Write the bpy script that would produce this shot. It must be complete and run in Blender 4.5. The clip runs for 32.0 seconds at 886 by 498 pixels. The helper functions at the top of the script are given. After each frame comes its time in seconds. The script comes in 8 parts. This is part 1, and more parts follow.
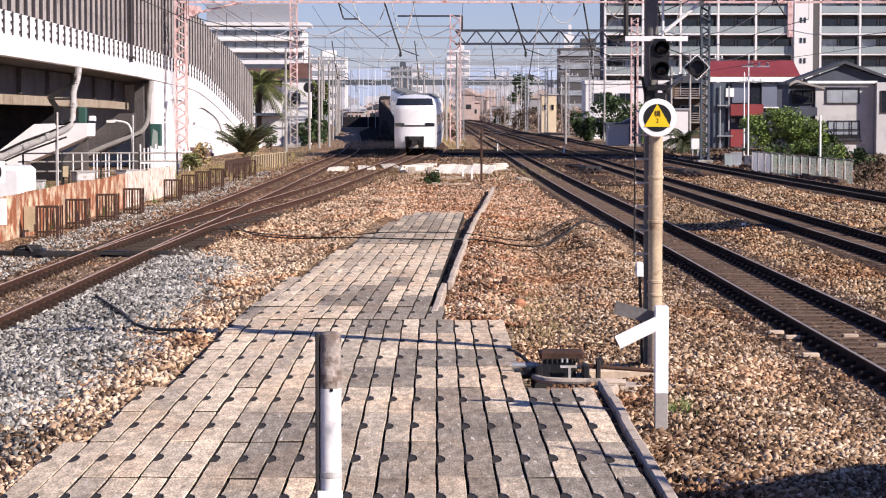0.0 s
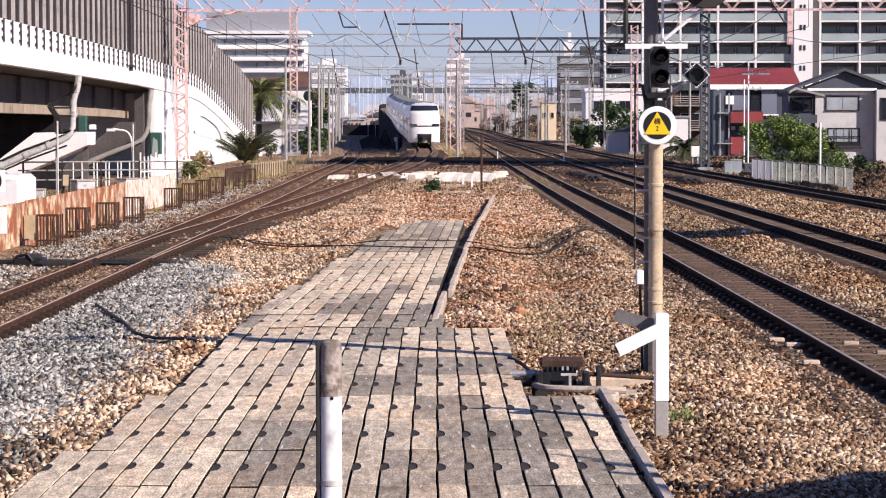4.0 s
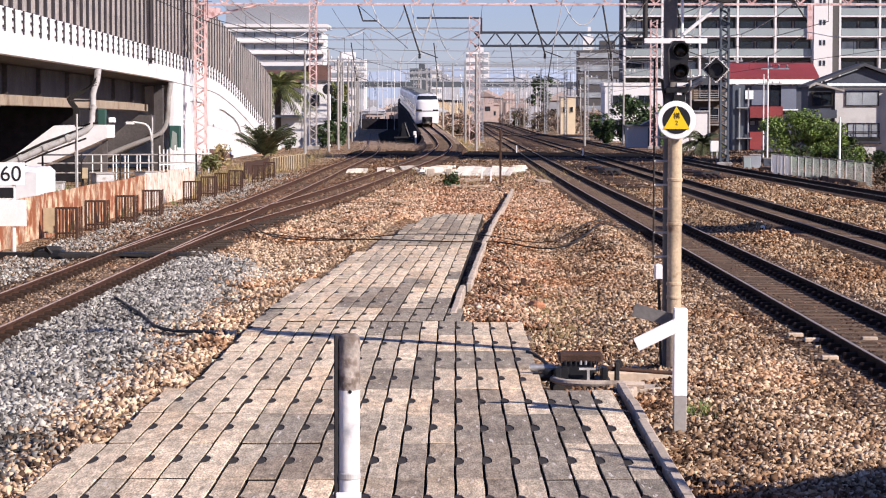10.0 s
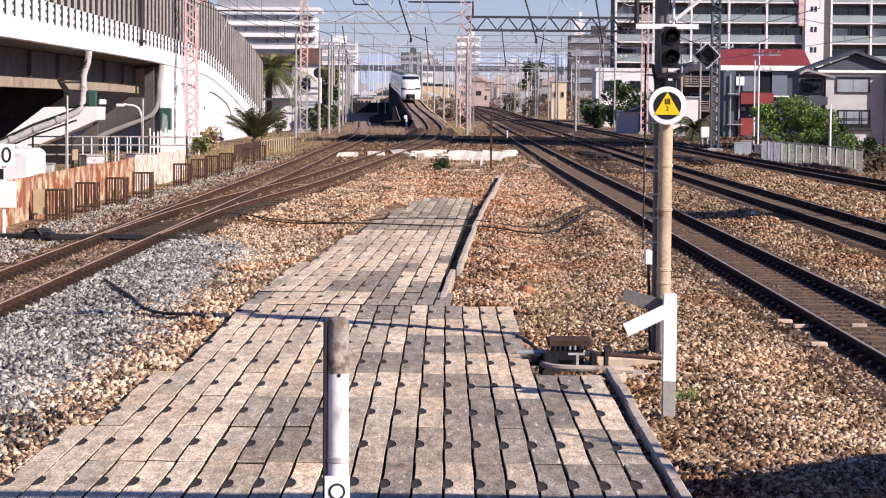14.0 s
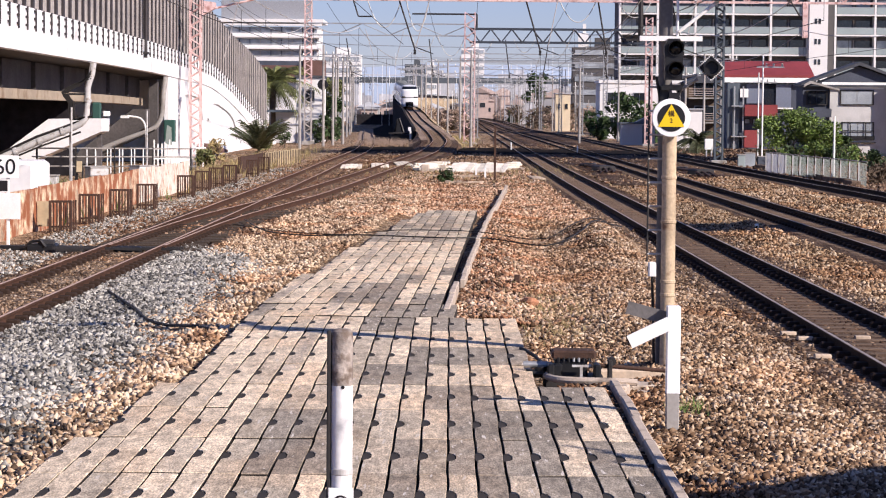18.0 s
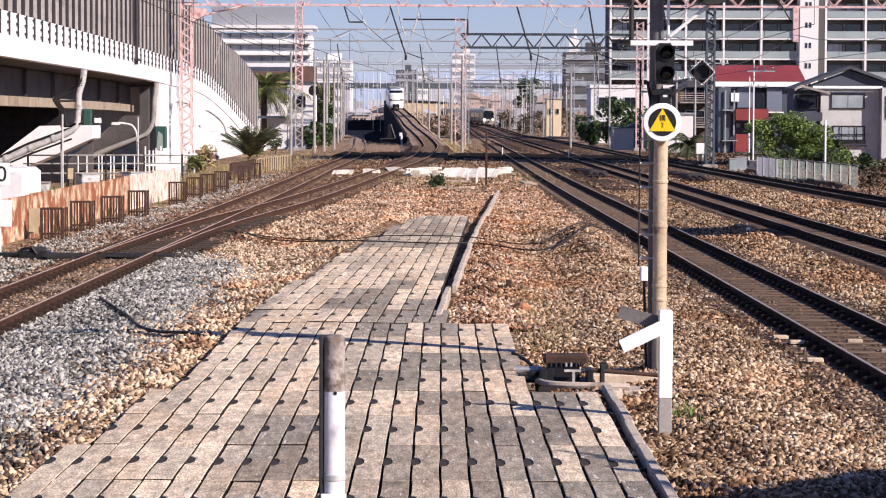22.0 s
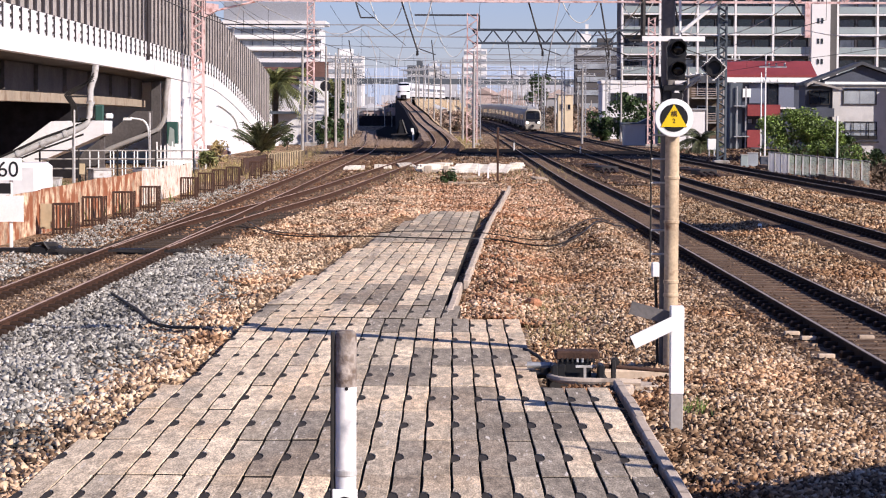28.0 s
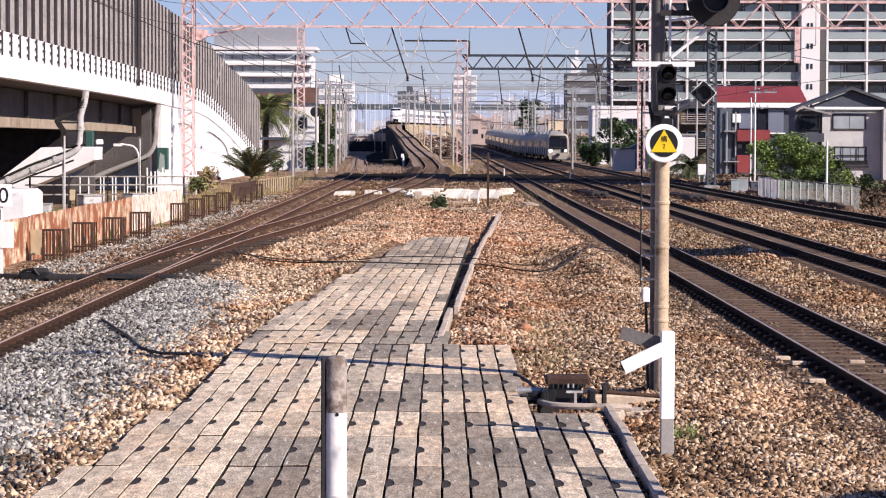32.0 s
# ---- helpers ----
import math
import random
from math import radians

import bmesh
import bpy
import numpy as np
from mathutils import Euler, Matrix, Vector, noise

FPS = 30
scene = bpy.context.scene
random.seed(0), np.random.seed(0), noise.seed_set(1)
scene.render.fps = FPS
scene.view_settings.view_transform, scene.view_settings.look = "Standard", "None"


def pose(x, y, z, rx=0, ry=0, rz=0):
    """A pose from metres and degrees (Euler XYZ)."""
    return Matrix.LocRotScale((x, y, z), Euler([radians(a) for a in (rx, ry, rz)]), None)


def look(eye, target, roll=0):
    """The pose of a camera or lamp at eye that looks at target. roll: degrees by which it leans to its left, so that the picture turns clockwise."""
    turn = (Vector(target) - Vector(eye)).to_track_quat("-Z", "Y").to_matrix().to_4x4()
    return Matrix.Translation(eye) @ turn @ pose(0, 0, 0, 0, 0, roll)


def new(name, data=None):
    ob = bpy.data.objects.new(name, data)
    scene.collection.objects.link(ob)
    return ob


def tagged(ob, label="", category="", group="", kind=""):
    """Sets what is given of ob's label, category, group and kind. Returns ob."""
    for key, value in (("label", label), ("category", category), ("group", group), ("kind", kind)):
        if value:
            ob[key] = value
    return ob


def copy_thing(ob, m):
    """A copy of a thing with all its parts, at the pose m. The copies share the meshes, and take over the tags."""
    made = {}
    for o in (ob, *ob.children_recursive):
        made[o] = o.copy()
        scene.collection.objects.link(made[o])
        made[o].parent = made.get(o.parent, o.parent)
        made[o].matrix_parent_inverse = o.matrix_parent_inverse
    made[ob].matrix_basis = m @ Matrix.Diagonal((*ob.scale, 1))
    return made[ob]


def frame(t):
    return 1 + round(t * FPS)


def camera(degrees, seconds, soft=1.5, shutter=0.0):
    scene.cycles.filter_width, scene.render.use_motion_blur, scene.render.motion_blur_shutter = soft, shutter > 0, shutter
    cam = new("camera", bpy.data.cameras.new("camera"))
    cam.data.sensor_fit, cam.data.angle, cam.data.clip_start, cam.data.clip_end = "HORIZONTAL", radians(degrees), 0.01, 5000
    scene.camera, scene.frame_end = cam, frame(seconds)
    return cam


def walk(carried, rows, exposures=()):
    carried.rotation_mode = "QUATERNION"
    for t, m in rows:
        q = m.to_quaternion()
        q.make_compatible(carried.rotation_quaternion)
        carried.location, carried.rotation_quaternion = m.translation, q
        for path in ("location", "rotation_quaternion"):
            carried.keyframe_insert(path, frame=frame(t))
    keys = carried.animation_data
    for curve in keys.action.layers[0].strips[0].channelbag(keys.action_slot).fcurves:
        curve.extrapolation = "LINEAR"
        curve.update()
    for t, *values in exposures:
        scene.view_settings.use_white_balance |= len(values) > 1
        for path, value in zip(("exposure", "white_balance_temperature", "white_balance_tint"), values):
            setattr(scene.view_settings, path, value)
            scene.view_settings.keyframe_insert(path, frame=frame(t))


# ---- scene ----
# A hand-held camera at a platform's end: it stays in place and sways a little.
EYE = (0.0, 0.0, 2.87)
cam = camera(20.66, 32.0, 1.1)


def sway(yaw, pitch, roll):
    return Matrix.Translation(EYE) @ pose(0, 0, 0, 0, 0, yaw) @ pose(0, 0, 0, 90 + pitch, 0, 0) @ pose(0, 0, 0, 0, 0, roll)


walk(cam, [(t, sway(a, b, c)) for t, a, b, c in (
    (0, 0.080, -3.141, -0.000), (0.5, 0.179, -3.161, 0.022), (1, 0.234, -3.094, 0.078), (1.5, 0.258, -2.998, 0.013),
    (2, 0.235, -2.935, -0.051), (2.5, 0.205, -2.908, -0.075), (3, 0.168, -2.895, -0.092), (3.5, 0.130, -2.884, -0.106),
    (5.5, -0.011, -3.620, -0.068), (6, 0.035, -3.848, -0.037), (6.5, 0.128, -3.982, -0.008), (7, 0.262, -3.962, -0.031),
    (7.5, 0.401, -3.784, -0.002), (8, 0.509, -3.543, 0.050), (8.5, 0.579, -3.335, 0.102), (9, 0.592, -3.205, 0.146),
    (9.5, 0.568, -3.132, 0.077), (10, 0.525, -3.095, 0.063), (10.5, 0.478, -3.085, 0.139), (11, 0.453, -3.082, 0.163),
    (11.5, 0.428, -3.118, 0.203), (12, 0.401, -3.199, 0.229), (12.5, 0.354, -3.307, 0.296), (13, 0.297, -3.403, 0.339),
    (13.5, 0.275, -3.460, 0.403), (14, 0.287, -3.466, 0.446), (14.5, 0.331, -3.438, 0.480), (16.5, 0.486, -3.384, 0.451),
    (17, 0.500, -3.349, 0.417), (17.5, 0.472, -3.279, 0.428), (18, 0.380, -3.186, 0.473), (18.5, 0.285, -3.112, 0.516),
    (19, 0.202, -3.040, 0.574), (19.5, 0.166, -2.944, 0.570), (20, 0.183, -2.850, 0.600), (20.5, 0.220, -2.793, 0.536),
    (21, 0.235, -2.796, 0.445), (21.5, 0.226, -2.892, 0.353), (22, 0.186, -3.059, 0.230), (22.5, 0.117, -3.218, 0.084),
    (23, 0.075, -3.321, 0.059), (23.5, 0.056, -3.359, 0.018), (24, 0.079, -3.331, -0.017), (24.5, 0.162, -3.301, 0.002),
    (25, 0.278, -3.315, -0.025), (25.5, 0.406, -3.364, -0.001), (27.5, 0.504, -3.238, 0.237), (28, 0.455, -3.163, 0.265),
    (28.5, 0.420, -3.099, 0.237), (29, 0.368, -3.014, 0.230), (29.5, 0.301, -2.906, 0.247), (30, 0.228, -2.812, 0.224),
    (30.5, 0.195, -2.751, 0.213), (31, 0.190, -2.693, 0.235), (31.5, 0.229, -2.625, 0.218), (32, 0.230, -2.561, 0.189))], [(0, 0.42, 6500, 21), (32, 0.42, 6500, 21)])

# ---- light: clear afternoon, the sun high behind the camera's right shoulder ----
SUN = Vector((0.70, -0.50, 0.51)).normalized()
world = bpy.data.worlds.new("sky")
scene.world = world
world.use_nodes = True
wn = world.node_tree.nodes
sky = wn.new("ShaderNodeTexSky")
sky.sky_type, sky.sun_disc = "NISHITA", False
sky.sun_elevation = math.asin(SUN.z)
sky.sun_rotation = math.atan2(SUN.x, SUN.y)
sky.air_density, sky.dust_density, sky.ozone_density = 1.0, 0.1, 4.0
clear = wn.new("ShaderNodeVectorMath")
clear.operation = "MULTIPLY"
clear.inputs[1].default_value = (0.885, 0.93, 1.30)
world.node_tree.links.new(sky.outputs[0], clear.inputs[0])
world.node_tree.links.new(clear.outputs[0], wn["Background"].inputs[0])
wn["Background"].inputs[1].default_value = 0.063
sun = new("sun", bpy.data.lights.new("sun", "SUN"))
sun.data.energy, sun.data.angle, sun.data.color = 5.0, radians(0.5), (1.0, 0.94, 0.815)
sun.matrix_world = look(SUN * 50, (0, 0, 0))


# ---- materials ----
def mat(name, col, rough=0.75, metal=0.0, var=0.18, scale=1.5, fine=30.0, bump=0.15, dirt=None, dirt_at=0.62, each=0.0, island=False, spec=0.4):
    """Two-scale variation of a base colour, with optional dirt patches and a change from piece to piece."""
    m = bpy.data.materials.new(name)
    m.use_nodes = True
    nt = m.node_tree
    n, link = nt.nodes, nt.links.new
    b = n["Principled BSDF"]
    b.inputs["Roughness"].default_value, b.inputs["Metallic"].default_value = rough, metal
    b.inputs["Specular IOR Level"].default_value = spec
    tc = n.new("ShaderNodeTexCoord")
    big, small = n.new("ShaderNodeTexNoise"), n.new("ShaderNodeTexNoise")
    big.inputs["Scale"].default_value, big.inputs["Detail"].default_value = scale, 5
    small.inputs["Scale"].default_value, small.inputs["Detail"].default_value = fine, 3
    for q in (big, small):
        link(tc.outputs["Object"], q.inputs["Vector"])
    ramp = n.new("ShaderNodeMapRange")
    ramp.inputs["From Min"].default_value, ramp.inputs["From Max"].default_value = 0.3, 0.7
    ramp.inputs["To Min"].default_value, ramp.inputs["To Max"].default_value = 1 - var, 1 + var
    link(big.outputs["Fac"], ramp.inputs["Value"])
    r2 = n.new("ShaderNodeMapRange")
    r2.inputs["From Min"].default_value, r2.inputs["From Max"].default_value = 0.3, 0.7
    r2.inputs["To Min"].default_value, r2.inputs["To Max"].default_value = 1 - var * 0.7, 1 + var * 0.7
    link(small.outputs["Fac"], r2.inputs["Value"])
    mul = n.new("ShaderNodeMath")
    mul.operation = "MULTIPLY"
    link(ramp.outputs[0], mul.inputs[0])
    link(r2.outputs[0], mul.inputs[1])
    fac = mul.outputs[0]
    if each or island:
        if island:
            inf = n.new("ShaderNodeNewGeometry").outputs["Random Per Island"]
        else:
            inf = n.new("ShaderNodeObjectInfo").outputs["Random"]
        r3 = n.new("ShaderNodeMapRange")
        r3.inputs["To Min"].default_value, r3.inputs["To Max"].default_value = 1 - each, 1 + each
        link(inf, r3.inputs["Value"])
        m2 = n.new("ShaderNodeMath")
        m2.operation = "MULTIPLY"
        link(fac, m2.inputs[0])
        link(r3.outputs[0], m2.inputs[1])
        fac = m2.outputs[0]
    scl = n.new("ShaderNodeVectorMath")
    scl.operation = "SCALE"
    scl.inputs[0].default_value = col
    link(fac, scl.inputs["Scale"])
    out = scl.outputs[0]
    if dirt:
        d = n.new("ShaderNodeTexNoise")
        d.inputs["Scale"].default_value, d.inputs["Detail"].default_value = scale * 2.3, 8
        link(tc.outputs["Object"], d.inputs["Vector"])
        dr = n.new("ShaderNodeMapRange")
        dr.inputs["From Min"].default_value, dr.inputs["From Max"].default_value = dirt_at - 0.08, dirt_at + 0.08
        link(d.outputs["Fac"], dr.inputs["Value"])
        mx = n.new("ShaderNodeMix")
        mx.data_type = "RGBA"
        link(dr.outputs[0], mx.inputs["Factor"])
        link(out, mx.inputs["A"])
        mx.inputs["B"].default_value = (*dirt, 1)
        out = mx.outputs["Result"]
    link(out, b.inputs["Base Color"])
    if bump:
        bp = n.new("ShaderNodeBump")
        bp.inputs["Strength"].default_value, bp.inputs["Distance"].default_value = bump, 0.02
        link(small.outputs["Fac"], bp.inputs["Height"])
        link(bp.outputs[0], b.inputs["Normal"])
    return m


def stone_mat(name, colours, island):
    """Crushed stone: each stone takes one of a few colours, by its mesh island or by a cell."""
    m = bpy.data.materials.new(name)
    m.use_nodes = True
    nt = m.node_tree
    n, link = nt.nodes, nt.links.new
    b = n["Principled BSDF"]
    b.inputs["Roughness"].default_value = 0.85
    b.inputs["Specular IOR Level"].default_value = 0.1
    geo = n.new("ShaderNodeNewGeometry")
    cr = n.new("ShaderNodeValToRGB")
    cr.color_ramp.interpolation = "LINEAR"
    for i, c in enumerate(colours):
        e = cr.color_ramp.elements[i] if i < 2 else cr.color_ramp.elements.new(1.0)
        e.position = i / (len(colours) - 1)
        e.color = (*c, 1)
    for i in range(len(colours)):
        cr.color_ramp.elements[i].position = i / (len(colours) - 1)
        cr.color_ramp.elements[i].color = (*colours[i], 1)
    big = n.new("ShaderNodeTexNoise")
    big.inputs["Scale"].default_value, big.inputs["Detail"].default_value = 0.7, 6
    link(geo.outputs["Position"], big.inputs["Vector"])
    if island:
        src = geo.outputs["Random Per Island"]
    else:
        vo = n.new("ShaderNodeTexVoronoi")
        vo.inputs["Scale"].default_value = 16
        link(geo.outputs["Position"], vo.inputs["Vector"])
        sep = n.new("ShaderNodeSeparateColor")
        link(vo.outputs["Color"], sep.inputs[0])
        src = sep.outputs[0]
        bp = n.new("ShaderNodeBump")
        bp.inputs["Strength"].default_value, bp.inputs["Distance"].default_value = 0.9, 0.05
        bp.invert = True
        link(vo.outputs["Distance"], bp.inputs["Height"])
        link(bp.outputs[0], b.inputs["Normal"])
    ad = n.new("ShaderNodeMath")
    ad.operation = "MULTIPLY_ADD"
    link(big.outputs["Fac"], ad.inputs[0])
    ad.inputs[1].default_value = 0.9
    sub = n.new("ShaderNodeMath")
    sub.operation = "SUBTRACT"
    link(src, sub.inputs[0])
    sub.inputs[1].default_value = 0.45
    link(sub.outputs[0], ad.inputs[2])
    link(ad.outputs[0], cr.inputs[0])
    wide = n.new("ShaderNodeTexNoise")
    wide.inputs["Scale"].default_value, wide.inputs["Detail"].default_value = 0.22, 6
    link(geo.outputs["Position"], wide.inputs["Vector"])
    soil = n.new("ShaderNodeMapRange")
    for k, v in (("From Min", 0.35), ("From Max", 0.62), ("To Min", 0.62 if not island else 0.8), ("To Max", 1.0 if not island else 1.08)):
        soil.inputs[k].default_value = v
    link(wide.outputs["Fac"], soil.inputs["Value"])
    sc = n.new("ShaderNodeVectorMath")
    sc.operation = "SCALE"
    link(cr.outputs[0], sc.inputs[0])
    link(soil.outputs[0], sc.inputs["Scale"])
    patch_noise = n.new("ShaderNodeTexNoise")
    patch_noise.inputs["Scale"].default_value, patch_noise.inputs["Detail"].default_value = 0.33, 4
    link(geo.outputs["Position"], patch_noise.inputs["Vector"])
    rs = n.new("ShaderNodeMapRange")
    rs.inputs["From Min"].default_value, rs.inputs["From Max"].default_value = 0.5, 0.66
    link(patch_noise.outputs["Fac"], rs.inputs["Value"])
    red = n.new("ShaderNodeMix")
    red.data_type, red.blend_type = "RGBA", "MULTIPLY"
    link(rs.outputs[0], red.inputs["Factor"])
    link(sc.outputs[0], red.inputs["A"])
    red.inputs["B"].default_value = (1.0, 0.80, 0.68, 1) if colours[2][0] > 1.2 * colours[2][2] else (1, 1, 1, 1)
    link(red.outputs["Result"], b.inputs["Base Color"])
    return m


def slab_mat(name, base, spots):
    """Old paving concrete of one tone: mottled, stained along its length, with pale grit."""
    m = bpy.data.materials.new(name)
    m.use_nodes = True
    nt = m.node_tree
    n, link = nt.nodes, nt.links.new
    b = n["Principled BSDF"]
    b.inputs["Roughness"].default_value = 0.88
    b.inputs["Specular IOR Level"].default_value = 0.25
    geo = n.new("ShaderNodeNewGeometry")
    rnd = n.new("ShaderNodeObjectInfo").outputs["Random"]

    def noise_at(scale, detail, squeeze=1.0):
        mp = n.new("ShaderNodeMapping")
        mp.inputs["Scale"].default_value = (1, squeeze, 1)
        link(geo.outputs["Position"], mp.inputs["Vector"])
        q = n.new("ShaderNodeTexNoise")
        q.inputs["Scale"].default_value, q.inputs["Detail"].default_value = scale, detail
        link(mp.outputs[0], q.inputs["Vector"])
        return q.outputs["Fac"]

    def ranged(src, a, c, lo, hi):
        q = n.new("ShaderNodeMapRange")
        for k, v in (("From Min", a), ("From Max", c), ("To Min", lo), ("To Max", hi)):
            q.inputs[k].default_value = v
        link(src, q.inputs["Value"])
        return q.outputs[0]

    def calc(op, a, c):
        q = n.new("ShaderNodeMath")
        q.operation = op
        link(a, q.inputs[0])
        link(c, q.inputs[1])
        return q.outputs[0]

    grain = calc("MULTIPLY", ranged(noise_at(75, 4, 0.22), 0.3, 0.7, 0.55, 1.45), ranged(noise_at(14, 7, 0.25), 0.32, 0.68, 0.68, 1.28))
    grain = calc("MULTIPLY", grain, ranged(noise_at(3.2, 8, 0.45), 0.34, 0.64, 0.86, 1.15))
    grain = calc("MULTIPLY", grain, ranged(rnd, 0, 1, 0.84, 1.16))
    sc = n.new("ShaderNodeVectorMath")
    sc.operation = "SCALE"
    sc.inputs[0].default_value = base
    link(grain, sc.inputs["Scale"])
    warm = n.new("ShaderNodeMix")
    warm.data_type, warm.blend_type = "RGBA", "MULTIPLY"
    link(ranged(noise_at(1.1, 4, 0.5), 0.48, 0.62, 0, 1), warm.inputs["Factor"])
    link(sc.outputs[0], warm.inputs["A"])
    warm.inputs["B"].default_value = (1.04, 0.97, 0.91, 1)
    mx = n.new("ShaderNodeMix")
    mx.data_type = "RGBA"
    link(ranged(noise_at(24, 2, 0.12), 0.665, 0.705, 0, spots), mx.inputs["Factor"])
    link(warm.outputs["Result"], mx.inputs["A"])
    mx.inputs["B"].default_value = (0.66, 0.60, 0.53, 1)
    link(mx.outputs["Result"], b.inputs["Base Color"])
    bp = n.new("ShaderNodeBump")
    bp.inputs["Strength"].default_value, bp.inputs["Distance"].default_value = 0.6, 0.012
    link(noise_at(45, 5, 0.4), bp.inputs["Height"])
    link(bp.outputs[0], b.inputs["Normal"])
    return m


def glow(name, col, strength):
    m = bpy.data.materials.new(name)
    m.use_nodes = True
    b = m.node_tree.nodes["Principled BSDF"]
    b.inputs["Base Color"].default_value = (*col, 1)
    b.inputs["Emission Color"].default_value = (*col, 1)
    b.inputs["Emission Strength"].default_value = strength
    return m


BROWN = [(0.058, 0.036, 0.023), (0.168, 0.102, 0.062), (0.375, 0.238, 0.140), (0.585, 0.415, 0.265), (0.74, 0.59, 0.44)]
RED = [(0.11, 0.055, 0.034), (0.28, 0.148, 0.088), (0.49, 0.285, 0.172), (0.66, 0.43, 0.285), (0.78, 0.58, 0.43)]
RUSTY = [(0.035, 0.020, 0.014), (0.07, 0.042, 0.028), (0.11, 0.068, 0.045), (0.16, 0.105, 0.07), (0.24, 0.17, 0.12)]
GREY = [(0.05, 0.047, 0.043), (0.15, 0.142, 0.128), (0.30, 0.285, 0.256), (0.44, 0.42, 0.375), (0.61, 0.58, 0.52)]
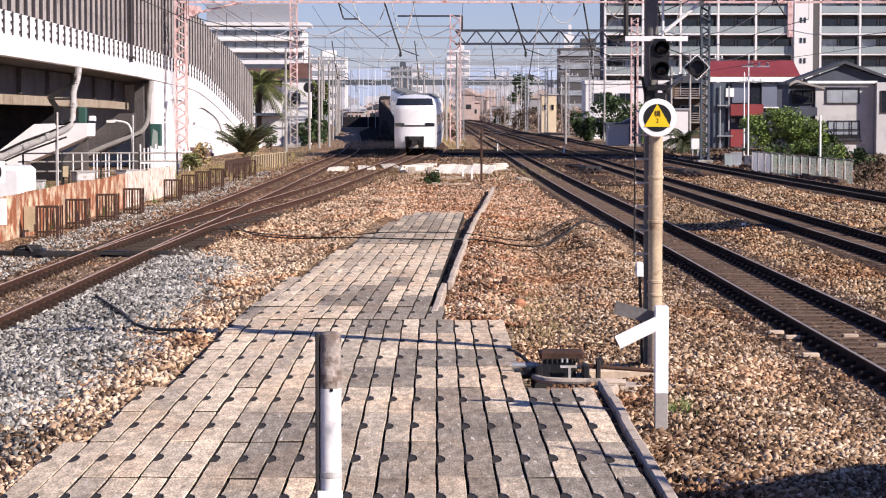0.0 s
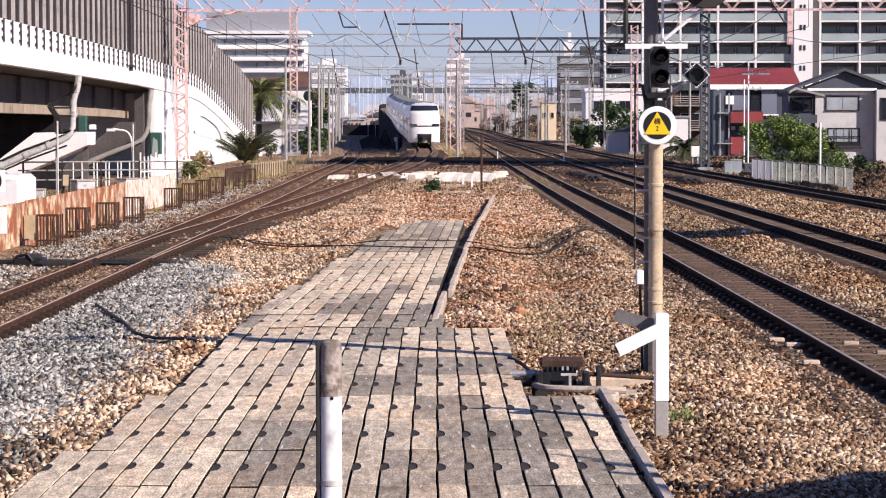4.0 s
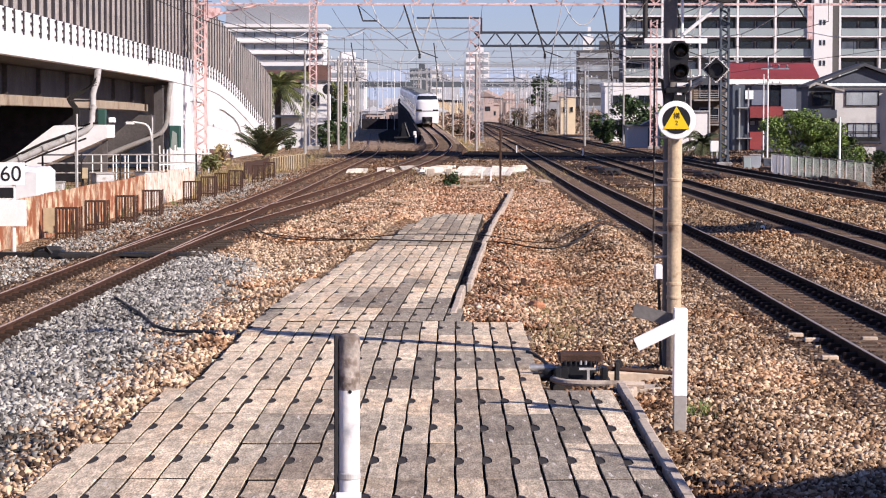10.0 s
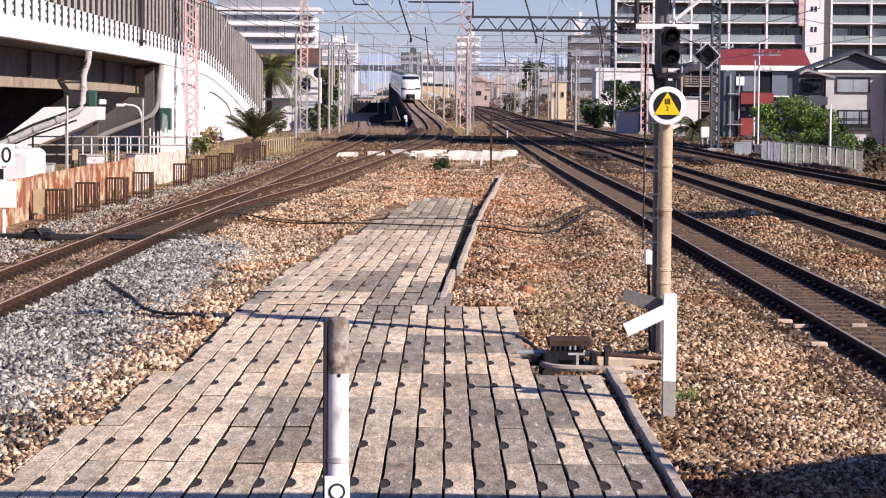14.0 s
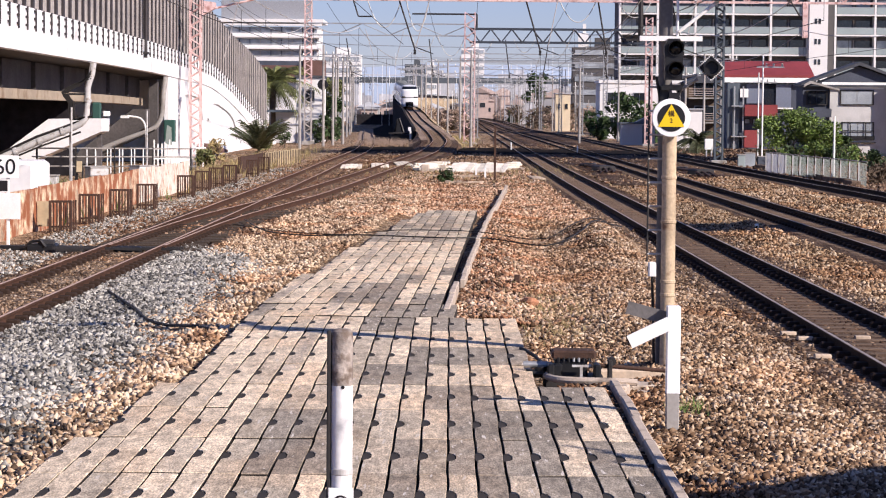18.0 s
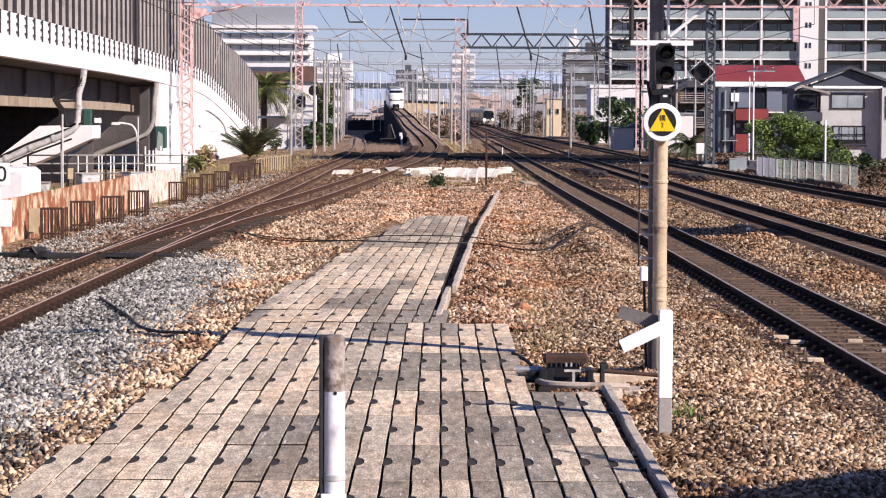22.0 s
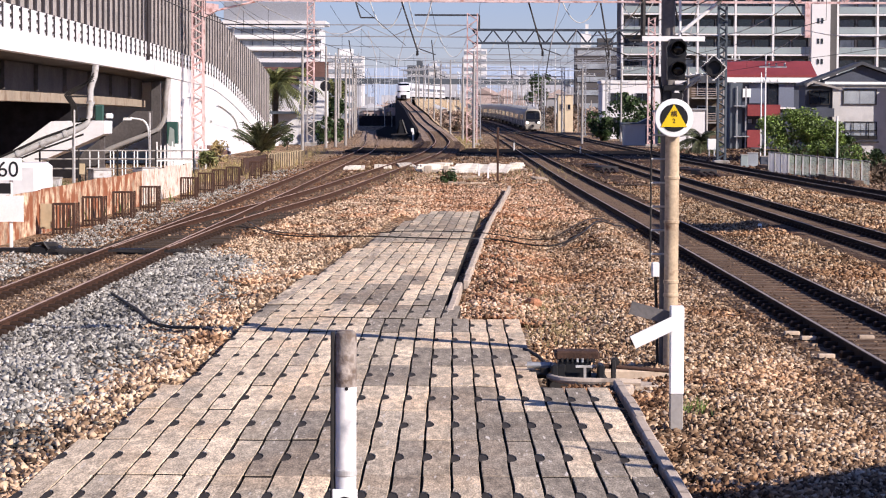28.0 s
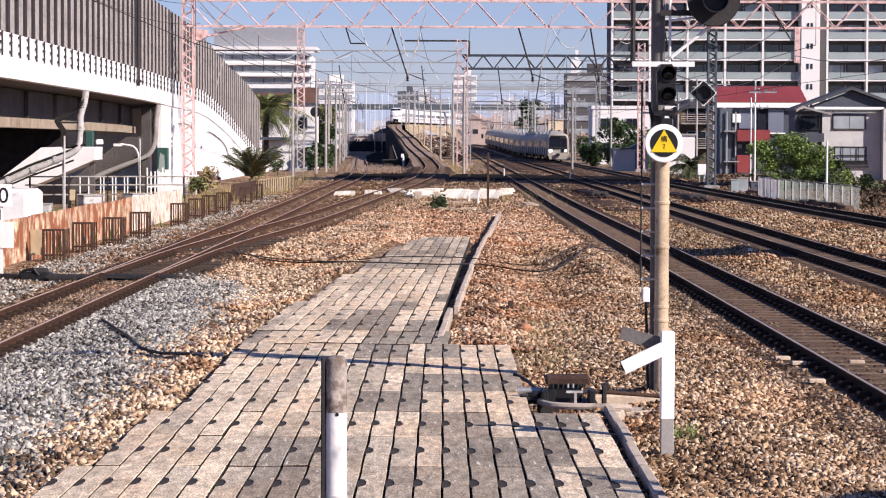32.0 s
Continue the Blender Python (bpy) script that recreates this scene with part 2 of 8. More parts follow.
M = dict(
    ballast=stone_mat("brown_ballast_bed", [(c[0] * 0.93, c[1] * 0.93, c[2] * 0.90) for c in BROWN], False),
    stones=stone_mat("brown_ballast_stone", BROWN, True),
    rusty_stones=stone_mat("rusty_turnout_stone", [(c[0] * 1.7, c[1] * 1.6, c[2] * 1.5) for c in RUSTY], True),
    ramp_gravel=mat("pinkish_ramp_gravel", (0.36, 0.265, 0.20), 1.0, var=0.4, scale=0.6, fine=7, bump=0.9, spec=0.05, dirt=(0.16, 0.115, 0.085), dirt_at=0.56),
    house_blue=mat("slate_blue_wall_panel", (0.15, 0.175, 0.23), 0.7, var=0.1, scale=0.4, fine=8),
    red_stones=stone_mat("red_brown_ballast_stone", RED, True),
    mid_stones=stone_mat("brown_mixed_ballast_stone", [(c[0] * 0.62, c[1] * 0.62, c[2] * 0.64) for c in BROWN], True),
    dull_stones=stone_mat("dull_brown_ballast_stone", [(c[0] * 0.78, c[1] * 0.78, c[2] * 0.76) for c in BROWN], True),
    fill=mat("brown_track_sand", (0.135, 0.088, 0.058), 0.95, var=0.38, scale=3.5, fine=38, bump=1.0, dirt=(0.09, 0.06, 0.045), dirt_at=0.58, spec=0.05),
    # near-black colour that stands in for shadow on the ground
    shade_ground=mat("black_shade_ground", (0.016, 0.013, 0.012), 1.0, var=0.3, scale=0.8, fine=5, bump=0.6, spec=0.03),
    mesh_green=mat("grey_green_mesh_wire", (0.33, 0.38, 0.35), 0.6, 0.2, var=0.1),
    # bridge colour is lightened for distance haze
    bridge=mat("grey_green_bridge_steel", (0.085, 0.10, 0.115), 0.8, var=0.2, scale=0.05, fine=0.5, bump=0),
    dusty=mat("dusty_brown_scrub", (0.33, 0.245, 0.19), 0.8, var=0.3, scale=1.0, fine=9, bump=0, each=0.45, island=True),
    pipe_grey=mat("pale_grey_pipe", (0.52, 0.51, 0.50), 0.6, var=0.12, scale=2, fine=20, dirt=(0.3, 0.26, 0.22)),
    roof_panel=mat("dull_grey_car_roof", (0.16, 0.17, 0.165), 0.7, var=0.15, scale=0.6, fine=6),
    truss_dark=mat("dark_blue_grey_steel", (0.042, 0.052, 0.068), 0.6, 0.2, var=0.2, scale=1, fine=15),
    light_stones=stone_mat("buff_ballast_stone", [(0.10, 0.066, 0.043), (0.28, 0.185, 0.117), (0.52, 0.36, 0.235), (0.72, 0.54, 0.37), (0.85, 0.69, 0.52)], True),
    bed_light=stone_mat("dusty_track_bed", [(min(c[0] * 1.25, 0.8), min(c[1] * 1.3, 0.7), min(c[2] * 1.45, 0.6)) for c in BROWN], False),
    dark_stones=stone_mat("dark_ballast_stone", [(c[0] * 1.25, c[1] * 1.25, c[2] * 1.25) for c in RUSTY], True),
    grey_stones=stone_mat("grey_ballast_stone", GREY, True),
    bed=stone_mat("rusty_track_bed", RUSTY, False),
    slab_pale=slab_mat("pale_buff_concrete_slab", (0.65, 0.53, 0.39), 0.5),
    slab_mid=slab_mat("dusty_buff_grey_concrete_slab", (0.49, 0.41, 0.31), 0.7),
    slab_grey=slab_mat("weathered_grey_concrete_slab", (0.305, 0.26, 0.205), 1.0),
    grime=mat("dark_joint_grime", (0.028, 0.022, 0.018), 0.95, var=0.3, bump=0),
    kerb=mat("pale_concrete_kerb", (0.49, 0.405, 0.325), 0.85, var=0.15, scale=2, fine=40, bump=0.3, dirt=(0.2, 0.16, 0.13)),
    earth=mat("dark_earth", (0.05, 0.035, 0.025), 0.95, var=0.3, bump=0.5),
    # rust darkened for the main lines' shaded rail sides
    rail_side=mat("shade_dark_rusty_rail", (0.036, 0.022, 0.016), 0.9, 0.0, var=0.25, scale=3, fine=40, spec=0.15),
    rail_top=mat("worn_rail_head", (0.40, 0.34, 0.29), 0.5, 0.3, var=0.1, scale=2, fine=20, bump=0.02),
    # the same rust, lighter for the siding's sunlit rail sides
    rail_warm=mat("sunlit_rusty_rail", (0.068, 0.034, 0.022), 0.85, 0.0, var=0.3, scale=3, fine=40, spec=0.15),
    rail_rust=mat("rusty_rail_head", (0.50, 0.36, 0.29), 0.6, 0.1, var=0.2, scale=2, fine=20, bump=0.05),
    sleeper=mat("dusty_concrete_sleeper", (0.155, 0.11, 0.08), 0.9, var=0.25, scale=2, fine=30, each=0.25, spec=0.1),
    sleeper_pale=mat("pale_concrete_sleeper", (0.50, 0.42, 0.34), 0.9, var=0.15, scale=2, fine=30),
    white=mat("white_paint", (0.80, 0.79, 0.77), 0.55, var=0.06, scale=2, fine=25, bump=0.05, dirt=(0.45, 0.40, 0.34), dirt_at=0.72),
    pipe_white=mat("grey_patched_white_paint", (0.80, 0.79, 0.77), 0.55, var=0.1, scale=3.5, fine=25, bump=0.1, dirt=(0.42, 0.42, 0.44), dirt_at=0.60),
    clean_white=mat("clean_white_enamel", (0.86, 0.86, 0.84), 0.4, var=0.03, scale=2, fine=25, bump=0.02),
    cream=mat("stained_cream_paint", (0.50, 0.385, 0.255), 0.6, var=0.22, scale=3, fine=35, bump=0.1, dirt=(0.20, 0.11, 0.06), dirt_at=0.66),
    black=mat("black_paint", (0.012, 0.012, 0.013), 0.45, var=0.2, scale=5, fine=40, bump=0.05),
    dark_glass=mat("dark_lens", (0.008, 0.008, 0.010), 0.12, var=0.1, bump=0),
    yellow=mat("yellow_sign_film", (0.82, 0.55, 0.01), 0.45, var=0.04, bump=0),
    steel=mat("galvanised_steel", (0.42, 0.43, 0.44), 0.5, 0.6, var=0.15, scale=3, fine=30, bump=0.05),
    pipe_end=mat("rusty_grey_pipe_end", (0.33, 0.285, 0.25), 0.8, var=0.3, scale=9, fine=50, bump=0.3, dirt=(0.16, 0.12, 0.095), dirt_at=0.56),
    grey_pole=mat("grey_concrete_pole", (0.34, 0.32, 0.30), 0.8, var=0.15, scale=1, fine=20, dirt=(0.2, 0.17, 0.14)),
    dark_pole=mat("dark_grey_pole_paint", (0.13, 0.12, 0.115), 0.6, var=0.2, scale=2, fine=25),
    dark_steel=mat("dark_weathered_steel", (0.035, 0.032, 0.032), 0.65, 0.3, var=0.25, scale=3, fine=30),
    pink=mat("faded_red_steel_paint", (0.66, 0.47, 0.45), 0.7, var=0.2, scale=1.2, fine=15, dirt=(0.42, 0.20, 0.17), dirt_at=0.60),
    blue_steel=mat("blue_grey_steel_paint", (0.09, 0.11, 0.13), 0.6, 0.2, var=0.2, scale=1, fine=15),
    rust_sheet=mat("rusted_white_sheet", (0.60, 0.43, 0.29), 0.85, var=0.5, scale=1.1, fine=14, bump=0.4, dirt=(0.30, 0.10, 0.042), dirt_at=0.47),
    rust_pale=mat("rust_streaked_pale_sheet", (0.72, 0.63, 0.54), 0.85, var=0.2, scale=1.3, fine=14, bump=0.3, dirt=(0.45, 0.24, 0.15), dirt_at=0.58),
    rust=mat("rusted_iron", (0.065, 0.033, 0.022), 0.85, 0.1, var=0.35, scale=4, fine=40, bump=0.3),
    via_white=mat("white_painted_concrete", (0.78, 0.77, 0.77), 0.7, var=0.07, scale=0.4, fine=6, bump=0.1, dirt=(0.52, 0.48, 0.45), dirt_at=0.70),
    via_grey=mat("grey_concrete", (0.33, 0.31, 0.29), 0.85, var=0.18, scale=0.5, fine=8, bump=0.2, dirt=(0.16, 0.14, 0.12)),
    # shade below the viaduct deck is put into this dark colour
    via_dark=mat("shade_dark_underdeck", (0.088, 0.078, 0.076), 0.8, var=0.3, scale=0.6, fine=8),
    girder=mat("beige_girder_paint", (0.35, 0.285, 0.215), 0.7, var=0.15, scale=0.6, fine=8, dirt=(0.22, 0.15, 0.10)),
    noise_panel=mat("pale_grey_noise_panel", (0.205, 0.185, 0.18), 0.6, var=0.25, scale=0.8, fine=10, each=0.3),
    post_grey=mat("pale_noise_wall_strip", (0.42, 0.385, 0.365), 0.6, 0.1, var=0.2, scale=1, fine=10),
    noise_post=mat("dark_noise_wall_post", (0.045, 0.038, 0.04), 0.6, 0.2, var=0.2),
    express_white=mat("glossy_white_car_paint", (0.86, 0.86, 0.87), 0.22, var=0.03, scale=0.7, fine=9, bump=0.0, spec=0.5),
    silver=mat("brushed_stainless_steel", (0.36, 0.33, 0.29), 0.55, 0.1, var=0.12, scale=0.8, fine=12, bump=0.03, spec=0.2),
    glass=mat("dark_window_glass", (0.018, 0.022, 0.028), 0.06, var=0.15, scale=0.8, bump=0, spec=0.8),
    pane=mat("hazy_window_pane", (0.30, 0.33, 0.36), 0.1, var=0.3, scale=0.5, bump=0, spec=0.7),
    balcony_glass=mat("pale_balcony_glass", (0.29, 0.345, 0.345), 0.15, var=0.15, scale=0.15, bump=0, spec=0.6),
    # shade of the balcony recesses is put into this dark wall colour
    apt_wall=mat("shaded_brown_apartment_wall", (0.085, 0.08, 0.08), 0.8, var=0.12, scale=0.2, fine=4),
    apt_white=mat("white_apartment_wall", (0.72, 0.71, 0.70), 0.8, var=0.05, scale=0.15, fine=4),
    house_grey=mat("grey_house_render", (0.52, 0.515, 0.51), 0.8, var=0.08, scale=0.4, fine=8, dirt=(0.44, 0.435, 0.43)),
    house_dark=mat("slate_blue_house_wall", (0.065, 0.075, 0.10), 0.8, var=0.15, scale=0.4, fine=8),
    roof_grey=mat("grey_roof_tiles", (0.06, 0.064, 0.075), 0.7, var=0.2, scale=1, fine=10, bump=0.4),
    red_roof=mat("red_metal_roof", (0.235, 0.042, 0.042), 0.55, var=0.15, scale=0.5, fine=6),
    brick_red=mat("broken_orange_brick", (0.42, 0.19, 0.10), 0.9, var=0.25, scale=6, fine=40, bump=0.5),
    brick=mat("red_brown_cladding", (0.15, 0.08, 0.065), 0.8, var=0.2, scale=0.3, fine=5),
    leaf=mat("fresh_green_leaves", (0.125, 0.19, 0.04), 0.6, var=0.4, scale=1.2, fine=9, bump=0, each=0.5, island=True),
    leaf_dark=mat("dark_green_leaves", (0.035, 0.065, 0.018), 0.65, var=0.4, scale=1.0, fine=9, bump=0, each=0.5, island=True),
    palm=mat("dusty_palm_leaves", (0.15, 0.16, 0.055), 0.6, var=0.35, scale=1.0, fine=9, bump=0, each=0.4, island=True),
    palm_dark=mat("dark_green_palm_leaves", (0.075, 0.085, 0.042), 0.6, var=0.35, scale=1.0, fine=9, bump=0, each=0.4, island=True),
    dry=mat("dry_grass", (0.33, 0.26, 0.12), 0.8, var=0.3, scale=2.0, fine=9, bump=0, each=0.4, island=True),
    bark=mat("brown_bark", (0.11, 0.08, 0.055), 0.9, var=0.3, scale=3, fine=20, bump=0.5),
    wood=mat("sunbleached_timber", (0.46, 0.36, 0.27), 0.85, var=0.25, scale=2, fine=18, bump=0.3, each=0.25),
    pale_wood=mat("pale_sunbleached_timber", (0.80, 0.73, 0.62), 0.85, var=0.2, scale=2, fine=18, bump=0.3, each=0.2),
    cream_sheet=mat("cream_corrugated_sheet", (0.52, 0.41, 0.26), 0.7, var=0.15, scale=0.8, fine=8),
    green_box=mat("dark_green_enamel", (0.03, 0.085, 0.07), 0.5, var=0.1),
    # wall shade is put into this near-black base colour
    slope=mat("shade_black_wall", (0.026, 0.024, 0.027), 1.0, var=0.3, scale=0.3, fine=3, bump=0.4, spec=0.05),
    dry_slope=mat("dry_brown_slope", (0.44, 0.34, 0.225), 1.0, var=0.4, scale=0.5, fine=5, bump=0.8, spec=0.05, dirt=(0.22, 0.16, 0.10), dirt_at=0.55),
    # pink-brown paled so that distance haze is in the colour
    pinkish=mat("hazy_pink_brown_wall", (0.40, 0.315, 0.285), 0.9, var=0.15, scale=0.1, fine=1, bump=0, each=0.3),
    # far concrete greyed for distance haze
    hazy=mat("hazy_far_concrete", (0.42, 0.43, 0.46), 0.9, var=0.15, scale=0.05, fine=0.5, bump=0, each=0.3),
    # distance haze is put into the hills' blue
    hills=mat("haze_blue_hills", (0.34, 0.41, 0.52), 1.0, var=0.08, scale=0.002, fine=0.02, bump=0),
    cable=mat("black_cable_sheath", (0.02, 0.018, 0.017), 0.6, var=0.2, bump=0),
    porcelain=mat("pale_insulator", (0.55, 0.55, 0.52), 0.3, var=0.1, bump=0),
    beige=mat("beige_house_render", (0.66, 0.55, 0.39), 0.8, var=0.1, scale=0.3, fine=5),
    headlight=glow("headlight_glow", (1.0, 0.93, 0.80), 30.0),
)


# ---- geometry helpers ----
class Geo:
    """Collects plain polygons, in metres."""

    def __init__(self):
        self.v, self.f = [], []

    def add(self, vs, fs):
        k = len(self.v)
        self.v += [tuple(p) for p in vs]
        self.f += [tuple(i + k for i in q) for q in fs]
        return self

    def box(self, x, y, z, sx, sy, sz, rz=0.0, rx=0.0, ry=0.0):
        """A box by its centre and size."""
        r = Euler((radians(rx), radians(ry), radians(rz))).to_matrix()
        vs = [Vector((x, y, z)) + r @ Vector((a * sx / 2, b * sy / 2, c * sz / 2)) for c in (-1, 1) for b in (-1, 1) for a in (-1, 1)]
        return self.add(vs, [(0, 2, 3, 1), (4, 5, 7, 6), (0, 1, 5, 4), (2, 6, 7, 3), (0, 4, 6, 2), (1, 3, 7, 5)])

    def block(self, x, y, z, sx, sy, sz, c=0.02, rz=0.0):
        """A box with its top and upright edges chamfered; z is its foot."""
        r = Matrix.Rotation(radians(rz), 3, "Z")
        def ring(ax, ay, h):
            k = min(c, ax / 2, ay / 2)
            pts = [(ax - k, -ay), (ax, -ay + k), (ax, ay - k), (ax - k, ay), (-ax + k, ay), (-ax, ay - k), (-ax, -ay + k), (-ax + k, -ay)]
            return [Vector((x, y, z)) + r @ Vector((px, py, h)) for px, py in pts]
        vs = ring(sx / 2, sy / 2, 0) + ring(sx / 2, sy / 2, sz - c) + ring(sx / 2 - c, sy / 2 - c, sz)
        fs = [tuple(range(7, -1, -1)), tuple(range(16, 24))]
        for k in (0, 8):
            fs += [(k + i, k + (i + 1) % 8, k + 8 + (i + 1) % 8, k + 8 + i) for i in range(8)]
        return self.add(vs, fs)

    def tube(self, p0, p1, r0, r1=None, n=10):
        return self.pipe([p0, p1], r0, n, r1)

    def pipe(self, pts, r, n=8, r1=None):
        """A round bar along a line of points."""
        pts = [Vector(p) for p in pts]
        vs, fs, u = [], [], None
        for i, p in enumerate(pts):
            a, b = pts[max(i - 1, 0)], pts[min(i + 1, len(pts) - 1)]
            d = (b - a).normalized()
            if u is None:
                u = d.cross(Vector((0, 0, 1)) if abs(d.z) < 0.9 else Vector((1, 0, 0)))
            u = (u - d * u.dot(d)).normalized()
            w = d.cross(u)
            rr = r if r1 is None else r + (r1 - r) * i / (len(pts) - 1)
            vs += [p + (u * math.cos(k * math.tau / n) + w * math.sin(k * math.tau / n)) * rr for k in range(n)]
        for i in range(len(pts) - 1):
            fs += [(i * n + k, i * n + (k + 1) % n, (i + 1) * n + (k + 1) % n, (i + 1) * n + k) for k in range(n)]
        fs += [tuple(range(n - 1, -1, -1)), tuple(range((len(pts) - 1) * n, len(pts) * n))]
        return self.add(vs, fs)

    def prism(self, poly, place, lo, hi):
        """A polygon (u, v) drawn out from lo to hi; place(u, v, w) sets it in space."""
        n = len(poly)
        vs = [place(u, v, lo) for u, v in poly] + [place(u, v, hi) for u, v in poly]
        fs = [tuple(range(n - 1, -1, -1)), tuple(range(n, 2 * n))] + [(i, (i + 1) % n, n + (i + 1) % n, n + i) for i in range(n)]
        return self.add(vs, fs)

    def lathe(self, prof, x=0.0, y=0.0, z=0.0, n=20, place=None):
        """A profile (radius, height) turned round an axis."""
        vs, fs = [], []
        for r, h in prof:
            for k in range(n):
                a = k * math.tau / n
                p = (r * math.cos(a), r * math.sin(a), h)
                vs.append(place(*p) if place else (x + p[0], y + p[1], z + p[2]))
        for i in range(len(prof) - 1):
            fs += [(i * n + k, i * n + (k + 1) % n, (i + 1) * n + (k + 1) % n, (i + 1) * n + k) for k in range(n)]
        fs += [tuple(range(n - 1, -1, -1)), tuple(range((len(prof) - 1) * n, len(prof) * n))]
        return self.add(vs, fs)

    def sweep(self, prof, pts):
        """A profile (across, up) carried along ground points."""
        pts = [Vector(p) for p in pts]
        n, vs, fs = len(prof), [], []
        for i, p in enumerate(pts):
            d = (pts[min(i + 1, len(pts) - 1)] - pts[max(i - 1, 0)])
            side = Vector((d.y, -d.x, 0)).normalized()
            vs += [p + side * u + Vector((0, 0, h)) for u, h in prof]
        for i in range(len(pts) - 1):
            fs += [(i * n + k, i * n + (k + 1) % n, (i + 1) * n + (k + 1) % n, (i + 1) * n + k) for k in range(n)]
        fs += [tuple(range(n - 1, -1, -1)), tuple(range((len(pts) - 1) * n, len(pts) * n))]
        return self.add(vs, fs)

    def mesh(self, name, material, smooth=False):
        me = bpy.data.meshes.new(name)
        me.from_pydata(self.v, [], self.f)
        bm = bmesh.new()
        bm.from_mesh(me)
        bmesh.ops.recalc_face_normals(bm, faces=bm.faces)
        bm.to_mesh(me)
        bm.free()
        me.materials.append(material)
        if smooth:
            me.polygons.foreach_set("use_smooth", [True] * len(me.polygons))
            me.set_sharp_from_angle(angle=radians(40))
        return me


def part(name, geo, material, parent, label="", smooth=False):
    ob = new(name, geo.mesh(name, M[material], smooth))
    ob.parent = parent
    if label:
        ob["label"] = label
    return ob


def thing(name, at, label, category, group="", kind="", rz=0.0):
    ob = new(name)
    ob.matrix_basis = pose(*at, 0, 0, rz)
    return tagged(ob, label, category, group, kind)


def solo(name, geo, material, label, category, group="", kind="", smooth=False):
    """A thing that is one mesh."""
    return tagged(new(name, geo.mesh(name, M[material], smooth)), label, category, group, kind)


def spline(knots, d):
    """Smooth value of a table (d, value...) at d."""
    if d <= knots[0][0]:
        i = 0
    else:
        i = max(k for k in range(len(knots) - 1) if knots[k][0] <= d or k == 0)
    k0, k1, k2, k3 = knots[max(i - 1, 0)], knots[i], knots[i + 1], knots[min(i + 2, len(knots) - 1)]
    u = min(max((d - k1[0]) / (k2[0] - k1[0]), 0.0), 1.0) if d < knots[-1][0] else 1.0
    out = []
    for j in range(1, len(k1)):
        w = k2[0] - k1[0]
        m1 = (k2[j] - k0[j]) / (k2[0] - k0[0]) * w
        m2 = (k3[j] - k1[j]) / (k3[0] - k1[0]) * w
        out.append((2 * u**3 - 3 * u**2 + 1) * k1[j] + (u**3 - 2 * u**2 + u) * m1 + (3 * u**2 - 2 * u**3) * k2[j] + (u**3 - u**2) * m2)
    return out


# ---- plan of the tracks: distance ahead, place across, rail height ----
RAIL = 0.17
TRACK_A = [(14, 5.28, RAIL), (40, 5.15, RAIL), (110, 4.82, RAIL), (250, 4.75, RAIL), (420, 4.5, RAIL), (520, 3.6, 0.9), (620, 1.0, 1.6), (760, -6.0, 2.6)]
TRACK_B = [(30, 9.25, RAIL), (110, 9.15, RAIL), (250, 9.05, RAIL), (340, 8.9, RAIL), (420, 8.2, RAIL), (520, 6.6, 0.9), (620, 3.6, 1.6), (760, -3.0, 2.6)]
TRACK_C = [(50, 16.0, RAIL), (80, 15.0, RAIL), (140, 14.2, RAIL), (220, 13.9, RAIL), (300, 13.9, RAIL), (360, 13.3, RAIL), (423, 11.9, 0.25), (500, 10.1, 1.0), (556, 8.9, 1.4), (605, 7.2, 1.7), (650, 4.4, 1.9), (700, 0.3, 2.1), (800, -10.0, 2.6), (1000, -36.0, 2.6), (1300, -85.0, 2.6)]
TRACK_D = [(24, -6.55, RAIL), (60, -6.6, RAIL), (110, -6.78, RAIL), (132, -6.98, RAIL), (160, -7.05, RAIL), (180, -7.25, RAIL), (207, -7.9, RAIL), (246, -9.2, RAIL), (312, -11.8, RAIL), (430, -16.2, RAIL)]
TRACK_E = [(48, -6.53, 0.17), (62, -6.28, 0.17), (82, -5.15, 0.17), (115, -4, 0.17), (145, -3, 0.18), (162.3, -2.15, 0.34), (189.1, -1.72, 0.54), (203.4, -1.7, 0.69), (242.6, -2.63, 1.04), (268.4, -3.55, 1.37), (293.2, -4.58, 1.8), (319, -5.59, 2.23), (344.8, -6.49, 2.76), (383, -7.83, 3.42), (409.7, -8.74, 3.76), (436.4, -9.69, 4.19), (463.2, -10.79, 4.71), (491.8, -11.84, 5.24), (544.4, -13.27, 6.15), (599.7, -14.13, 6.91), (649.4, -12.99, 7.29), (697.1, -9.74, 7.48), (754.4, -2.86, 7.58), (811.8, 6.21, 7.58), (859.5, 14.32, 7.58), (940, 32.0, 7.8)]


def on(track, d, up=0.0):
    x, z = spline(track, d)
    return Vector((x, d, z + up))


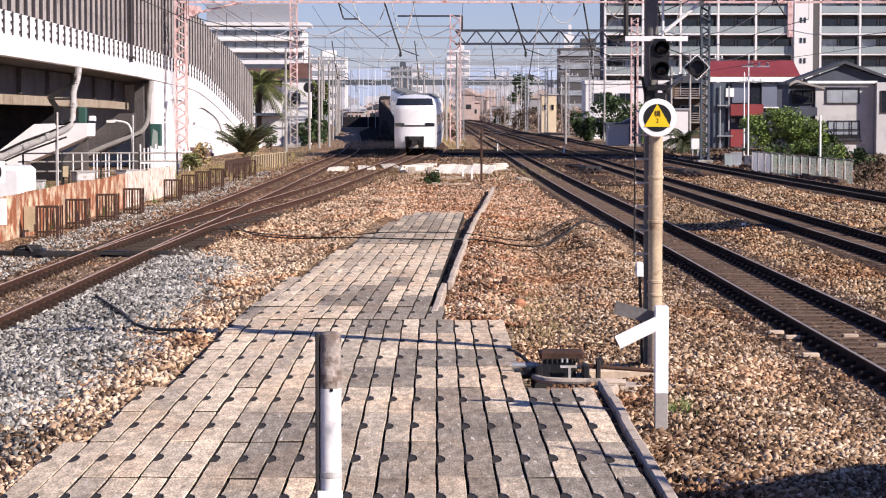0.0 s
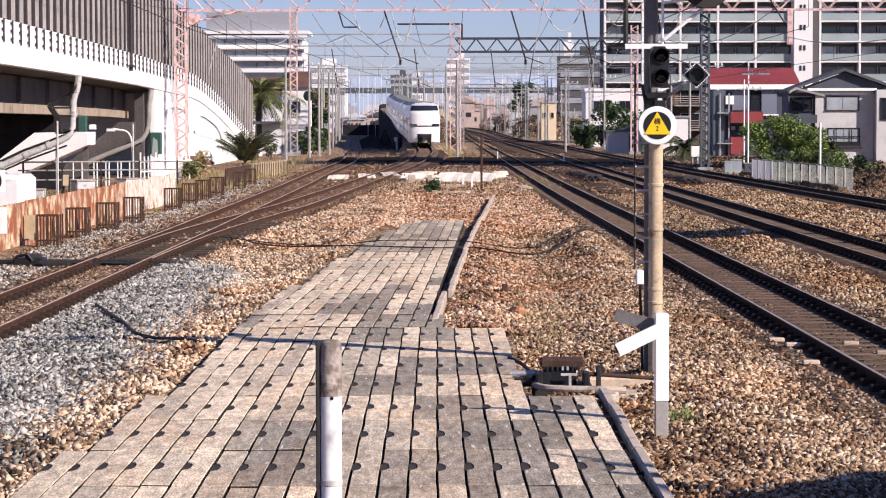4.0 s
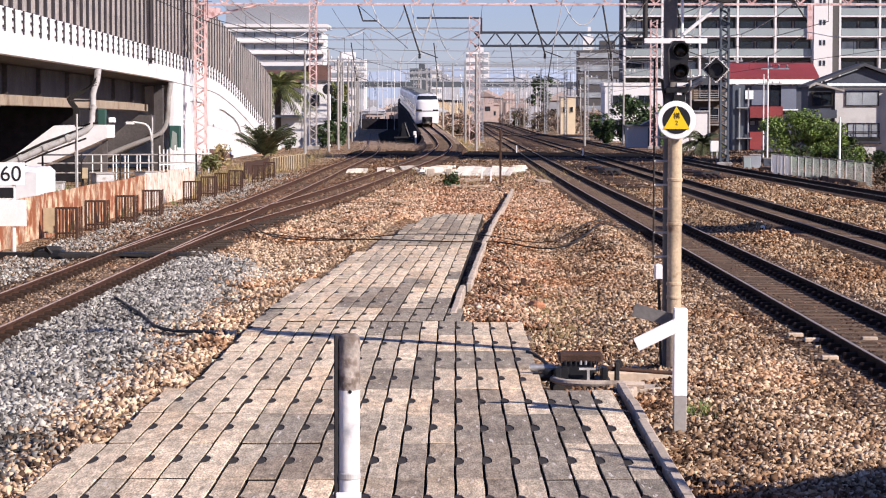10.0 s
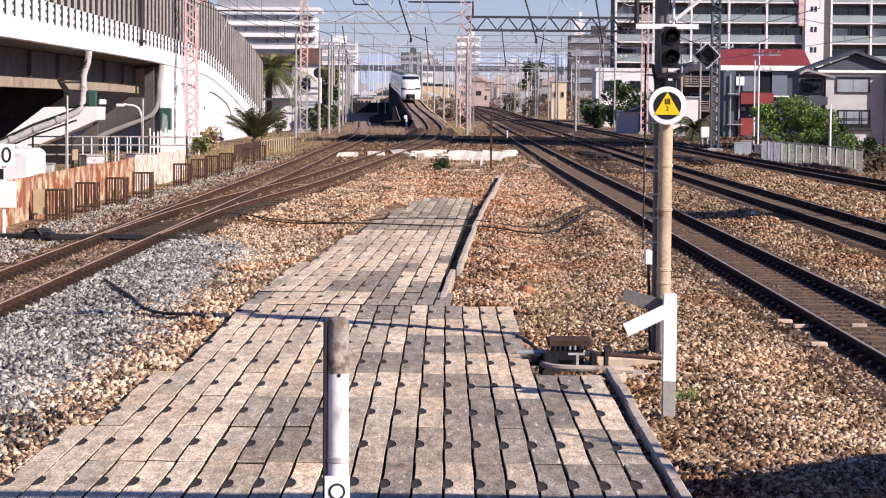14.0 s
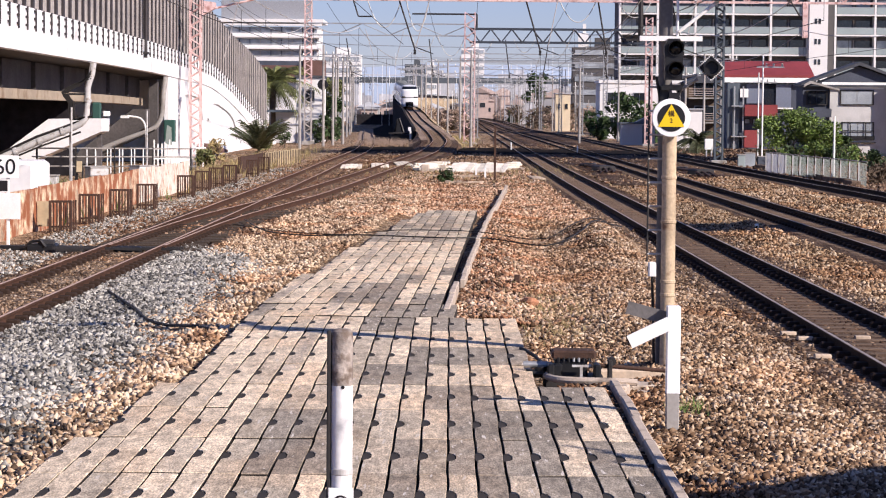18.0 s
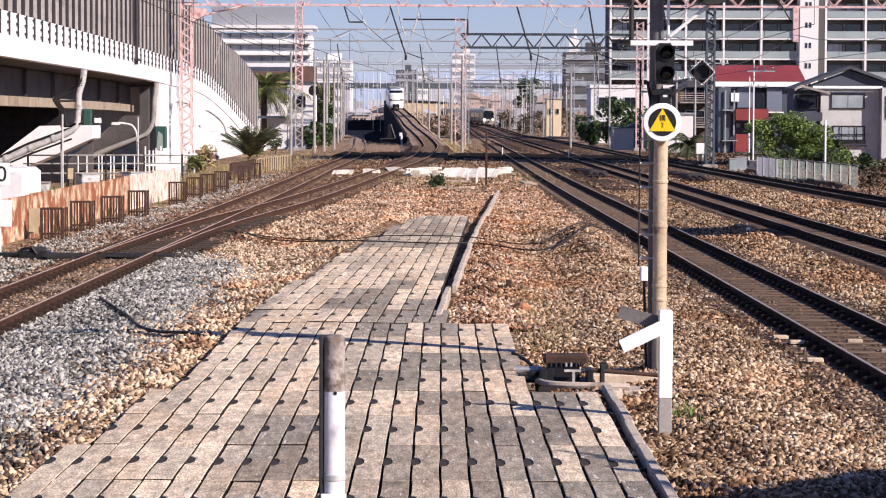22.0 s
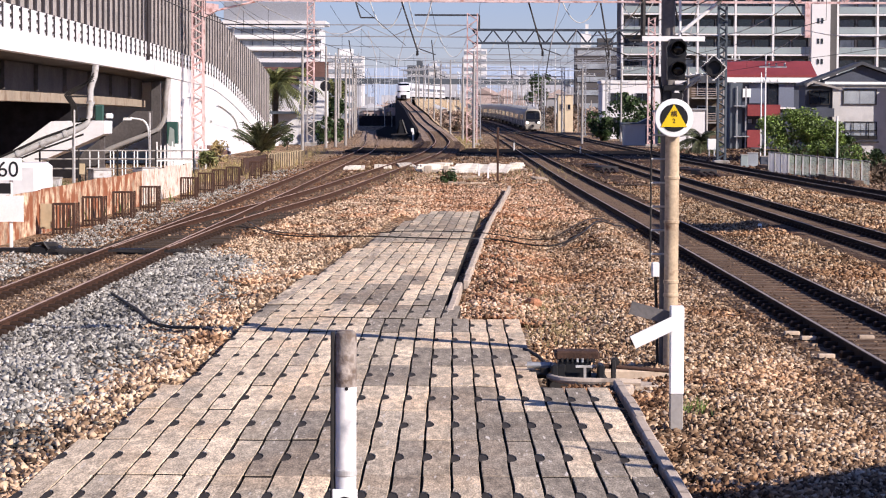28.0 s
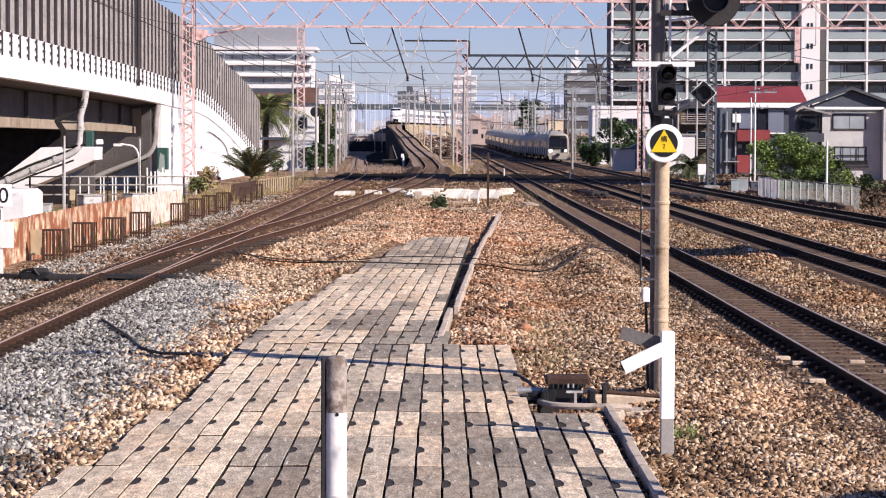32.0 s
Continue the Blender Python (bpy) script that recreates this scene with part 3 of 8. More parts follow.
# ---- ground ----
def lump(x, y):
    """Height of the ballast and soil between the tracks."""
    z = 0.05 * noise.noise((x * 0.7, y * 0.35, 1.0)) + 0.03 * noise.noise((x * 2.1, y * 1.1, 5.0))
    z += 0.42 * math.exp(-((x - 3.05) / 0.62) ** 2) * math.exp(-((y - 54) / 7) ** 2)
    z += 0.14 * math.exp(-((x - 7.6) / 0.5) ** 2) * math.exp(-((y - 63) / 5) ** 2)
    z += 0.13 * math.exp(-((x - 2.5) / 0.85) ** 2) * math.exp(-((y - 22) / 22) ** 2)
    if 11 < y < 68:
        left = -2.92 if y < 32.6 else -2.82 + 0.033 * (y - 33)
        z += 0.15 * math.exp(-((x - left + 0.2) / 0.45) ** 2)
        if y > 33:
            z += 0.13 * math.exp(-((x - 0.40 - 0.022 * (y - 33)) / 0.5) ** 2)
    z += 0.08 * math.exp(-((x + 4.2) / 0.7) ** 2) * math.exp(-((y - 34) / 20) ** 2)
    if 1.0 < x < 1.5 and 12 < y < 24.5:
        z = 0.13
    return z


def near_track(x, y):
    """1 on a track's bed, falling to 0 beside it."""
    k = 0.0
    for tr in (TRACK_A, TRACK_B, TRACK_C, TRACK_D, TRACK_E):
        if tr[0][0] - 4 <= y <= 200:
            k = max(k, 1 - min(max((abs(x - spline(tr, y)[0]) - 1.1) / 0.5, 0), 1))
    return k


xs = [-3000, -900, -300, -90, -40, -25] + [-18 + 0.5 * i for i in range(73)] + [25, 40, 90, 300, 900, 3000]
ys = [-300, -40, 6] + [12 + 0.8 * i for i in range(140)] + [126, 130, 136, 144, 155, 170, 190, 220, 280, 400, 700, 1500, 3200]
g = Geo()
g.v = [(x, y, (lump(x, y) * (1 - near_track(x, y)) if -19 < x < 19 and 10 < y < 190 else 0.0) - (0.0 if -14 < x < 22 else 0.15)) for y in ys for x in xs]
w = len(xs)
g.f = [(j * w + i, j * w + i + 1, (j + 1) * w + i + 1, (j + 1) * w + i) for j in range(len(ys) - 1) for i in range(w - 1)]
solo("ground", g, "ballast", "brown crushed-stone ballast and soil between the tracks", "ground", kind="structure", smooth=True)


def scatter(name, count, region, size, material, label, seed, keep=None):
    """Loose stones, each an uneven eight-sided lump."""
    rng = np.random.default_rng(seed)
    x0, x1, y0, y1 = region
    p = np.stack([rng.uniform(x0, x1, count), y0 + (y1 - y0) * rng.uniform(0, 1, count) ** 1.5], 1)
    if keep is not None:
        p = p[[keep(a, b, rng) for a, b in p]]
    n = len(p)
    z = np.array([lump(a, b) * (1 - near_track(a, b)) for a, b in p])
    base = np.array([(1, 0, 0), (0, 1, 0), (-1, 0, 0), (0, -1, 0), (0, 0, 1), (0, 0, -1)], float)
    tri = np.array([(0, 1, 4), (1, 2, 4), (2, 3, 4), (3, 0, 4), (1, 0, 5), (2, 1, 5), (3, 2, 5), (0, 3, 5)])
    s = size * rng.uniform(0.6, 1.6, n)
    v = base[None] + rng.normal(0, 0.34, (n, 6, 3))
    a = rng.uniform(0, math.tau, n)
    c, si = np.cos(a)[:, None], np.sin(a)[:, None]
    tilt = rng.normal(0, 0.7, n)[:, None]
    vx, vy, vz = v[..., 0] * rng.uniform(0.8, 1.55, n)[:, None], v[..., 1] * rng.uniform(0.65, 1.1, n)[:, None], v[..., 2] * rng.uniform(0.6, 1.15, n)[:, None]
    vy, vz = vy * np.cos(tilt) - vz * np.sin(tilt), vy * np.sin(tilt) + vz * np.cos(tilt)
    vx, vy = vx * c - vy * si, vx * si + vy * c
    v = np.stack([vx, vy, vz], -1) * s[:, None, None]
    v += np.stack([p[:, 0], p[:, 1], z + s * 0.35], -1)[:, None, :]
    f = (tri[None] + 6 * np.arange(n)[:, None, None]).reshape(-1, 3)
    me = bpy.data.meshes.new(name)
    me.vertices.add(6 * n)
    me.vertices.foreach_set("co", v.ravel())
    me.loops.add(f.size)
    me.loops.foreach_set("vertex_index", f.ravel())
    me.polygons.add(len(f))
    me.polygons.foreach_set("loop_start", np.arange(0, f.size, 3))
    me.update(calc_edges=True)
    me.validate()
    me.materials.append(M[material])
    tagged(new(name, me), label, "ballast", kind="stuff")


# ---- paving of long concrete slabs ----
PAVE = 0.22


def paved(x, y):
    """Whether the paving covers a place."""
    if y < 32.6:
        left = -3.05 + 0.03 * min(y - 16, 6)
        right = 1.38 if y < 23.4 else 0.80
    else:
        left = -2.82 + 0.033 * (y - 33)
        right = -0.06 + 0.022 * (y - 33)
    return 12.5 < y < 66.5 and left < x < right


def clear_of(x, y, rng):
    if paved(x, y) or (24.0 < y < 24.6 and 1.0 < x < 1.6) or (24.6 < y < 25.8 and 0.95 < x < 1.5 and rng.random() < 0.6):
        return False
    return near_track(x, y) < 0.45 + 0.4 * rng.random()


def grey_zone(x, y, rng):
    edge = -3.85 - 0.01 * max(y - 34, 0) + 0.35 * noise.noise((y * 0.5, x, 2.0))
    if y > 46:
        edge -= (y - 46) * 0.25
    return x < edge + rng.normal(0, 0.22) and (clear_of(x, y, rng) or -5.86 < x < -5.2)


def brown_left(x, y, rng):
    return not grey_zone(x + 0.1, y, rng) and clear_of(x, y, rng)


scatter("ballast_stones", 26000, (1.35, 4.6, 14.5, 58), 0.021, "mid_stones", "darker stones among the loose brown ballast", 30, clear_of)
scatter("ballast_stones", 42000, (0.9, 4.6, 14.5, 58), 0.0225, "stones", "loose brown crushed-stone ballast beside the paving", 11, clear_of)
scatter("ballast_stones", 17000, (-0.3, 4.4, 33, 100), 0.028, "mid_stones", "darker stones among the loose brown ballast", 31, clear_of)
scatter("ballast_stones", 9000, (-0.3, 1.7, 33, 100), 0.028, "red_stones", "loose red-brown ballast along the kerb", 12, clear_of)
scatter("ballast_stones", 12000, (1.2, 4.4, 33, 100), 0.028, "stones", "loose brown ballast with darker stones", 35, clear_of)
scatter("ballast_stones", 22000, (6.1, 8.5, 30, 100), 0.029, "dull_stones", "loose brown ballast between two tracks", 13, clear_of)
scatter("ballast_stones", 16000, (10.0, 14.6, 52, 130), 0.037, "dull_stones", "loose brown ballast between two tracks", 14, clear_of)
scatter("grey_ballast", 66000, (-5.9, -2.9, 16, 60), 0.028, "grey_stones", "heap of fresh grey crushed-stone ballast", 15, grey_zone)
scatter("ballast_stones", 56000, (-5.9, -1.4, 15, 95), 0.0265, "light_stones", "loose buff-brown ballast along the paving edge", 16, brown_left)
scatter("ballast_stones", 12000, (-5.2, -1.0, 58, 112), 0.036, "light_stones", "loose buff-brown ballast beyond the paving", 36, clear_of)
scatter("ballast_stones", 7000, (-9.6, -7.4, 36, 110), 0.025, "mid_stones", "brown stones between the track and the fence", 33, clear_of)
scatter("grey_ballast", 16000, (-9.3, -7.4, 36, 125), 0.026, "grey_stones", "grey ballast between the track and the fence", 17, clear_of)
scatter("ballast_stones", 17000, (-3.5, 3.6, 66, 125), 0.036, "red_stones", "loose brown ballast past the end of the paving", 18, clear_of)


def in_four_foot(x, y, rng):
    return abs(x - spline(TRACK_D, y)[0]) < 0.47 or 0.66 < abs(x - spline(TRACK_D, y)[0]) < 1.2


def inside_near_track(x, y, rng):
    return abs(x - spline(TRACK_A, y)[0]) < 0.40


def in_near_track(x, y, rng):
    return 0.72 + 0.12 * rng.random() < abs(x - spline(TRACK_A, y)[0]) < 1.45


scatter("ballast_stones", 17000, (-7.8, -5.9, 28, 75), 0.024, "mid_stones", "loose brown ballast between the rails of the siding", 19, in_four_foot)


def gutter(x, y, rng):
    return not (24.6 < y < 25.6 and 0.95 < x < 1.5)


scatter("ballast_stones", 3500, (0.92, 1.47, 13, 26.5), 0.022, "mid_stones", "loose stones in the gap along the kerb", 34, gutter)
scatter("ballast_stones", 20000, (3.8, 6.6, 22, 80), 0.025, "mid_stones", "loose brown ballast over the sleeper ends", 20, in_near_track)
scatter("ballast_stones", 6000, (4.3, 6.0, 24, 75), 0.019, "dark_stones", "small dark stones in the sand between the rails", 32, inside_near_track)


def off_rails(x, y, rng):
    return all(abs(abs(x - spline(tr, y)[0]) - 0.566) > 0.12 for tr in (TRACK_D, TRACK_E))


scatter("ballast_stones", 16000, (-9.0, 13.0, 100, 230), 0.05, "mid_stones", "dark brown ballast round the turnouts", 21, clear_of)
scatter("ballast_stones", 8000, (-3.0, 8.0, 95, 170), 0.045, "mid_stones", "loose brown ballast round the turnouts", 24, clear_of)
scatter("ballast_stones", 15000, (-8.6, -2.2, 56, 165), 0.036, "rusty_stones", "rusty ballast in the turnout", 22, off_rails)
scatter("ballast_stones", 9000, (15.6, 26, 92, 210), 0.06, "dark_stones", "dark ballast beyond the outer track", 23, clear_of)

# ---- tracks ----
HEAD = [(-0.033, 0), (-0.033, -0.03), (-0.009, -0.045), (-0.009, -0.135), (-0.06, -0.15), (-0.06, -0.16), (0.06, -0.16), (0.06, -0.15), (0.009, -0.135), (0.009, -0.045), (0.033, -0.03), (0.033, 0)]
SHINE = [(-0.019, 0.004), (-0.019, 0.0), (0.019, 0.0), (0.019, 0.004)]
SLEEPER = Geo().block(0, 0, 0, 2.0, 0.24, 0.12, 0.02).mesh("sleeper", M["sleeper"])
CLIP = Geo().block(0, 0, 0, 0.36, 0.17, 0.09, 0.02).mesh("rail_fastening", M["rail_side"])
CHAIR = Geo().block(0, 0, 0, 0.34, 0.19, 0.085, 0.02).mesh("rail_fastening", M["rail_side"])


def run(track, d0, d1, side=0.0, up=0.0):
    """Points along a track, at an offset across it."""
    out, d = [], d0
    while True:
        p, q = on(track, d), on(track, d + 0.5)
        a = (q - p)
        nrm = Vector((a.y, -a.x, 0)).normalized()
        out.append(p + nrm * side + Vector((0, 0, up)))
        if d >= d1:
            return out
        d = min(d + (2.0 if d < 120 else 5.0), d1)


def railway(track, d0, d1, near, label, ties0=None, worn="rail_top", bed="bed", ramp=None):
    t = thing("railway_track", on(track, d0), label, "railway track", "tracks", kind="structure")
    off = -on(track, d0)
    shape = [(-1.55, -0.185), (-1.2, -0.152), (1.2, -0.152), (1.55, -0.185), (1.5, -0.4), (-1.5, -0.4)]
    part("track_bed", Geo().sweep(shape, [p + off for p in run(track, d0, ramp or d1)]), bed, t)
    if ramp:
        part("ramp_bed", Geo().sweep([(u * 0.85, h) for u, h in shape], [p + off for p in run(track, ramp, d1)]), "ramp_gravel", t, "pale pinkish gravel on the ramp")
    if worn == "rail_top":
        part("sand_fill", Geo().sweep([(-0.42, -0.20), (-0.38, -0.158), (0.0, -0.147), (0.38, -0.158), (0.42, -0.20)], [p + off for p in run(track, d0, d1)]), "fill", t, "smooth brown sand between the rails")
    for s in (-0.566, 0.566):
        line = [p + off for p in run(track, d0, d1, s)]
        r = part("rail", Geo().sweep(HEAD, line), "rail_side" if worn == "rail_top" else "rail_warm", t)
        part("rail_head", Geo().sweep(SHINE, line), worn, r, "polished running surface" if worn == "rail_top" else "rusty running surface")
    d = ties0 if ties0 else d0 + 0.3
    rest = Geo()
    while d < d1 - 1:
        p, q = on(track, d), on(track, d + 0.5)
        turn = math.atan2(-(q - p).x, (q - p).y)
        if d < near:
            s = new("sleeper", SLEEPER)
            s.parent = t
            s.matrix_basis = pose(*(p + off + Vector((0, 0, -0.265))), 0, 0, math.degrees(turn))
            for side in (-0.566, 0.566):
                c = new("rail_fastening", CHAIR if worn == "rail_top" else CLIP)
                c.parent = s
                c.matrix_basis = pose(side, 0, 0.108)
        elif d < 260:
            o = p + off
            rest.box(o.x, o.y, o.z - 0.205, 2.0, 0.24, 0.12, math.degrees(turn))
        d += 0.6
    if rest.v:
        tagged(part("sleepers", rest, "sleeper", t), kind="stuff")
    return t


railway(TRACK_A, 14, 640, 60, "single railway track with rusty rails on dusty concrete sleepers")
railway(TRACK_B, 30, 640, 76, "main line track with dark rusty rails in brown ballast")
railway(TRACK_C, 50, 1295, 84, "outer track with dark rails beside the lineside fence")
railway(TRACK_D, 24, 425, 64, "rusty siding track leading to a turnout", worn="rail_rust", bed="bed", ramp=206)
railway(TRACK_E, 49, 900, 60, "rusty diverging track that climbs on to a ramp", 52, "rail_rust", "bed", 210)

tb = thing("turnout_timbers", (0, 0, 0), "long dark oil-stained timbers under the turnout", "turnout timbers", kind="structure")
for k in range(34):
    d = 49.5 + 0.62 * k
    x0, x1 = on(TRACK_D, d).x - 1.05, on(TRACK_E, d).x + 1.05 + random.uniform(-0.08, 0.25)
    part("timber", Geo().block((x0 + x1) / 2, d, -0.10, x1 - x0, 0.21, 0.145 + random.uniform(0, 0.02), 0.015, random.uniform(-1, 1)), "earth", tb)


# ---- embankment under the climbing track ----
def bank(side, flare0, flare1, d0, d1, material, label):
    g = Geo()
    pts = run(TRACK_E, d0, d1, side * 1.4)
    for p in pts:
        top = max(p.z - 0.2, 0.0)
        flare = flare0 + (flare1 - flare0) * min((p.y - d0) / (d1 - d0), 1.0)
        rough = 0.35 * noise.noise((p.y * 0.22, 4.0, side)) + 0.2 * noise.noise((p.y * 0.9, 7.0, side))
        for u in (0.0, 0.33, 0.66, 1.0):
            wob = 0.5 * noise.noise((p.y * 0.3, u * 3, side)) * min(top, 1.0) if 0 < u < 1 else 0.0
            g.v.append((p.x + side * (flare * top + 0.05 + rough * (flare > 0.5) * (0.4 + u)) * (u if u else 0.12) + side * wob * 0.4, p.y, top * (1 - u) + 0.3 * wob - 0.15 * (u == 1)))
    g.f = [(4 * k + i, 4 * k + i + 1, 4 * k + i + 5, 4 * k + i + 4) for k in range(len(pts) - 1) for i in range(3)]
    solo("embankment_slope", g, material, label, "embankment", kind="structure", smooth=True)


# dark bed colour here carries the painted shadow band over the shoulders
bank(-1, 0.9, 2.5, 148, 212, "bed", "low ballast shoulder darkened for the shadow band where the branch begins to climb")
bank(1, 1.1, 1.5, 148, 212, "bed", "low ballast shoulder darkened for the shadow band where the branch begins to climb")
bank(-1, 2.5, 0.1, 212, 262, "ballast", "dry brown shoulder at the foot of the railway embankment")
# the ramp's left side gets the shade-black colour, the right its own brown
bank(-1, 0.06, 0.06, 262, 915, "slope", "steep embankment slope with its shade put into a dark colour")
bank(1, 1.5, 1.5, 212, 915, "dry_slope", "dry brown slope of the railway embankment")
g = Geo()
# ground strip whose shade, beside the ramp wall, is put into its colour
for k in range(72):
    d = 247 + 5.5 * k
    a, c = on(TRACK_D, d).x + 0.8 + 0.35 * noise.noise((d * 0.1, 2.0, 0)) - 0.02 * max(d - 430, 0), on(TRACK_E, d).x - 1.6
    g.v += [(a, d, 0.02), ((a + c) / 2, d, 0.035), (c, d, 0.03)]
g.f = [(3 * k + i, 3 * k + i + 1, 3 * k + i + 4, 3 * k + i + 3) for k in range(71) for i in range(2)]
solo("cinder_bed", g, "shade_ground", "near-black ground sheet painting the shade beside the embankment wall", "cinders", kind="structure", smooth=True)
g = Geo()
for p in run(TRACK_E, 210, 915):
    wa, wb = (0.3 * noise.noise((p.y * 0.35, q, 0)) for q in (3.0, 8.0))
    g.v += [(p.x - 1.55 + wa, p.y, p.z - 0.19), (p.x + 1.55 + wb, p.y, p.z - 0.19)]
g.f = [(2 * k, 2 * k + 1, 2 * k + 3, 2 * k + 2) for k in range(len(g.v) // 2 - 1)]
wall = Geo()
for p in run(TRACK_E, 262, 915, -1.62):
    top = p.z + min(0.75, 0.012 * (p.y - 262))
    wall.v += [(p.x - 0.14, p.y, -0.1), (p.x + 0.14, p.y, -0.1), (p.x + 0.14, p.y, top), (p.x - 0.14, p.y, top)]
wall.f = [(4 * k + i, 4 * k + (i + 1) % 4, 4 * k + 4 + (i + 1) % 4, 4 * k + 4 + i) for k in range(len(wall.v) // 4 - 1) for i in range(4)] + [(0, 1, 2, 3)]
solo("ramp_parapet", wall, "slope", "concrete retaining wall and parapet of the ramp, coloured dark for shade", "parapet", kind="structure")
# added near-black wall that closes off the painted shade on the ground
solo("low_dark_wall", Geo().box(-20.5, 642, 1.2, 14.5, 0.4, 2.7), "slope", "low near-black wall added to back the painted shade beyond the branch tracks", "wall", kind="structure")
solo("ramp_ballast", g, "ramp_gravel", "pinkish-brown ballast on top of the railway ramp", "ballast", kind="structure")

for tr, d1 in ((TRACK_A, 640), (TRACK_B, 640), (TRACK_C, 1295)):
    g = Geo()
    pts = run(tr, 415, d1)
    for p in pts:
        top = max(p.z - 0.19, -0.05)
        g.v += [(p.x - 1.7 - 1.3 * top, p.y, -0.1), (p.x - 1.7, p.y, top), (p.x + 1.7, p.y, top), (p.x + 1.7 + 1.3 * top, p.y, -0.1)]
    g.f = [(4 * k + i, 4 * k + i + 1, 4 * k + i + 5, 4 * k + i + 4) for k in range(len(pts) - 1) for i in range(3)]
    solo("low_embankment", g, "bed_light", "low ballast embankment under the far main line", "embankment", kind="structure", smooth=True)

def dark_strip(ta, tb, d0, d1):
    """Darker ballast between two tracks."""
    g, d = Geo(), d0
    while d <= d1:
        a, c = on(ta, d).x + 1.45, on(tb, d).x - 1.45
        wa, wc = 0.25 * noise.noise((d * 0.2, 1.0, 0)), 0.25 * noise.noise((d * 0.2, 5.0, 0))
        g.v += [(a + wa - 0.2, d, -0.1), (a + wa, d, 0.05), ((a + c) / 2, d, 0.075 + 0.03 * noise.noise((d * 0.3, 9.0, 0))), (c + wc, d, 0.05), (c + wc + 0.2, d, -0.1)]
        d += 4.0
    g.f = [(5 * k + i, 5 * k + i + 1, 5 * k + i + 6, 5 * k + i + 5) for k in range(len(g.v) // 5 - 1) for i in range(4)]
    solo("dark_ballast_strip", g, "bed", "dark ballast between the main tracks", "ballast", kind="structure", smooth=True)


dark_strip(TRACK_A, TRACK_B, 98, 410)
dark_strip(TRACK_B, TRACK_C, 114, 410)

# ---- kerbs beside the paving ----
def kerb(pts, label):
    pts = [Vector(p) for p in pts]
    t = thing("kerb", pts[0], label, "kerb", "kerbs", kind="structure")
    for a, b in zip(pts, pts[1:]):
        n = max(1, round((b - a).length / 1.5))
        for k in range(n):
            p, q = a + (b - a) * (k / n), a + (b - a) * ((k + 1) / n)
            c, ln = (p + q) / 2 - pts[0], (q - p).length
            ang = math.degrees(math.atan2(-(q - p).x, (q - p).y))
            part("kerb_stone", Geo().block(c.x + random.uniform(-0.01, 0.01), c.y, -0.12, 0.095, ln - 0.015, 0.12 + PAVE + random.uniform(-0.01, 0.02), 0.015, ang), "kerb", t)


kerb([(1.57, 12, 0), (1.57, 24.4, 0)], "pale concrete kerb along the paving")
kerb([(-0.17, 33.0, 0), (-0.03, 38.6, 0)], "short offset run of pale concrete kerb beside the paving")
kerb([(0.05, 39.0, 0), (0.22, 45, 0), (0.48, 54.5, 0), (0.82, 65, 0), (1.20, 75, 0), (1.75, 91, 0)], "long pale concrete kerb leading away beside the paving")
solo("cable_trough", Geo().box(1.42, 18.4, 0.06, 0.2, 12.6, 0.17), "grime", "dark soil-filled gap between kerb and paving", "gutter", kind="structure")
solo("cable_trough", Geo().box(0.12, 47.0, 0.0, 0.2, 28, 0.03, -1.25), "earth", "dark soil-filled gap between kerb and paving", "gutter", kind="structure")


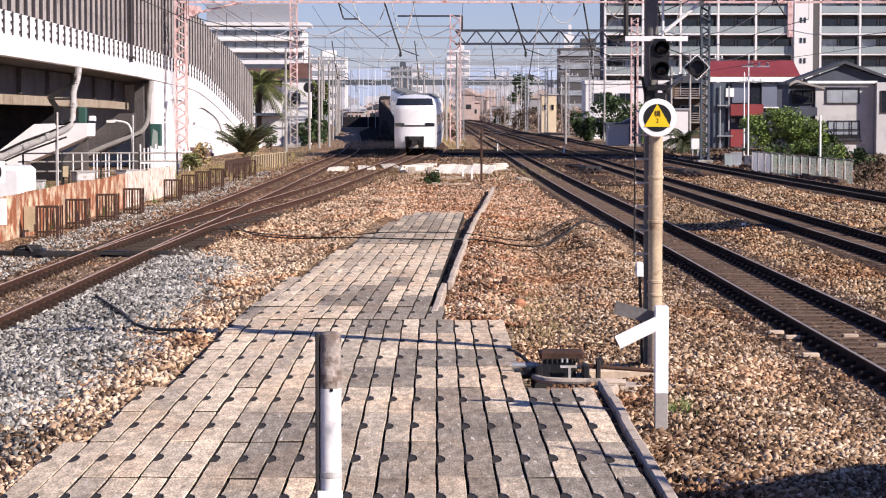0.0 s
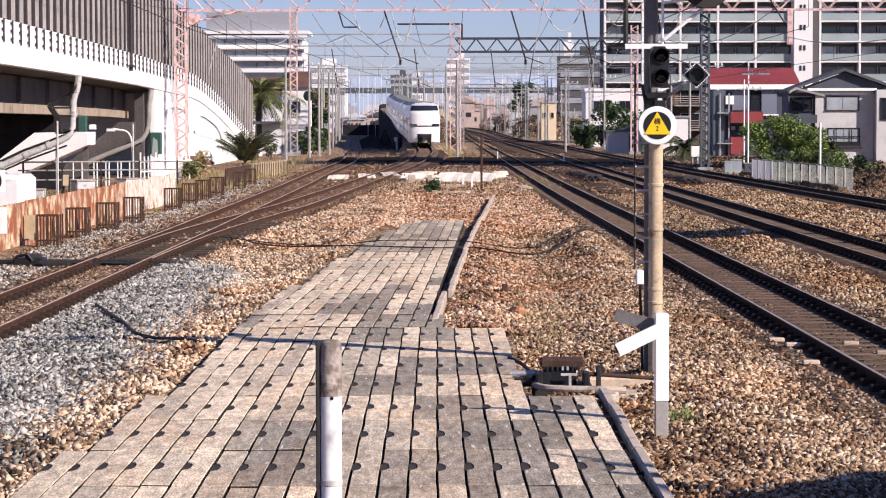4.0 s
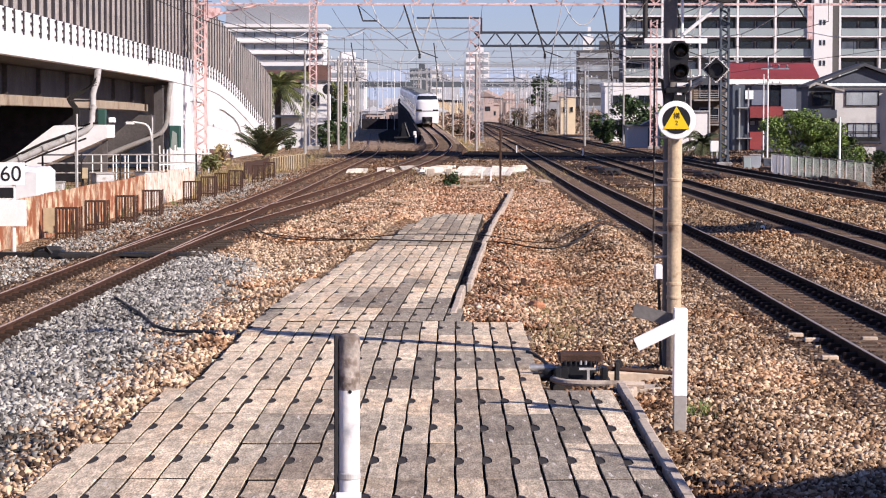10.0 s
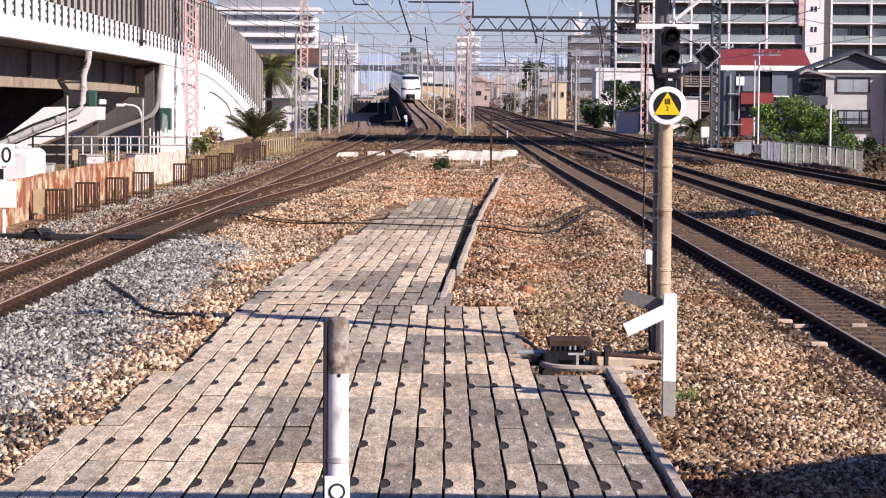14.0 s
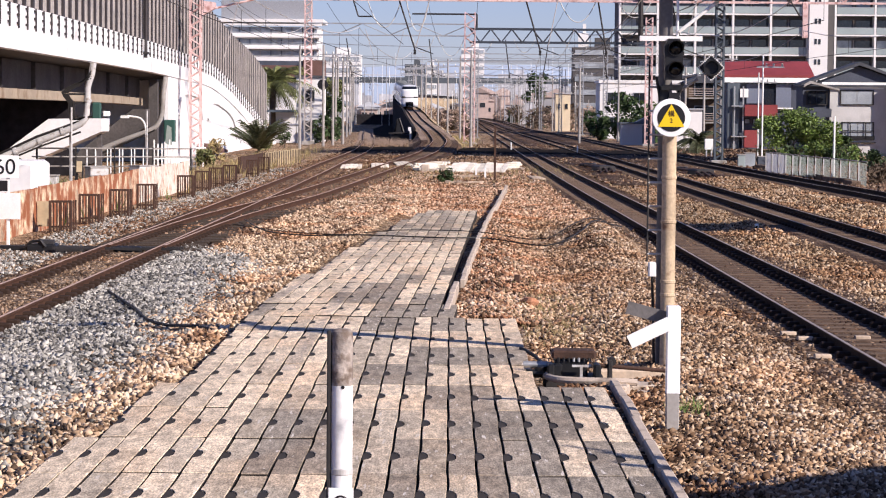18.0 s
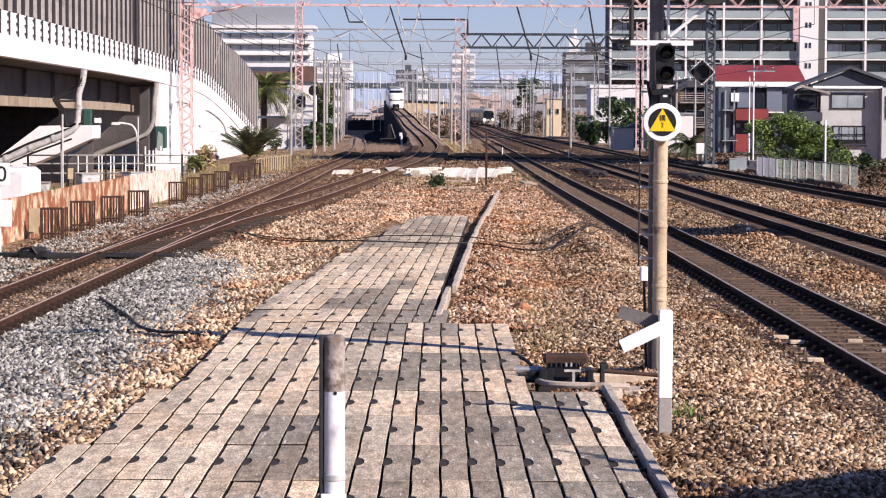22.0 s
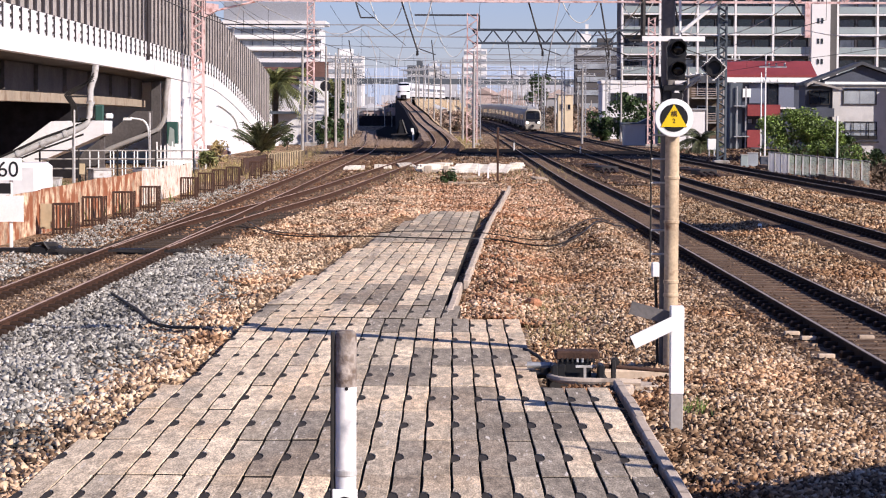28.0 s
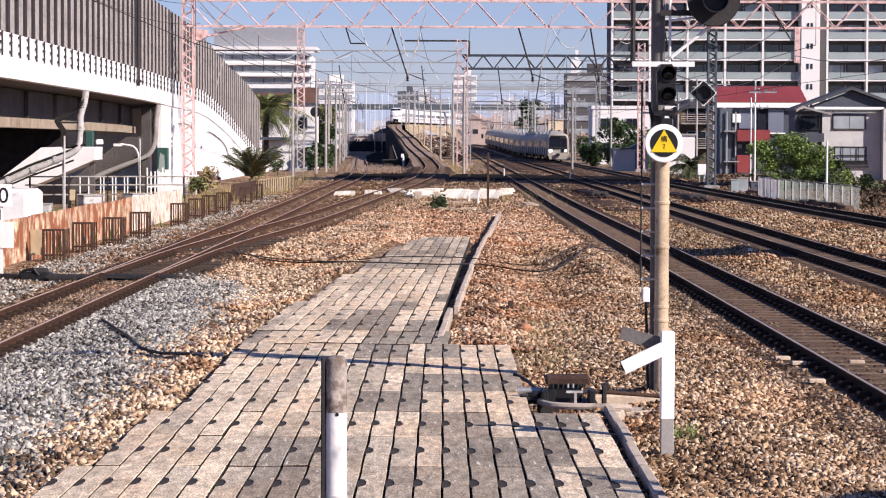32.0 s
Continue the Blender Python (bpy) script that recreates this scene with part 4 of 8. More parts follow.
# ---- signal mast ----
def signal_mast():
    grow, foot = 1.2146, 0.5
    t = thing("signal_mast", (2.29, 26.6, 2.87 * (1 - grow)), "cream signal post with a black two-lamp head and yellow triangle disc", "railway signal")
    part("base_plate", Geo().block(0, 0, foot - 0.1, 0.26, 0.26, 0.14, 0.02), "rust", t)
    pole = part("pole", Geo().lathe([(0.066, foot), (0.064, 1.26), (0.064, 2.5), (0.062, 2.98)], n=24), "cream", t, smooth=True)
    for h in (1.24, 1.36, 2.3, 1.9):
        part("band", Geo().lathe([(0.068, h), (0.071, h + 0.005), (0.071, h + 0.025), (0.068, h + 0.03)], n=24), "cream", pole, "rusty clamp band")
    part("rear_pole", Geo().tube((-0.035, 0.125, foot), (-0.035, 0.125, 5.4), 0.062, n=14), "dark_pole", t, "dark grey steel pole", smooth=True)
    # shield disc
    rot = lambda a, b, c: (0.0 + a, -0.12 - c, 2.85 + b)
    disc = part("sign_disc", Geo().lathe([(0.168, 0), (0.172, 0.004), (0.172, 0.016), (0.166, 0.02)], n=40, place=rot), "clean_white", t, "white round sign with a yellow triangle")
    part("black_field", Geo().lathe([(0.124, 0.0205), (0.124, 0.0235)], n=40, place=rot), "black", disc)
    part("triangle", Geo().prism([(-0.118, -0.075), (0.118, -0.075), (0.0, 0.128)], lambda u, v, q: (u, -0.12 - q, 2.845 + v), 0.024, 0.027), "yellow", disc)
    for txt, z0, size in (("\u69cb", 2.865, 0.062), ("2", 2.805, 0.058)):
        cu = bpy.data.curves.new("sign_text", "FONT")
        cu.body, cu.size, cu.align_x, cu.extrude = txt, size, "CENTER", 0.001
        ob = new("sign_text", cu)
        ob.parent = disc
        ob.matrix_basis = pose(0, -0.1495, z0, 90, 0, 0)
        cu.materials.append(M["rust"])
    # two-lamp head
    head = part("signal_head", Geo().prism([(-0.075, 3.19), (0.075, 3.19), (0.085, 3.48), (0.05, 3.555), (-0.05, 3.555), (-0.085, 3.48)], lambda u, v, q: (u + 0.015, q, v), -0.17, -0.03), "black", t)
    for z0 in (3.285, 3.47):
        hood = Geo()
        n = 24
        for k in range(n):
            a = k * math.tau / n
            reach = -0.19 - 0.15 * max(0.0, 0.25 + 0.75 * math.sin(a))
            for r in (0.063, 0.070):
                hood.v += [(0.03 + r * math.cos(a), -0.165, z0 + r * math.sin(a)), (0.03 + r * math.cos(a), reach, z0 + r * math.sin(a))]
        for k in range(n):
            i, j = 4 * k, 4 * ((k + 1) % n)
            hood.f += [(i, j, j + 1, i + 1), (i + 2, i + 3, j + 3, j + 2), (i + 1, j + 1, j + 3, i + 3)]
        part("hood", hood, "black", head)
        part("lens", Geo().lathe([(0.058, -0.0), (0.042, 0.015), (0.01, 0.02)], n=20, place=lambda a, b, c, z0=z0: (0.03 + a, -0.172 - c, z0 + b)), "dark_glass", head, smooth=True)
    part("mounting_bracket", Geo().box(0.0, -0.05, 3.12, 0.18, 0.14, 0.05).box(-0.06, -0.02, 3.06, 0.07, 0.1, 0.16).box(0.03, -0.06, 3.03, 0.10, 0.08, 0.09).tube((-0.09, -0.05, 3.0), (-0.13, -0.05, 3.22), 0.014).tube((0.05, -0.06, 3.02), (0.11, -0.08, 3.17), 0.014), "black", t)
    # cross arm and brace
    part("cross_arm", Geo().box(0.0, 0.0, 3.56, 0.56, 0.06, 0.045), "white", t, "pale steel cross arm")
    part("brace", Geo().tube((0.07, 0.0, 3.62), (0.42, 0.0, 3.90), 0.016), "white", t)
    part("side_frame", Geo().tube((0.06, 0.02, 3.52), (0.06, 0.02, 4.3), 0.012).tube((0.06, 0.02, 3.95), (0.62, 0.0, 4.02), 0.012), "white", t)
    # diamond repeater
    dm = [(0, 0.115), (0.115, 0), (0, -0.115), (-0.115, 0)]
    dia = part("diamond_signal", Geo().prism(dm, lambda u, v, q: (0.352 + u, q, 3.30 + v), -0.12, -0.05), "black", t, "black diamond-shaped signal with a notched pale rim")
    rim = Geo()
    for k in range(4):
        a, b = dm[k], dm[(k + 1) % 4]
        for i in range(9):
            u, v = [a[j] + (b[j] - a[j]) * (i + 0.5) / 9 for j in (0, 1)]
            rim.box(0.352 + u, -0.13, 3.30 + v, 0.011, 0.01, 0.011, 0, 0, 45)
    part("rim", rim, "white", dia)
    part("lens", Geo().lathe([(0.075, -0.04), (0.075, 0.05), (0.06, 0.05), (0.055, 0.0), (0.01, 0.0)], n=24, place=lambda a, b, c: (0.352 + a, -0.13 - c, 3.30 + b)), "black", dia, smooth=True)
    part("signal_arm", Geo().tube((0.06, 0.0, 3.08), (0.24, -0.04, 3.20), 0.014).tube((0.06, 0.0, 3.2), (0.24, -0.04, 3.24), 0.01), "steel", t)
    # round repeater above
    big = part("round_signal", Geo().lathe([(0.23, -0.02), (0.235, -0.01), (0.235, 0.01), (0.23, 0.02)], n=40, place=lambda a, b, c: (0.44 + a, -0.08 - c, 4.13 + b)), "dark_steel", t, "dark round signal backboard")
    part("hood", Geo().lathe([(0.11, 0.02), (0.12, 0.20), (0.11, 0.20), (0.10, 0.03), (0.02, 0.03)], n=24, place=lambda a, b, c: (0.44 + a, -0.08 - c, 4.13 + b)), "black", big, smooth=True)
    part("bracket", Geo().box(0.2, 0.02, 4.02, 0.46, 0.04, 0.05), "dark_steel", big)
    # ladder
    lad = part("ladder_rail", Geo().tube((-0.185, 0.05, 1.55), (-0.185, 0.05, 3.4), 0.009, n=6), "dark_steel", t)
    for k in range(8):
        part("rung", Geo().tube((-0.185, 0.05, 1.62 + 0.215 * k), (-0.06, 0.07, 1.62 + 0.215 * k), 0.011, n=6), "pipe_grey", lad)
    part("junction_box", Geo().block(-0.14, 0.03, 1.42, 0.07, 0.08, 0.13, 0.01), "white", t)
    part("cable", Geo().pipe([(-0.14, 0.03, 1.42), (-0.13, 0.04, 1.2), (-0.12, 0.05, 0.9), (-0.11, 0.05, foot)], 0.014, 6), "cable", t, smooth=True)
    for ob in t.children_recursive:
        if ob.type == "MESH":
            ob.data.transform(Matrix.Scale(grow, 4))
        else:
            ob.data.size *= grow
            ob.matrix_basis = Matrix.Translation(ob.matrix_basis.translation * grow) @ ob.matrix_basis.to_3x3().to_4x4()
    return t


def clearance_marker():
    x, y = 1.915, 21.6
    t = thing("clearance_marker", (x, y, 0.0), "white square post with two slanting arms, grey at the foot", "track marker")
    part("foot", Geo().block(0, 0, -0.1, 0.115, 0.115, 0.50, 0.006), "grey_pole", t)
    part("post", Geo().block(0, 0, 0.40, 0.122, 0.122, 0.78, 0.008), "clean_white", t)
    part("front_arm", Geo().box(-0.215, -0.075, 0.945, 0.40, 0.022, 0.12, 0, 0, -26), "clean_white", t)
    part("back_arm", Geo().box(-0.235, 0.085, 1.11, 0.36, 0.022, 0.115, 0, 0, 15), "dark_pole", t, "dark back of a slanting arm")
    return t


signal_mast()
clearance_marker()


def platform_post():
    """A painted pipe post near the camera, with a small number plate."""
    x, y = -0.503, 10.5
    t = thing("pipe_post", (x, y, 0.0), "weathered white pipe post with a rusty top and small plate", "post")
    part("pipe", Geo().lathe([(0.047, 0.0), (0.047, 1.69)], n=28), "pipe_white", t, "white pipe with grey patches", smooth=True)
    part("pipe_top", Geo().lathe([(0.0472, 1.69), (0.0475, 1.9), (0.043, 1.925), (0.03, 1.935), (0.0, 1.936)], n=28), "pipe_end", t, "bare rusty grey pipe end", smooth=True)
    part("pipe_band", Geo().lathe([(0.0478, 1.30), (0.050, 1.305), (0.050, 1.325), (0.0478, 1.33)], n=28), "pipe_grey", t)
    part("side_bar", Geo().block(-0.056, 0.0, 0.0, 0.018, 0.05, 1.93, 0.004), "dark_steel", t, "dark flat bar")
    part("hole", Geo().lathe([(0.008, 0), (0.008, 0.003)], n=12, place=lambda a, b, c: (0.006 + a, -0.0465 - c, 1.685 + b)), "black", t)
    pl = part("number_plate", Geo().block(0.0, -0.064, 0.99, 0.11, 0.012, 0.26, 0.003), "clean_white", t, "small white plate with a ring mark")
    ring = lambda a, b, c: (a, -0.071 - c, 1.183 + b)
    part("ring_mark", Geo().lathe([(0.036, 0), (0.036, 0.002), (0.028, 0.002), (0.028, 0.0)], n=24, place=ring), "black", pl)
    part("ring_centre", Geo().lathe([(0.027, 0.002), (0.027, 0.0035)], n=24, place=ring), "clean_white", pl)
    part("bolt", Geo().lathe([(0.016, 0), (0.014, 0.008), (0.004, 0.01)], n=12, place=lambda a, b, c: (a, -0.071 - c, 1.104 + b)), "dark_steel", pl)


platform_post()


def conduit_bend(pts, r, n=8):
    return Geo().pipe(bend(pts, 0.08), r, n)


def bend(pts, step=0.4):
    """A smooth line through a few points."""
    out = []
    for k in range(len(pts) - 1):
        p0, p1, p2, p3 = [Vector(pts[min(max(k + j, 0), len(pts) - 1)]) for j in (-1, 0, 1, 2)]
        n = max(2, int((p2 - p1).length / step))
        for i in range(n):
            u = i / n
            out.append(0.5 * (2 * p1 + (p2 - p0) * u + (2 * p0 - 5 * p1 + 4 * p2 - p3) * u * u + (3 * p1 - p0 - 3 * p2 + p3) * u**3))
    return out + [Vector(pts[-1])]


def recess_pad():
    """Concrete edging and slabs round the switch mechanism."""
    t = thing("concrete_edging", (1.4, 25.2, 0), "pale concrete edging and cover slabs beside the switch mechanism", "concrete edging", kind="structure")
    part("front_edge", conduit_bend([(-0.52, 0.15, 0.16), (-0.47, -0.25, 0.17), (-0.36, -0.50, 0.17), (-0.1, -0.60, 0.17), (0.2, -0.62, 0.17), (0.42, -0.62, 0.16)], 0.037), "kerb", t, smooth=True)
    part("corner_slab", Geo().block(0.24, -0.62, -0.1, 0.22, 0.5, 0.25, 0.02, -12), "kerb", t)
    part("cover_slab", Geo().block(0.52, -0.30, -0.1, 0.34, 0.42, 0.22, 0.015, 4), "kerb", t)
    part("cover_slab", Geo().block(0.62, -0.72, -0.1, 0.42, 0.16, 0.19, 0.015, -3), "kerb", t)
    part("rear_beam", Geo().block(0.42, 0.30, -0.1, 0.75, 0.12, 0.30, 0.02, 3), "wood", t, "weathered timber beam")


recess_pad()


def point_lock():
    """Low switch mechanism beside the paving."""
    t = thing("switch_mechanism", (1.20, 25.2, 0.05), "black cast-iron switch mechanism standing beside the paving", "switch mechanism")
    part("base_frame", Geo().block(0, 0, 0, 0.62, 0.5, 0.12, 0.02), "dark_steel", t)
    for sx in (-0.24, 0.24):
        part("support", Geo().block(sx, -0.12, 0.1, 0.07, 0.3, 0.15, 0.015), "black", t)
    part("cover", Geo().block(0.0, 0.04, 0.30, 0.46, 0.34, 0.08, 0.02), "rust", t, "dark rusty lid")
    part("gearbox", Geo().block(-0.03, 0.0, 0.1, 0.34, 0.28, 0.19, 0.02).block(-0.17, -0.12, 0.12, 0.10, 0.12, 0.13, 0.02), "black", t)
    part("lever", Geo().box(0.06, -0.24, 0.235, 0.17, 0.03, 0.022).box(0.07, -0.25, 0.16, 0.028, 0.03, 0.13), "pipe_grey", t, "bare bright steel lever")
    for k in range(7):
        part("bolt", Geo().tube((-0.16 + 0.052 * k, -0.15, 0.27), (-0.16 + 0.052 * k, -0.15, 0.31), 0.014, n=8), "steel" if k in (3, 4) else "black", t)
    part("crank", Geo().lathe([(0.06, 0.0), (0.06, 0.05), (0.02, 0.06)], -0.34, -0.1, 0.16, 12), "black", t)
    part("rod", Geo().tube((0.25, 0.0, 0.22), (1.0, 0.05, 0.16), 0.022), "rust", t)
    part("pipe_joint", Geo().tube((-0.52, 0.02, 0.22), (-0.26, 0.02, 0.22), 0.035), "steel", t, smooth=True)
    part("cable_head", Geo().tube((-0.5, -0.1, 0.14), (-0.3, -0.1, 0.14), 0.045), "black", t)
    part("clamp_post", Geo().block(0.38, 0.0, 0.08, 0.05, 0.08, 0.20, 0.01).tube((0.40, -0.02, 0.26), (0.40, 0.08, 0.26), 0.045), "dark_steel", t)


point_lock()


def switch_machine():
    t = thing("point_machine", (-8.45, 49.2, 0.0), "low black point machine beside the turnout", "point machine")
    part("casing", Geo().block(0, 0, 0.0, 0.62, 0.5, 0.18, 0.04), "black", t)
    part("cover", Geo().block(0.08, 0, 0.18, 0.34, 0.4, 0.07, 0.03, 8), "dark_steel", t)
    part("side_cover", Geo().block(0.55, 0.05, 0.0, 0.55, 0.34, 0.13, 0.03, -5), "dark_steel", t)
    part("hand_crank", Geo().pipe([(-0.35, -0.2, 0.08), (-0.2, -0.22, 0.22), (0.0, -0.24, 0.25), (0.1, -0.26, 0.12)], 0.035, 6), "black", t)
    part("motor_hood", Geo().block(1.75, -0.1, 0.0, 0.55, 0.3, 0.14, 0.04, 4), "black", t)
    part("cable_duct", Geo().block(-0.75, 0.1, 0.0, 0.8, 0.25, 0.13, 0.02), "black", t)
    for k, yy in enumerate((-0.35, 0.1)):
        part("throw_rod", Geo().box(1.55, yy, 0.10, 2.6, 0.07, 0.05), "dark_steel", t)


switch_machine()


# ---- loose cables across the ground ----
def cable(pts, r, label):
    solo("ground_cable", Geo().pipe(pts, r, 6), "cable", label, "cable", "ground cables", smooth=True)


cable(bend([(-5.5, 38.0, 0.05), (-4.85, 35.2, 0.10), (-4.45, 33.4, 0.14), (-4.1, 31.9, 0.13), (-3.75, 31.2, 0.12), (-3.3, 30.3, 0.19), (-2.95, 29.95, 0.15), (-2.8, 29.85, 0.05)]), 0.022, "black cable lying on the ballast beside the slabs")
cable(bend([(0.70, 27.3, 0.24), (0.84, 26.9, 0.2), (0.95, 26.2, 0.14), (0.98, 25.4, 0.14)]), 0.02, "short black cable beside the switch mechanism")
cable(bend([(-5.5, 62, 0.14), (-4.4, 55.5, 0.16), (-3.2, 52.8, 0.2), (-2.2, 52.5, 0.24), (-0.2, 51.5, 0.24), (0.6, 52, 0.22), (1.8, 50.5, 0.15), (2.5, 51.5, 0.36), (3.0, 54, 0.52), (3.6, 57, 0.30), (4.0, 60, 0.12)]), 0.016, "black cable lying over ballast and slabs")
cable(bend([(-5.6, 60, 0.1), (-4.0, 56.5, 0.1), (-2.6, 55.0, 0.12), (-1.4, 54.8, 0.24), (0.4, 54.4, 0.24), (1.2, 53.6, 0.16), (1.9, 53, 0.17), (2.6, 54.5, 0.45), (3.1, 56.5, 0.48), (3.7, 61, 0.2)]), 0.012, "thin black cable lying over ballast and slabs")
for x, y, h in ((0.95, 39.6, 0.26), (9.0 - 1.6, 60.5, 0.2), (1.5, 104, 2.35), (0.75, 112, 0.62), (1.15, 110, 0.5), (4.0, 190, 0.7), (8.5, 176, 0.65)):
    solo("lineside_stake", Geo().block(x, y, -0.05, 0.09, 0.09, h + 0.05, 0.01), "rust" if h > 2 or h == 0.26 else "white", "slim weathered stake standing in the ballast", "stake", "lineside stakes")


rk = Geo().block(1.05, 35.9, 0.0, 0.2, 0.34, 0.16, 0.05, 20)
solo("loose_brick", rk, "brick_red", "broken orange-red brick lying in the ballast", "brick")


def rodding(x, y, ln, label):
    """Low point rods, a crank box and stretchers beside a track."""
    t = thing("point_rodding", (x, y, 0.0), label, "point rodding", "point rodding")
    for k in range(3):
        part("rod", Geo().pipe(bend([(-0.35 + 0.3 * k, -ln / 2, 0.10), (-0.2 + 0.3 * k, -ln / 6, 0.20), (-0.45 + 0.3 * k, ln / 4, 0.14), (-0.3 + 0.25 * k, ln / 2, 0.08)], 1.5), 0.055, 5), "rust", t)
    part("crank_box", Geo().block(0.1, -ln / 5, -0.05, 0.9, 1.4, 0.36, 0.05, 12), "dark_steel", t)
    part("cover_box", Geo().block(-0.15, ln / 5, -0.05, 0.7, 1.1, 0.30, 0.05, -8), "black", t)
    for k in range(4):
        part("stretcher", Geo().box(0.0, -ln / 2 + ln * (k + 0.5) / 4, 0.05, 1.6, 0.25, 0.13, 6 * k - 9), "rust", t)


rodding(7.2, 128, 22, "rusty point rods and dark crank boxes between the tracks")
rodding(11.5, 121, 20, "rusty point rods and dark crank boxes beside the outer track")


# ---- road viaduct on the left: a level deck that comes down on a ramp ----
VIA = [(40, -15.1, 6.6), (86, -15.8, 6.65), (130, -16.6, 6.6), (149, -16.95, 6.45), (166, -17.1, 6.2), (177, -17.2, 5.6), (187, -17.28, 4.85), (200, -17.38, 3.65), (213, -17.45, 2.38), (221, -17.5, 1.6), (240, -17.6, 0.35)]


def via_at(d, dx=0.0, up=0.0):
    x, z = spline(VIA, d)
    return Vector((x + dx, d, z + up))


def ribbon(d0, d1, step, rows):
    """A closed band along the viaduct; rows give (across, up) or a fixed height."""
    g = Geo()
    n = max(1, round((d1 - d0) / step))
    for k in range(n + 1):
        d = d0 + (d1 - d0) * k / n
        for dx, up, fixed in rows:
            p = via_at(d, dx, up)
            g.v.append((p.x, p.y, min(fixed, p.z) if fixed is not None else p.z))
    m = len(rows)
    for k in range(n):
        g.f += [(k * m + i, k * m + (i + 1) % m, (k + 1) * m + (i + 1) % m, (k + 1) * m + i) for i in range(m)]
    g.f += [tuple(range(m - 1, -1, -1)), tuple(range(n * m, (n + 1) * m))]
    return g


via = thing("road_viaduct", (0, 0, 0), "white-painted concrete road viaduct with a slatted noise wall", "viaduct", kind="structure")
part("parapet", ribbon(40, 232, 4, [(0, 0, None), (0, -1.62, None), (-0.12, -1.66, None), (-0.35, -1.55, None), (-0.35, 0, None)]), "via_white", via)
# deck underside and girders take the colour darkened for shade
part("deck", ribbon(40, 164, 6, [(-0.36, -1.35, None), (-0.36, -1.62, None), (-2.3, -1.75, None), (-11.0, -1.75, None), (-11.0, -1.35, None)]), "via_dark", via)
part("road", ribbon(164, 236, 6, [(-0.36, -0.9, None), (-0.36, -8, -0.3), (-11.0, -8, -0.3), (-11.0, -0.9, None)]), "via_grey", via)
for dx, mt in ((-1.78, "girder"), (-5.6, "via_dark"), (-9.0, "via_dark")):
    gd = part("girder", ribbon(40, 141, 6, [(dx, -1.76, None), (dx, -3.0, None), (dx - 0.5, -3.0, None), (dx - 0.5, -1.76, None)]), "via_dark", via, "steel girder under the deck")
    if mt == "girder":
        part("bottom_flange", ribbon(40, 141, 6, [(dx + 0.18, -2.92, None), (dx + 0.18, -3.32, None), (dx - 0.68, -3.32, None), (dx - 0.68, -2.92, None)]), "girder", gd, "beige lower flange")
for k in range(11):
    d = 52 + 8.2 * k
    p = via_at(d)
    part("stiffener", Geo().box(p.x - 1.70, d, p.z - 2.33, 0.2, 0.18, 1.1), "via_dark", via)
# abutment and ramp wall with raised panels
part("abutment", ribbon(140.5, 224, 4, [(-0.06, -1.60, None), (-0.06, -8, -0.3), (-0.30, -8, -0.3), (-0.30, -1.60, None)]), "via_white", via)
part("abutment_front", Geo().box(-22.6, 147.0, 2.3, 10.4, 0.5, 5.2), "via_white", via)
part("pier_column", Geo().box(-17.55, 139.2, 2.2, 0.5, 0.6, 5.0), "via_dark", via, "dark steel column at the abutment")
# added backing wall; the deep shade under the deck is its colour
part("back_wall", Geo().box(-24.6, 114, 1.6, 13.0, 0.4, 3.6), "slope", via, "backing wall added under the deck, coloured for deep shade")
for d0, d1 in ((146, 161), (165, 188), (192, 206)):
    g = Geo()
    n = 16
    for j in (0, 1):
        for k in range(n + 1):
            u = k / n
            d = d0 + (d1 - d0) * u
            top = spline(VIA, d)[1] - 2.3 - 1.5 * (1 - (1 - abs(2 * u - 1) ** 4) ** 0.5) - (0.22 if j else 0)
            for out in (0.0, 0.10):
                g.v.append((spline(VIA, d)[0] - 0.05 + out, d, max(top, 0.1)))
    m = 2 * (n + 1)
    for k in range(n):
        a = 2 * k
        g.f += [(a, a + 2, a + 3, a + 1), (m + a, m + a + 1, m + a + 3, m + a + 2), (a + 1, a + 3, m + a + 3, m + a + 1), (a, m + a, m + a + 2, a + 2)]
    part("arch_moulding", g, "via_white", via)
# solid dark panel in place of the arched opening's darkness
g = Geo()
for k in range(13):
    d = 157 + 2 * k
    g.v += [(spline(VIA, d)[0] - 0.03, d, -0.1), (spline(VIA, d)[0] - 0.03, d, max(0.05, 0.78 * (1 - (max(k - 1, 0) / 11) ** 2)))]
g.f = [(2 * k, 2 * k + 2, 2 * k + 3, 2 * k + 1) for k in range(12)]
g.v += [(x - 0.05, y, z) for x, y, z in g.v]
g.f += [tuple(i + 26 for i in reversed(q)) for q in g.f] + [(2 * k + 1, 2 * k + 3, 2 * k + 29, 2 * k + 27) for k in range(12)] + [(0, 1, 27, 26), (24, 50, 51, 25)]
part("low_plinth", g, "brick", via, "dark brown panel standing in for an arched opening in the ramp wall")
# noise wall: a post every two metres with panels between
d = 44.0
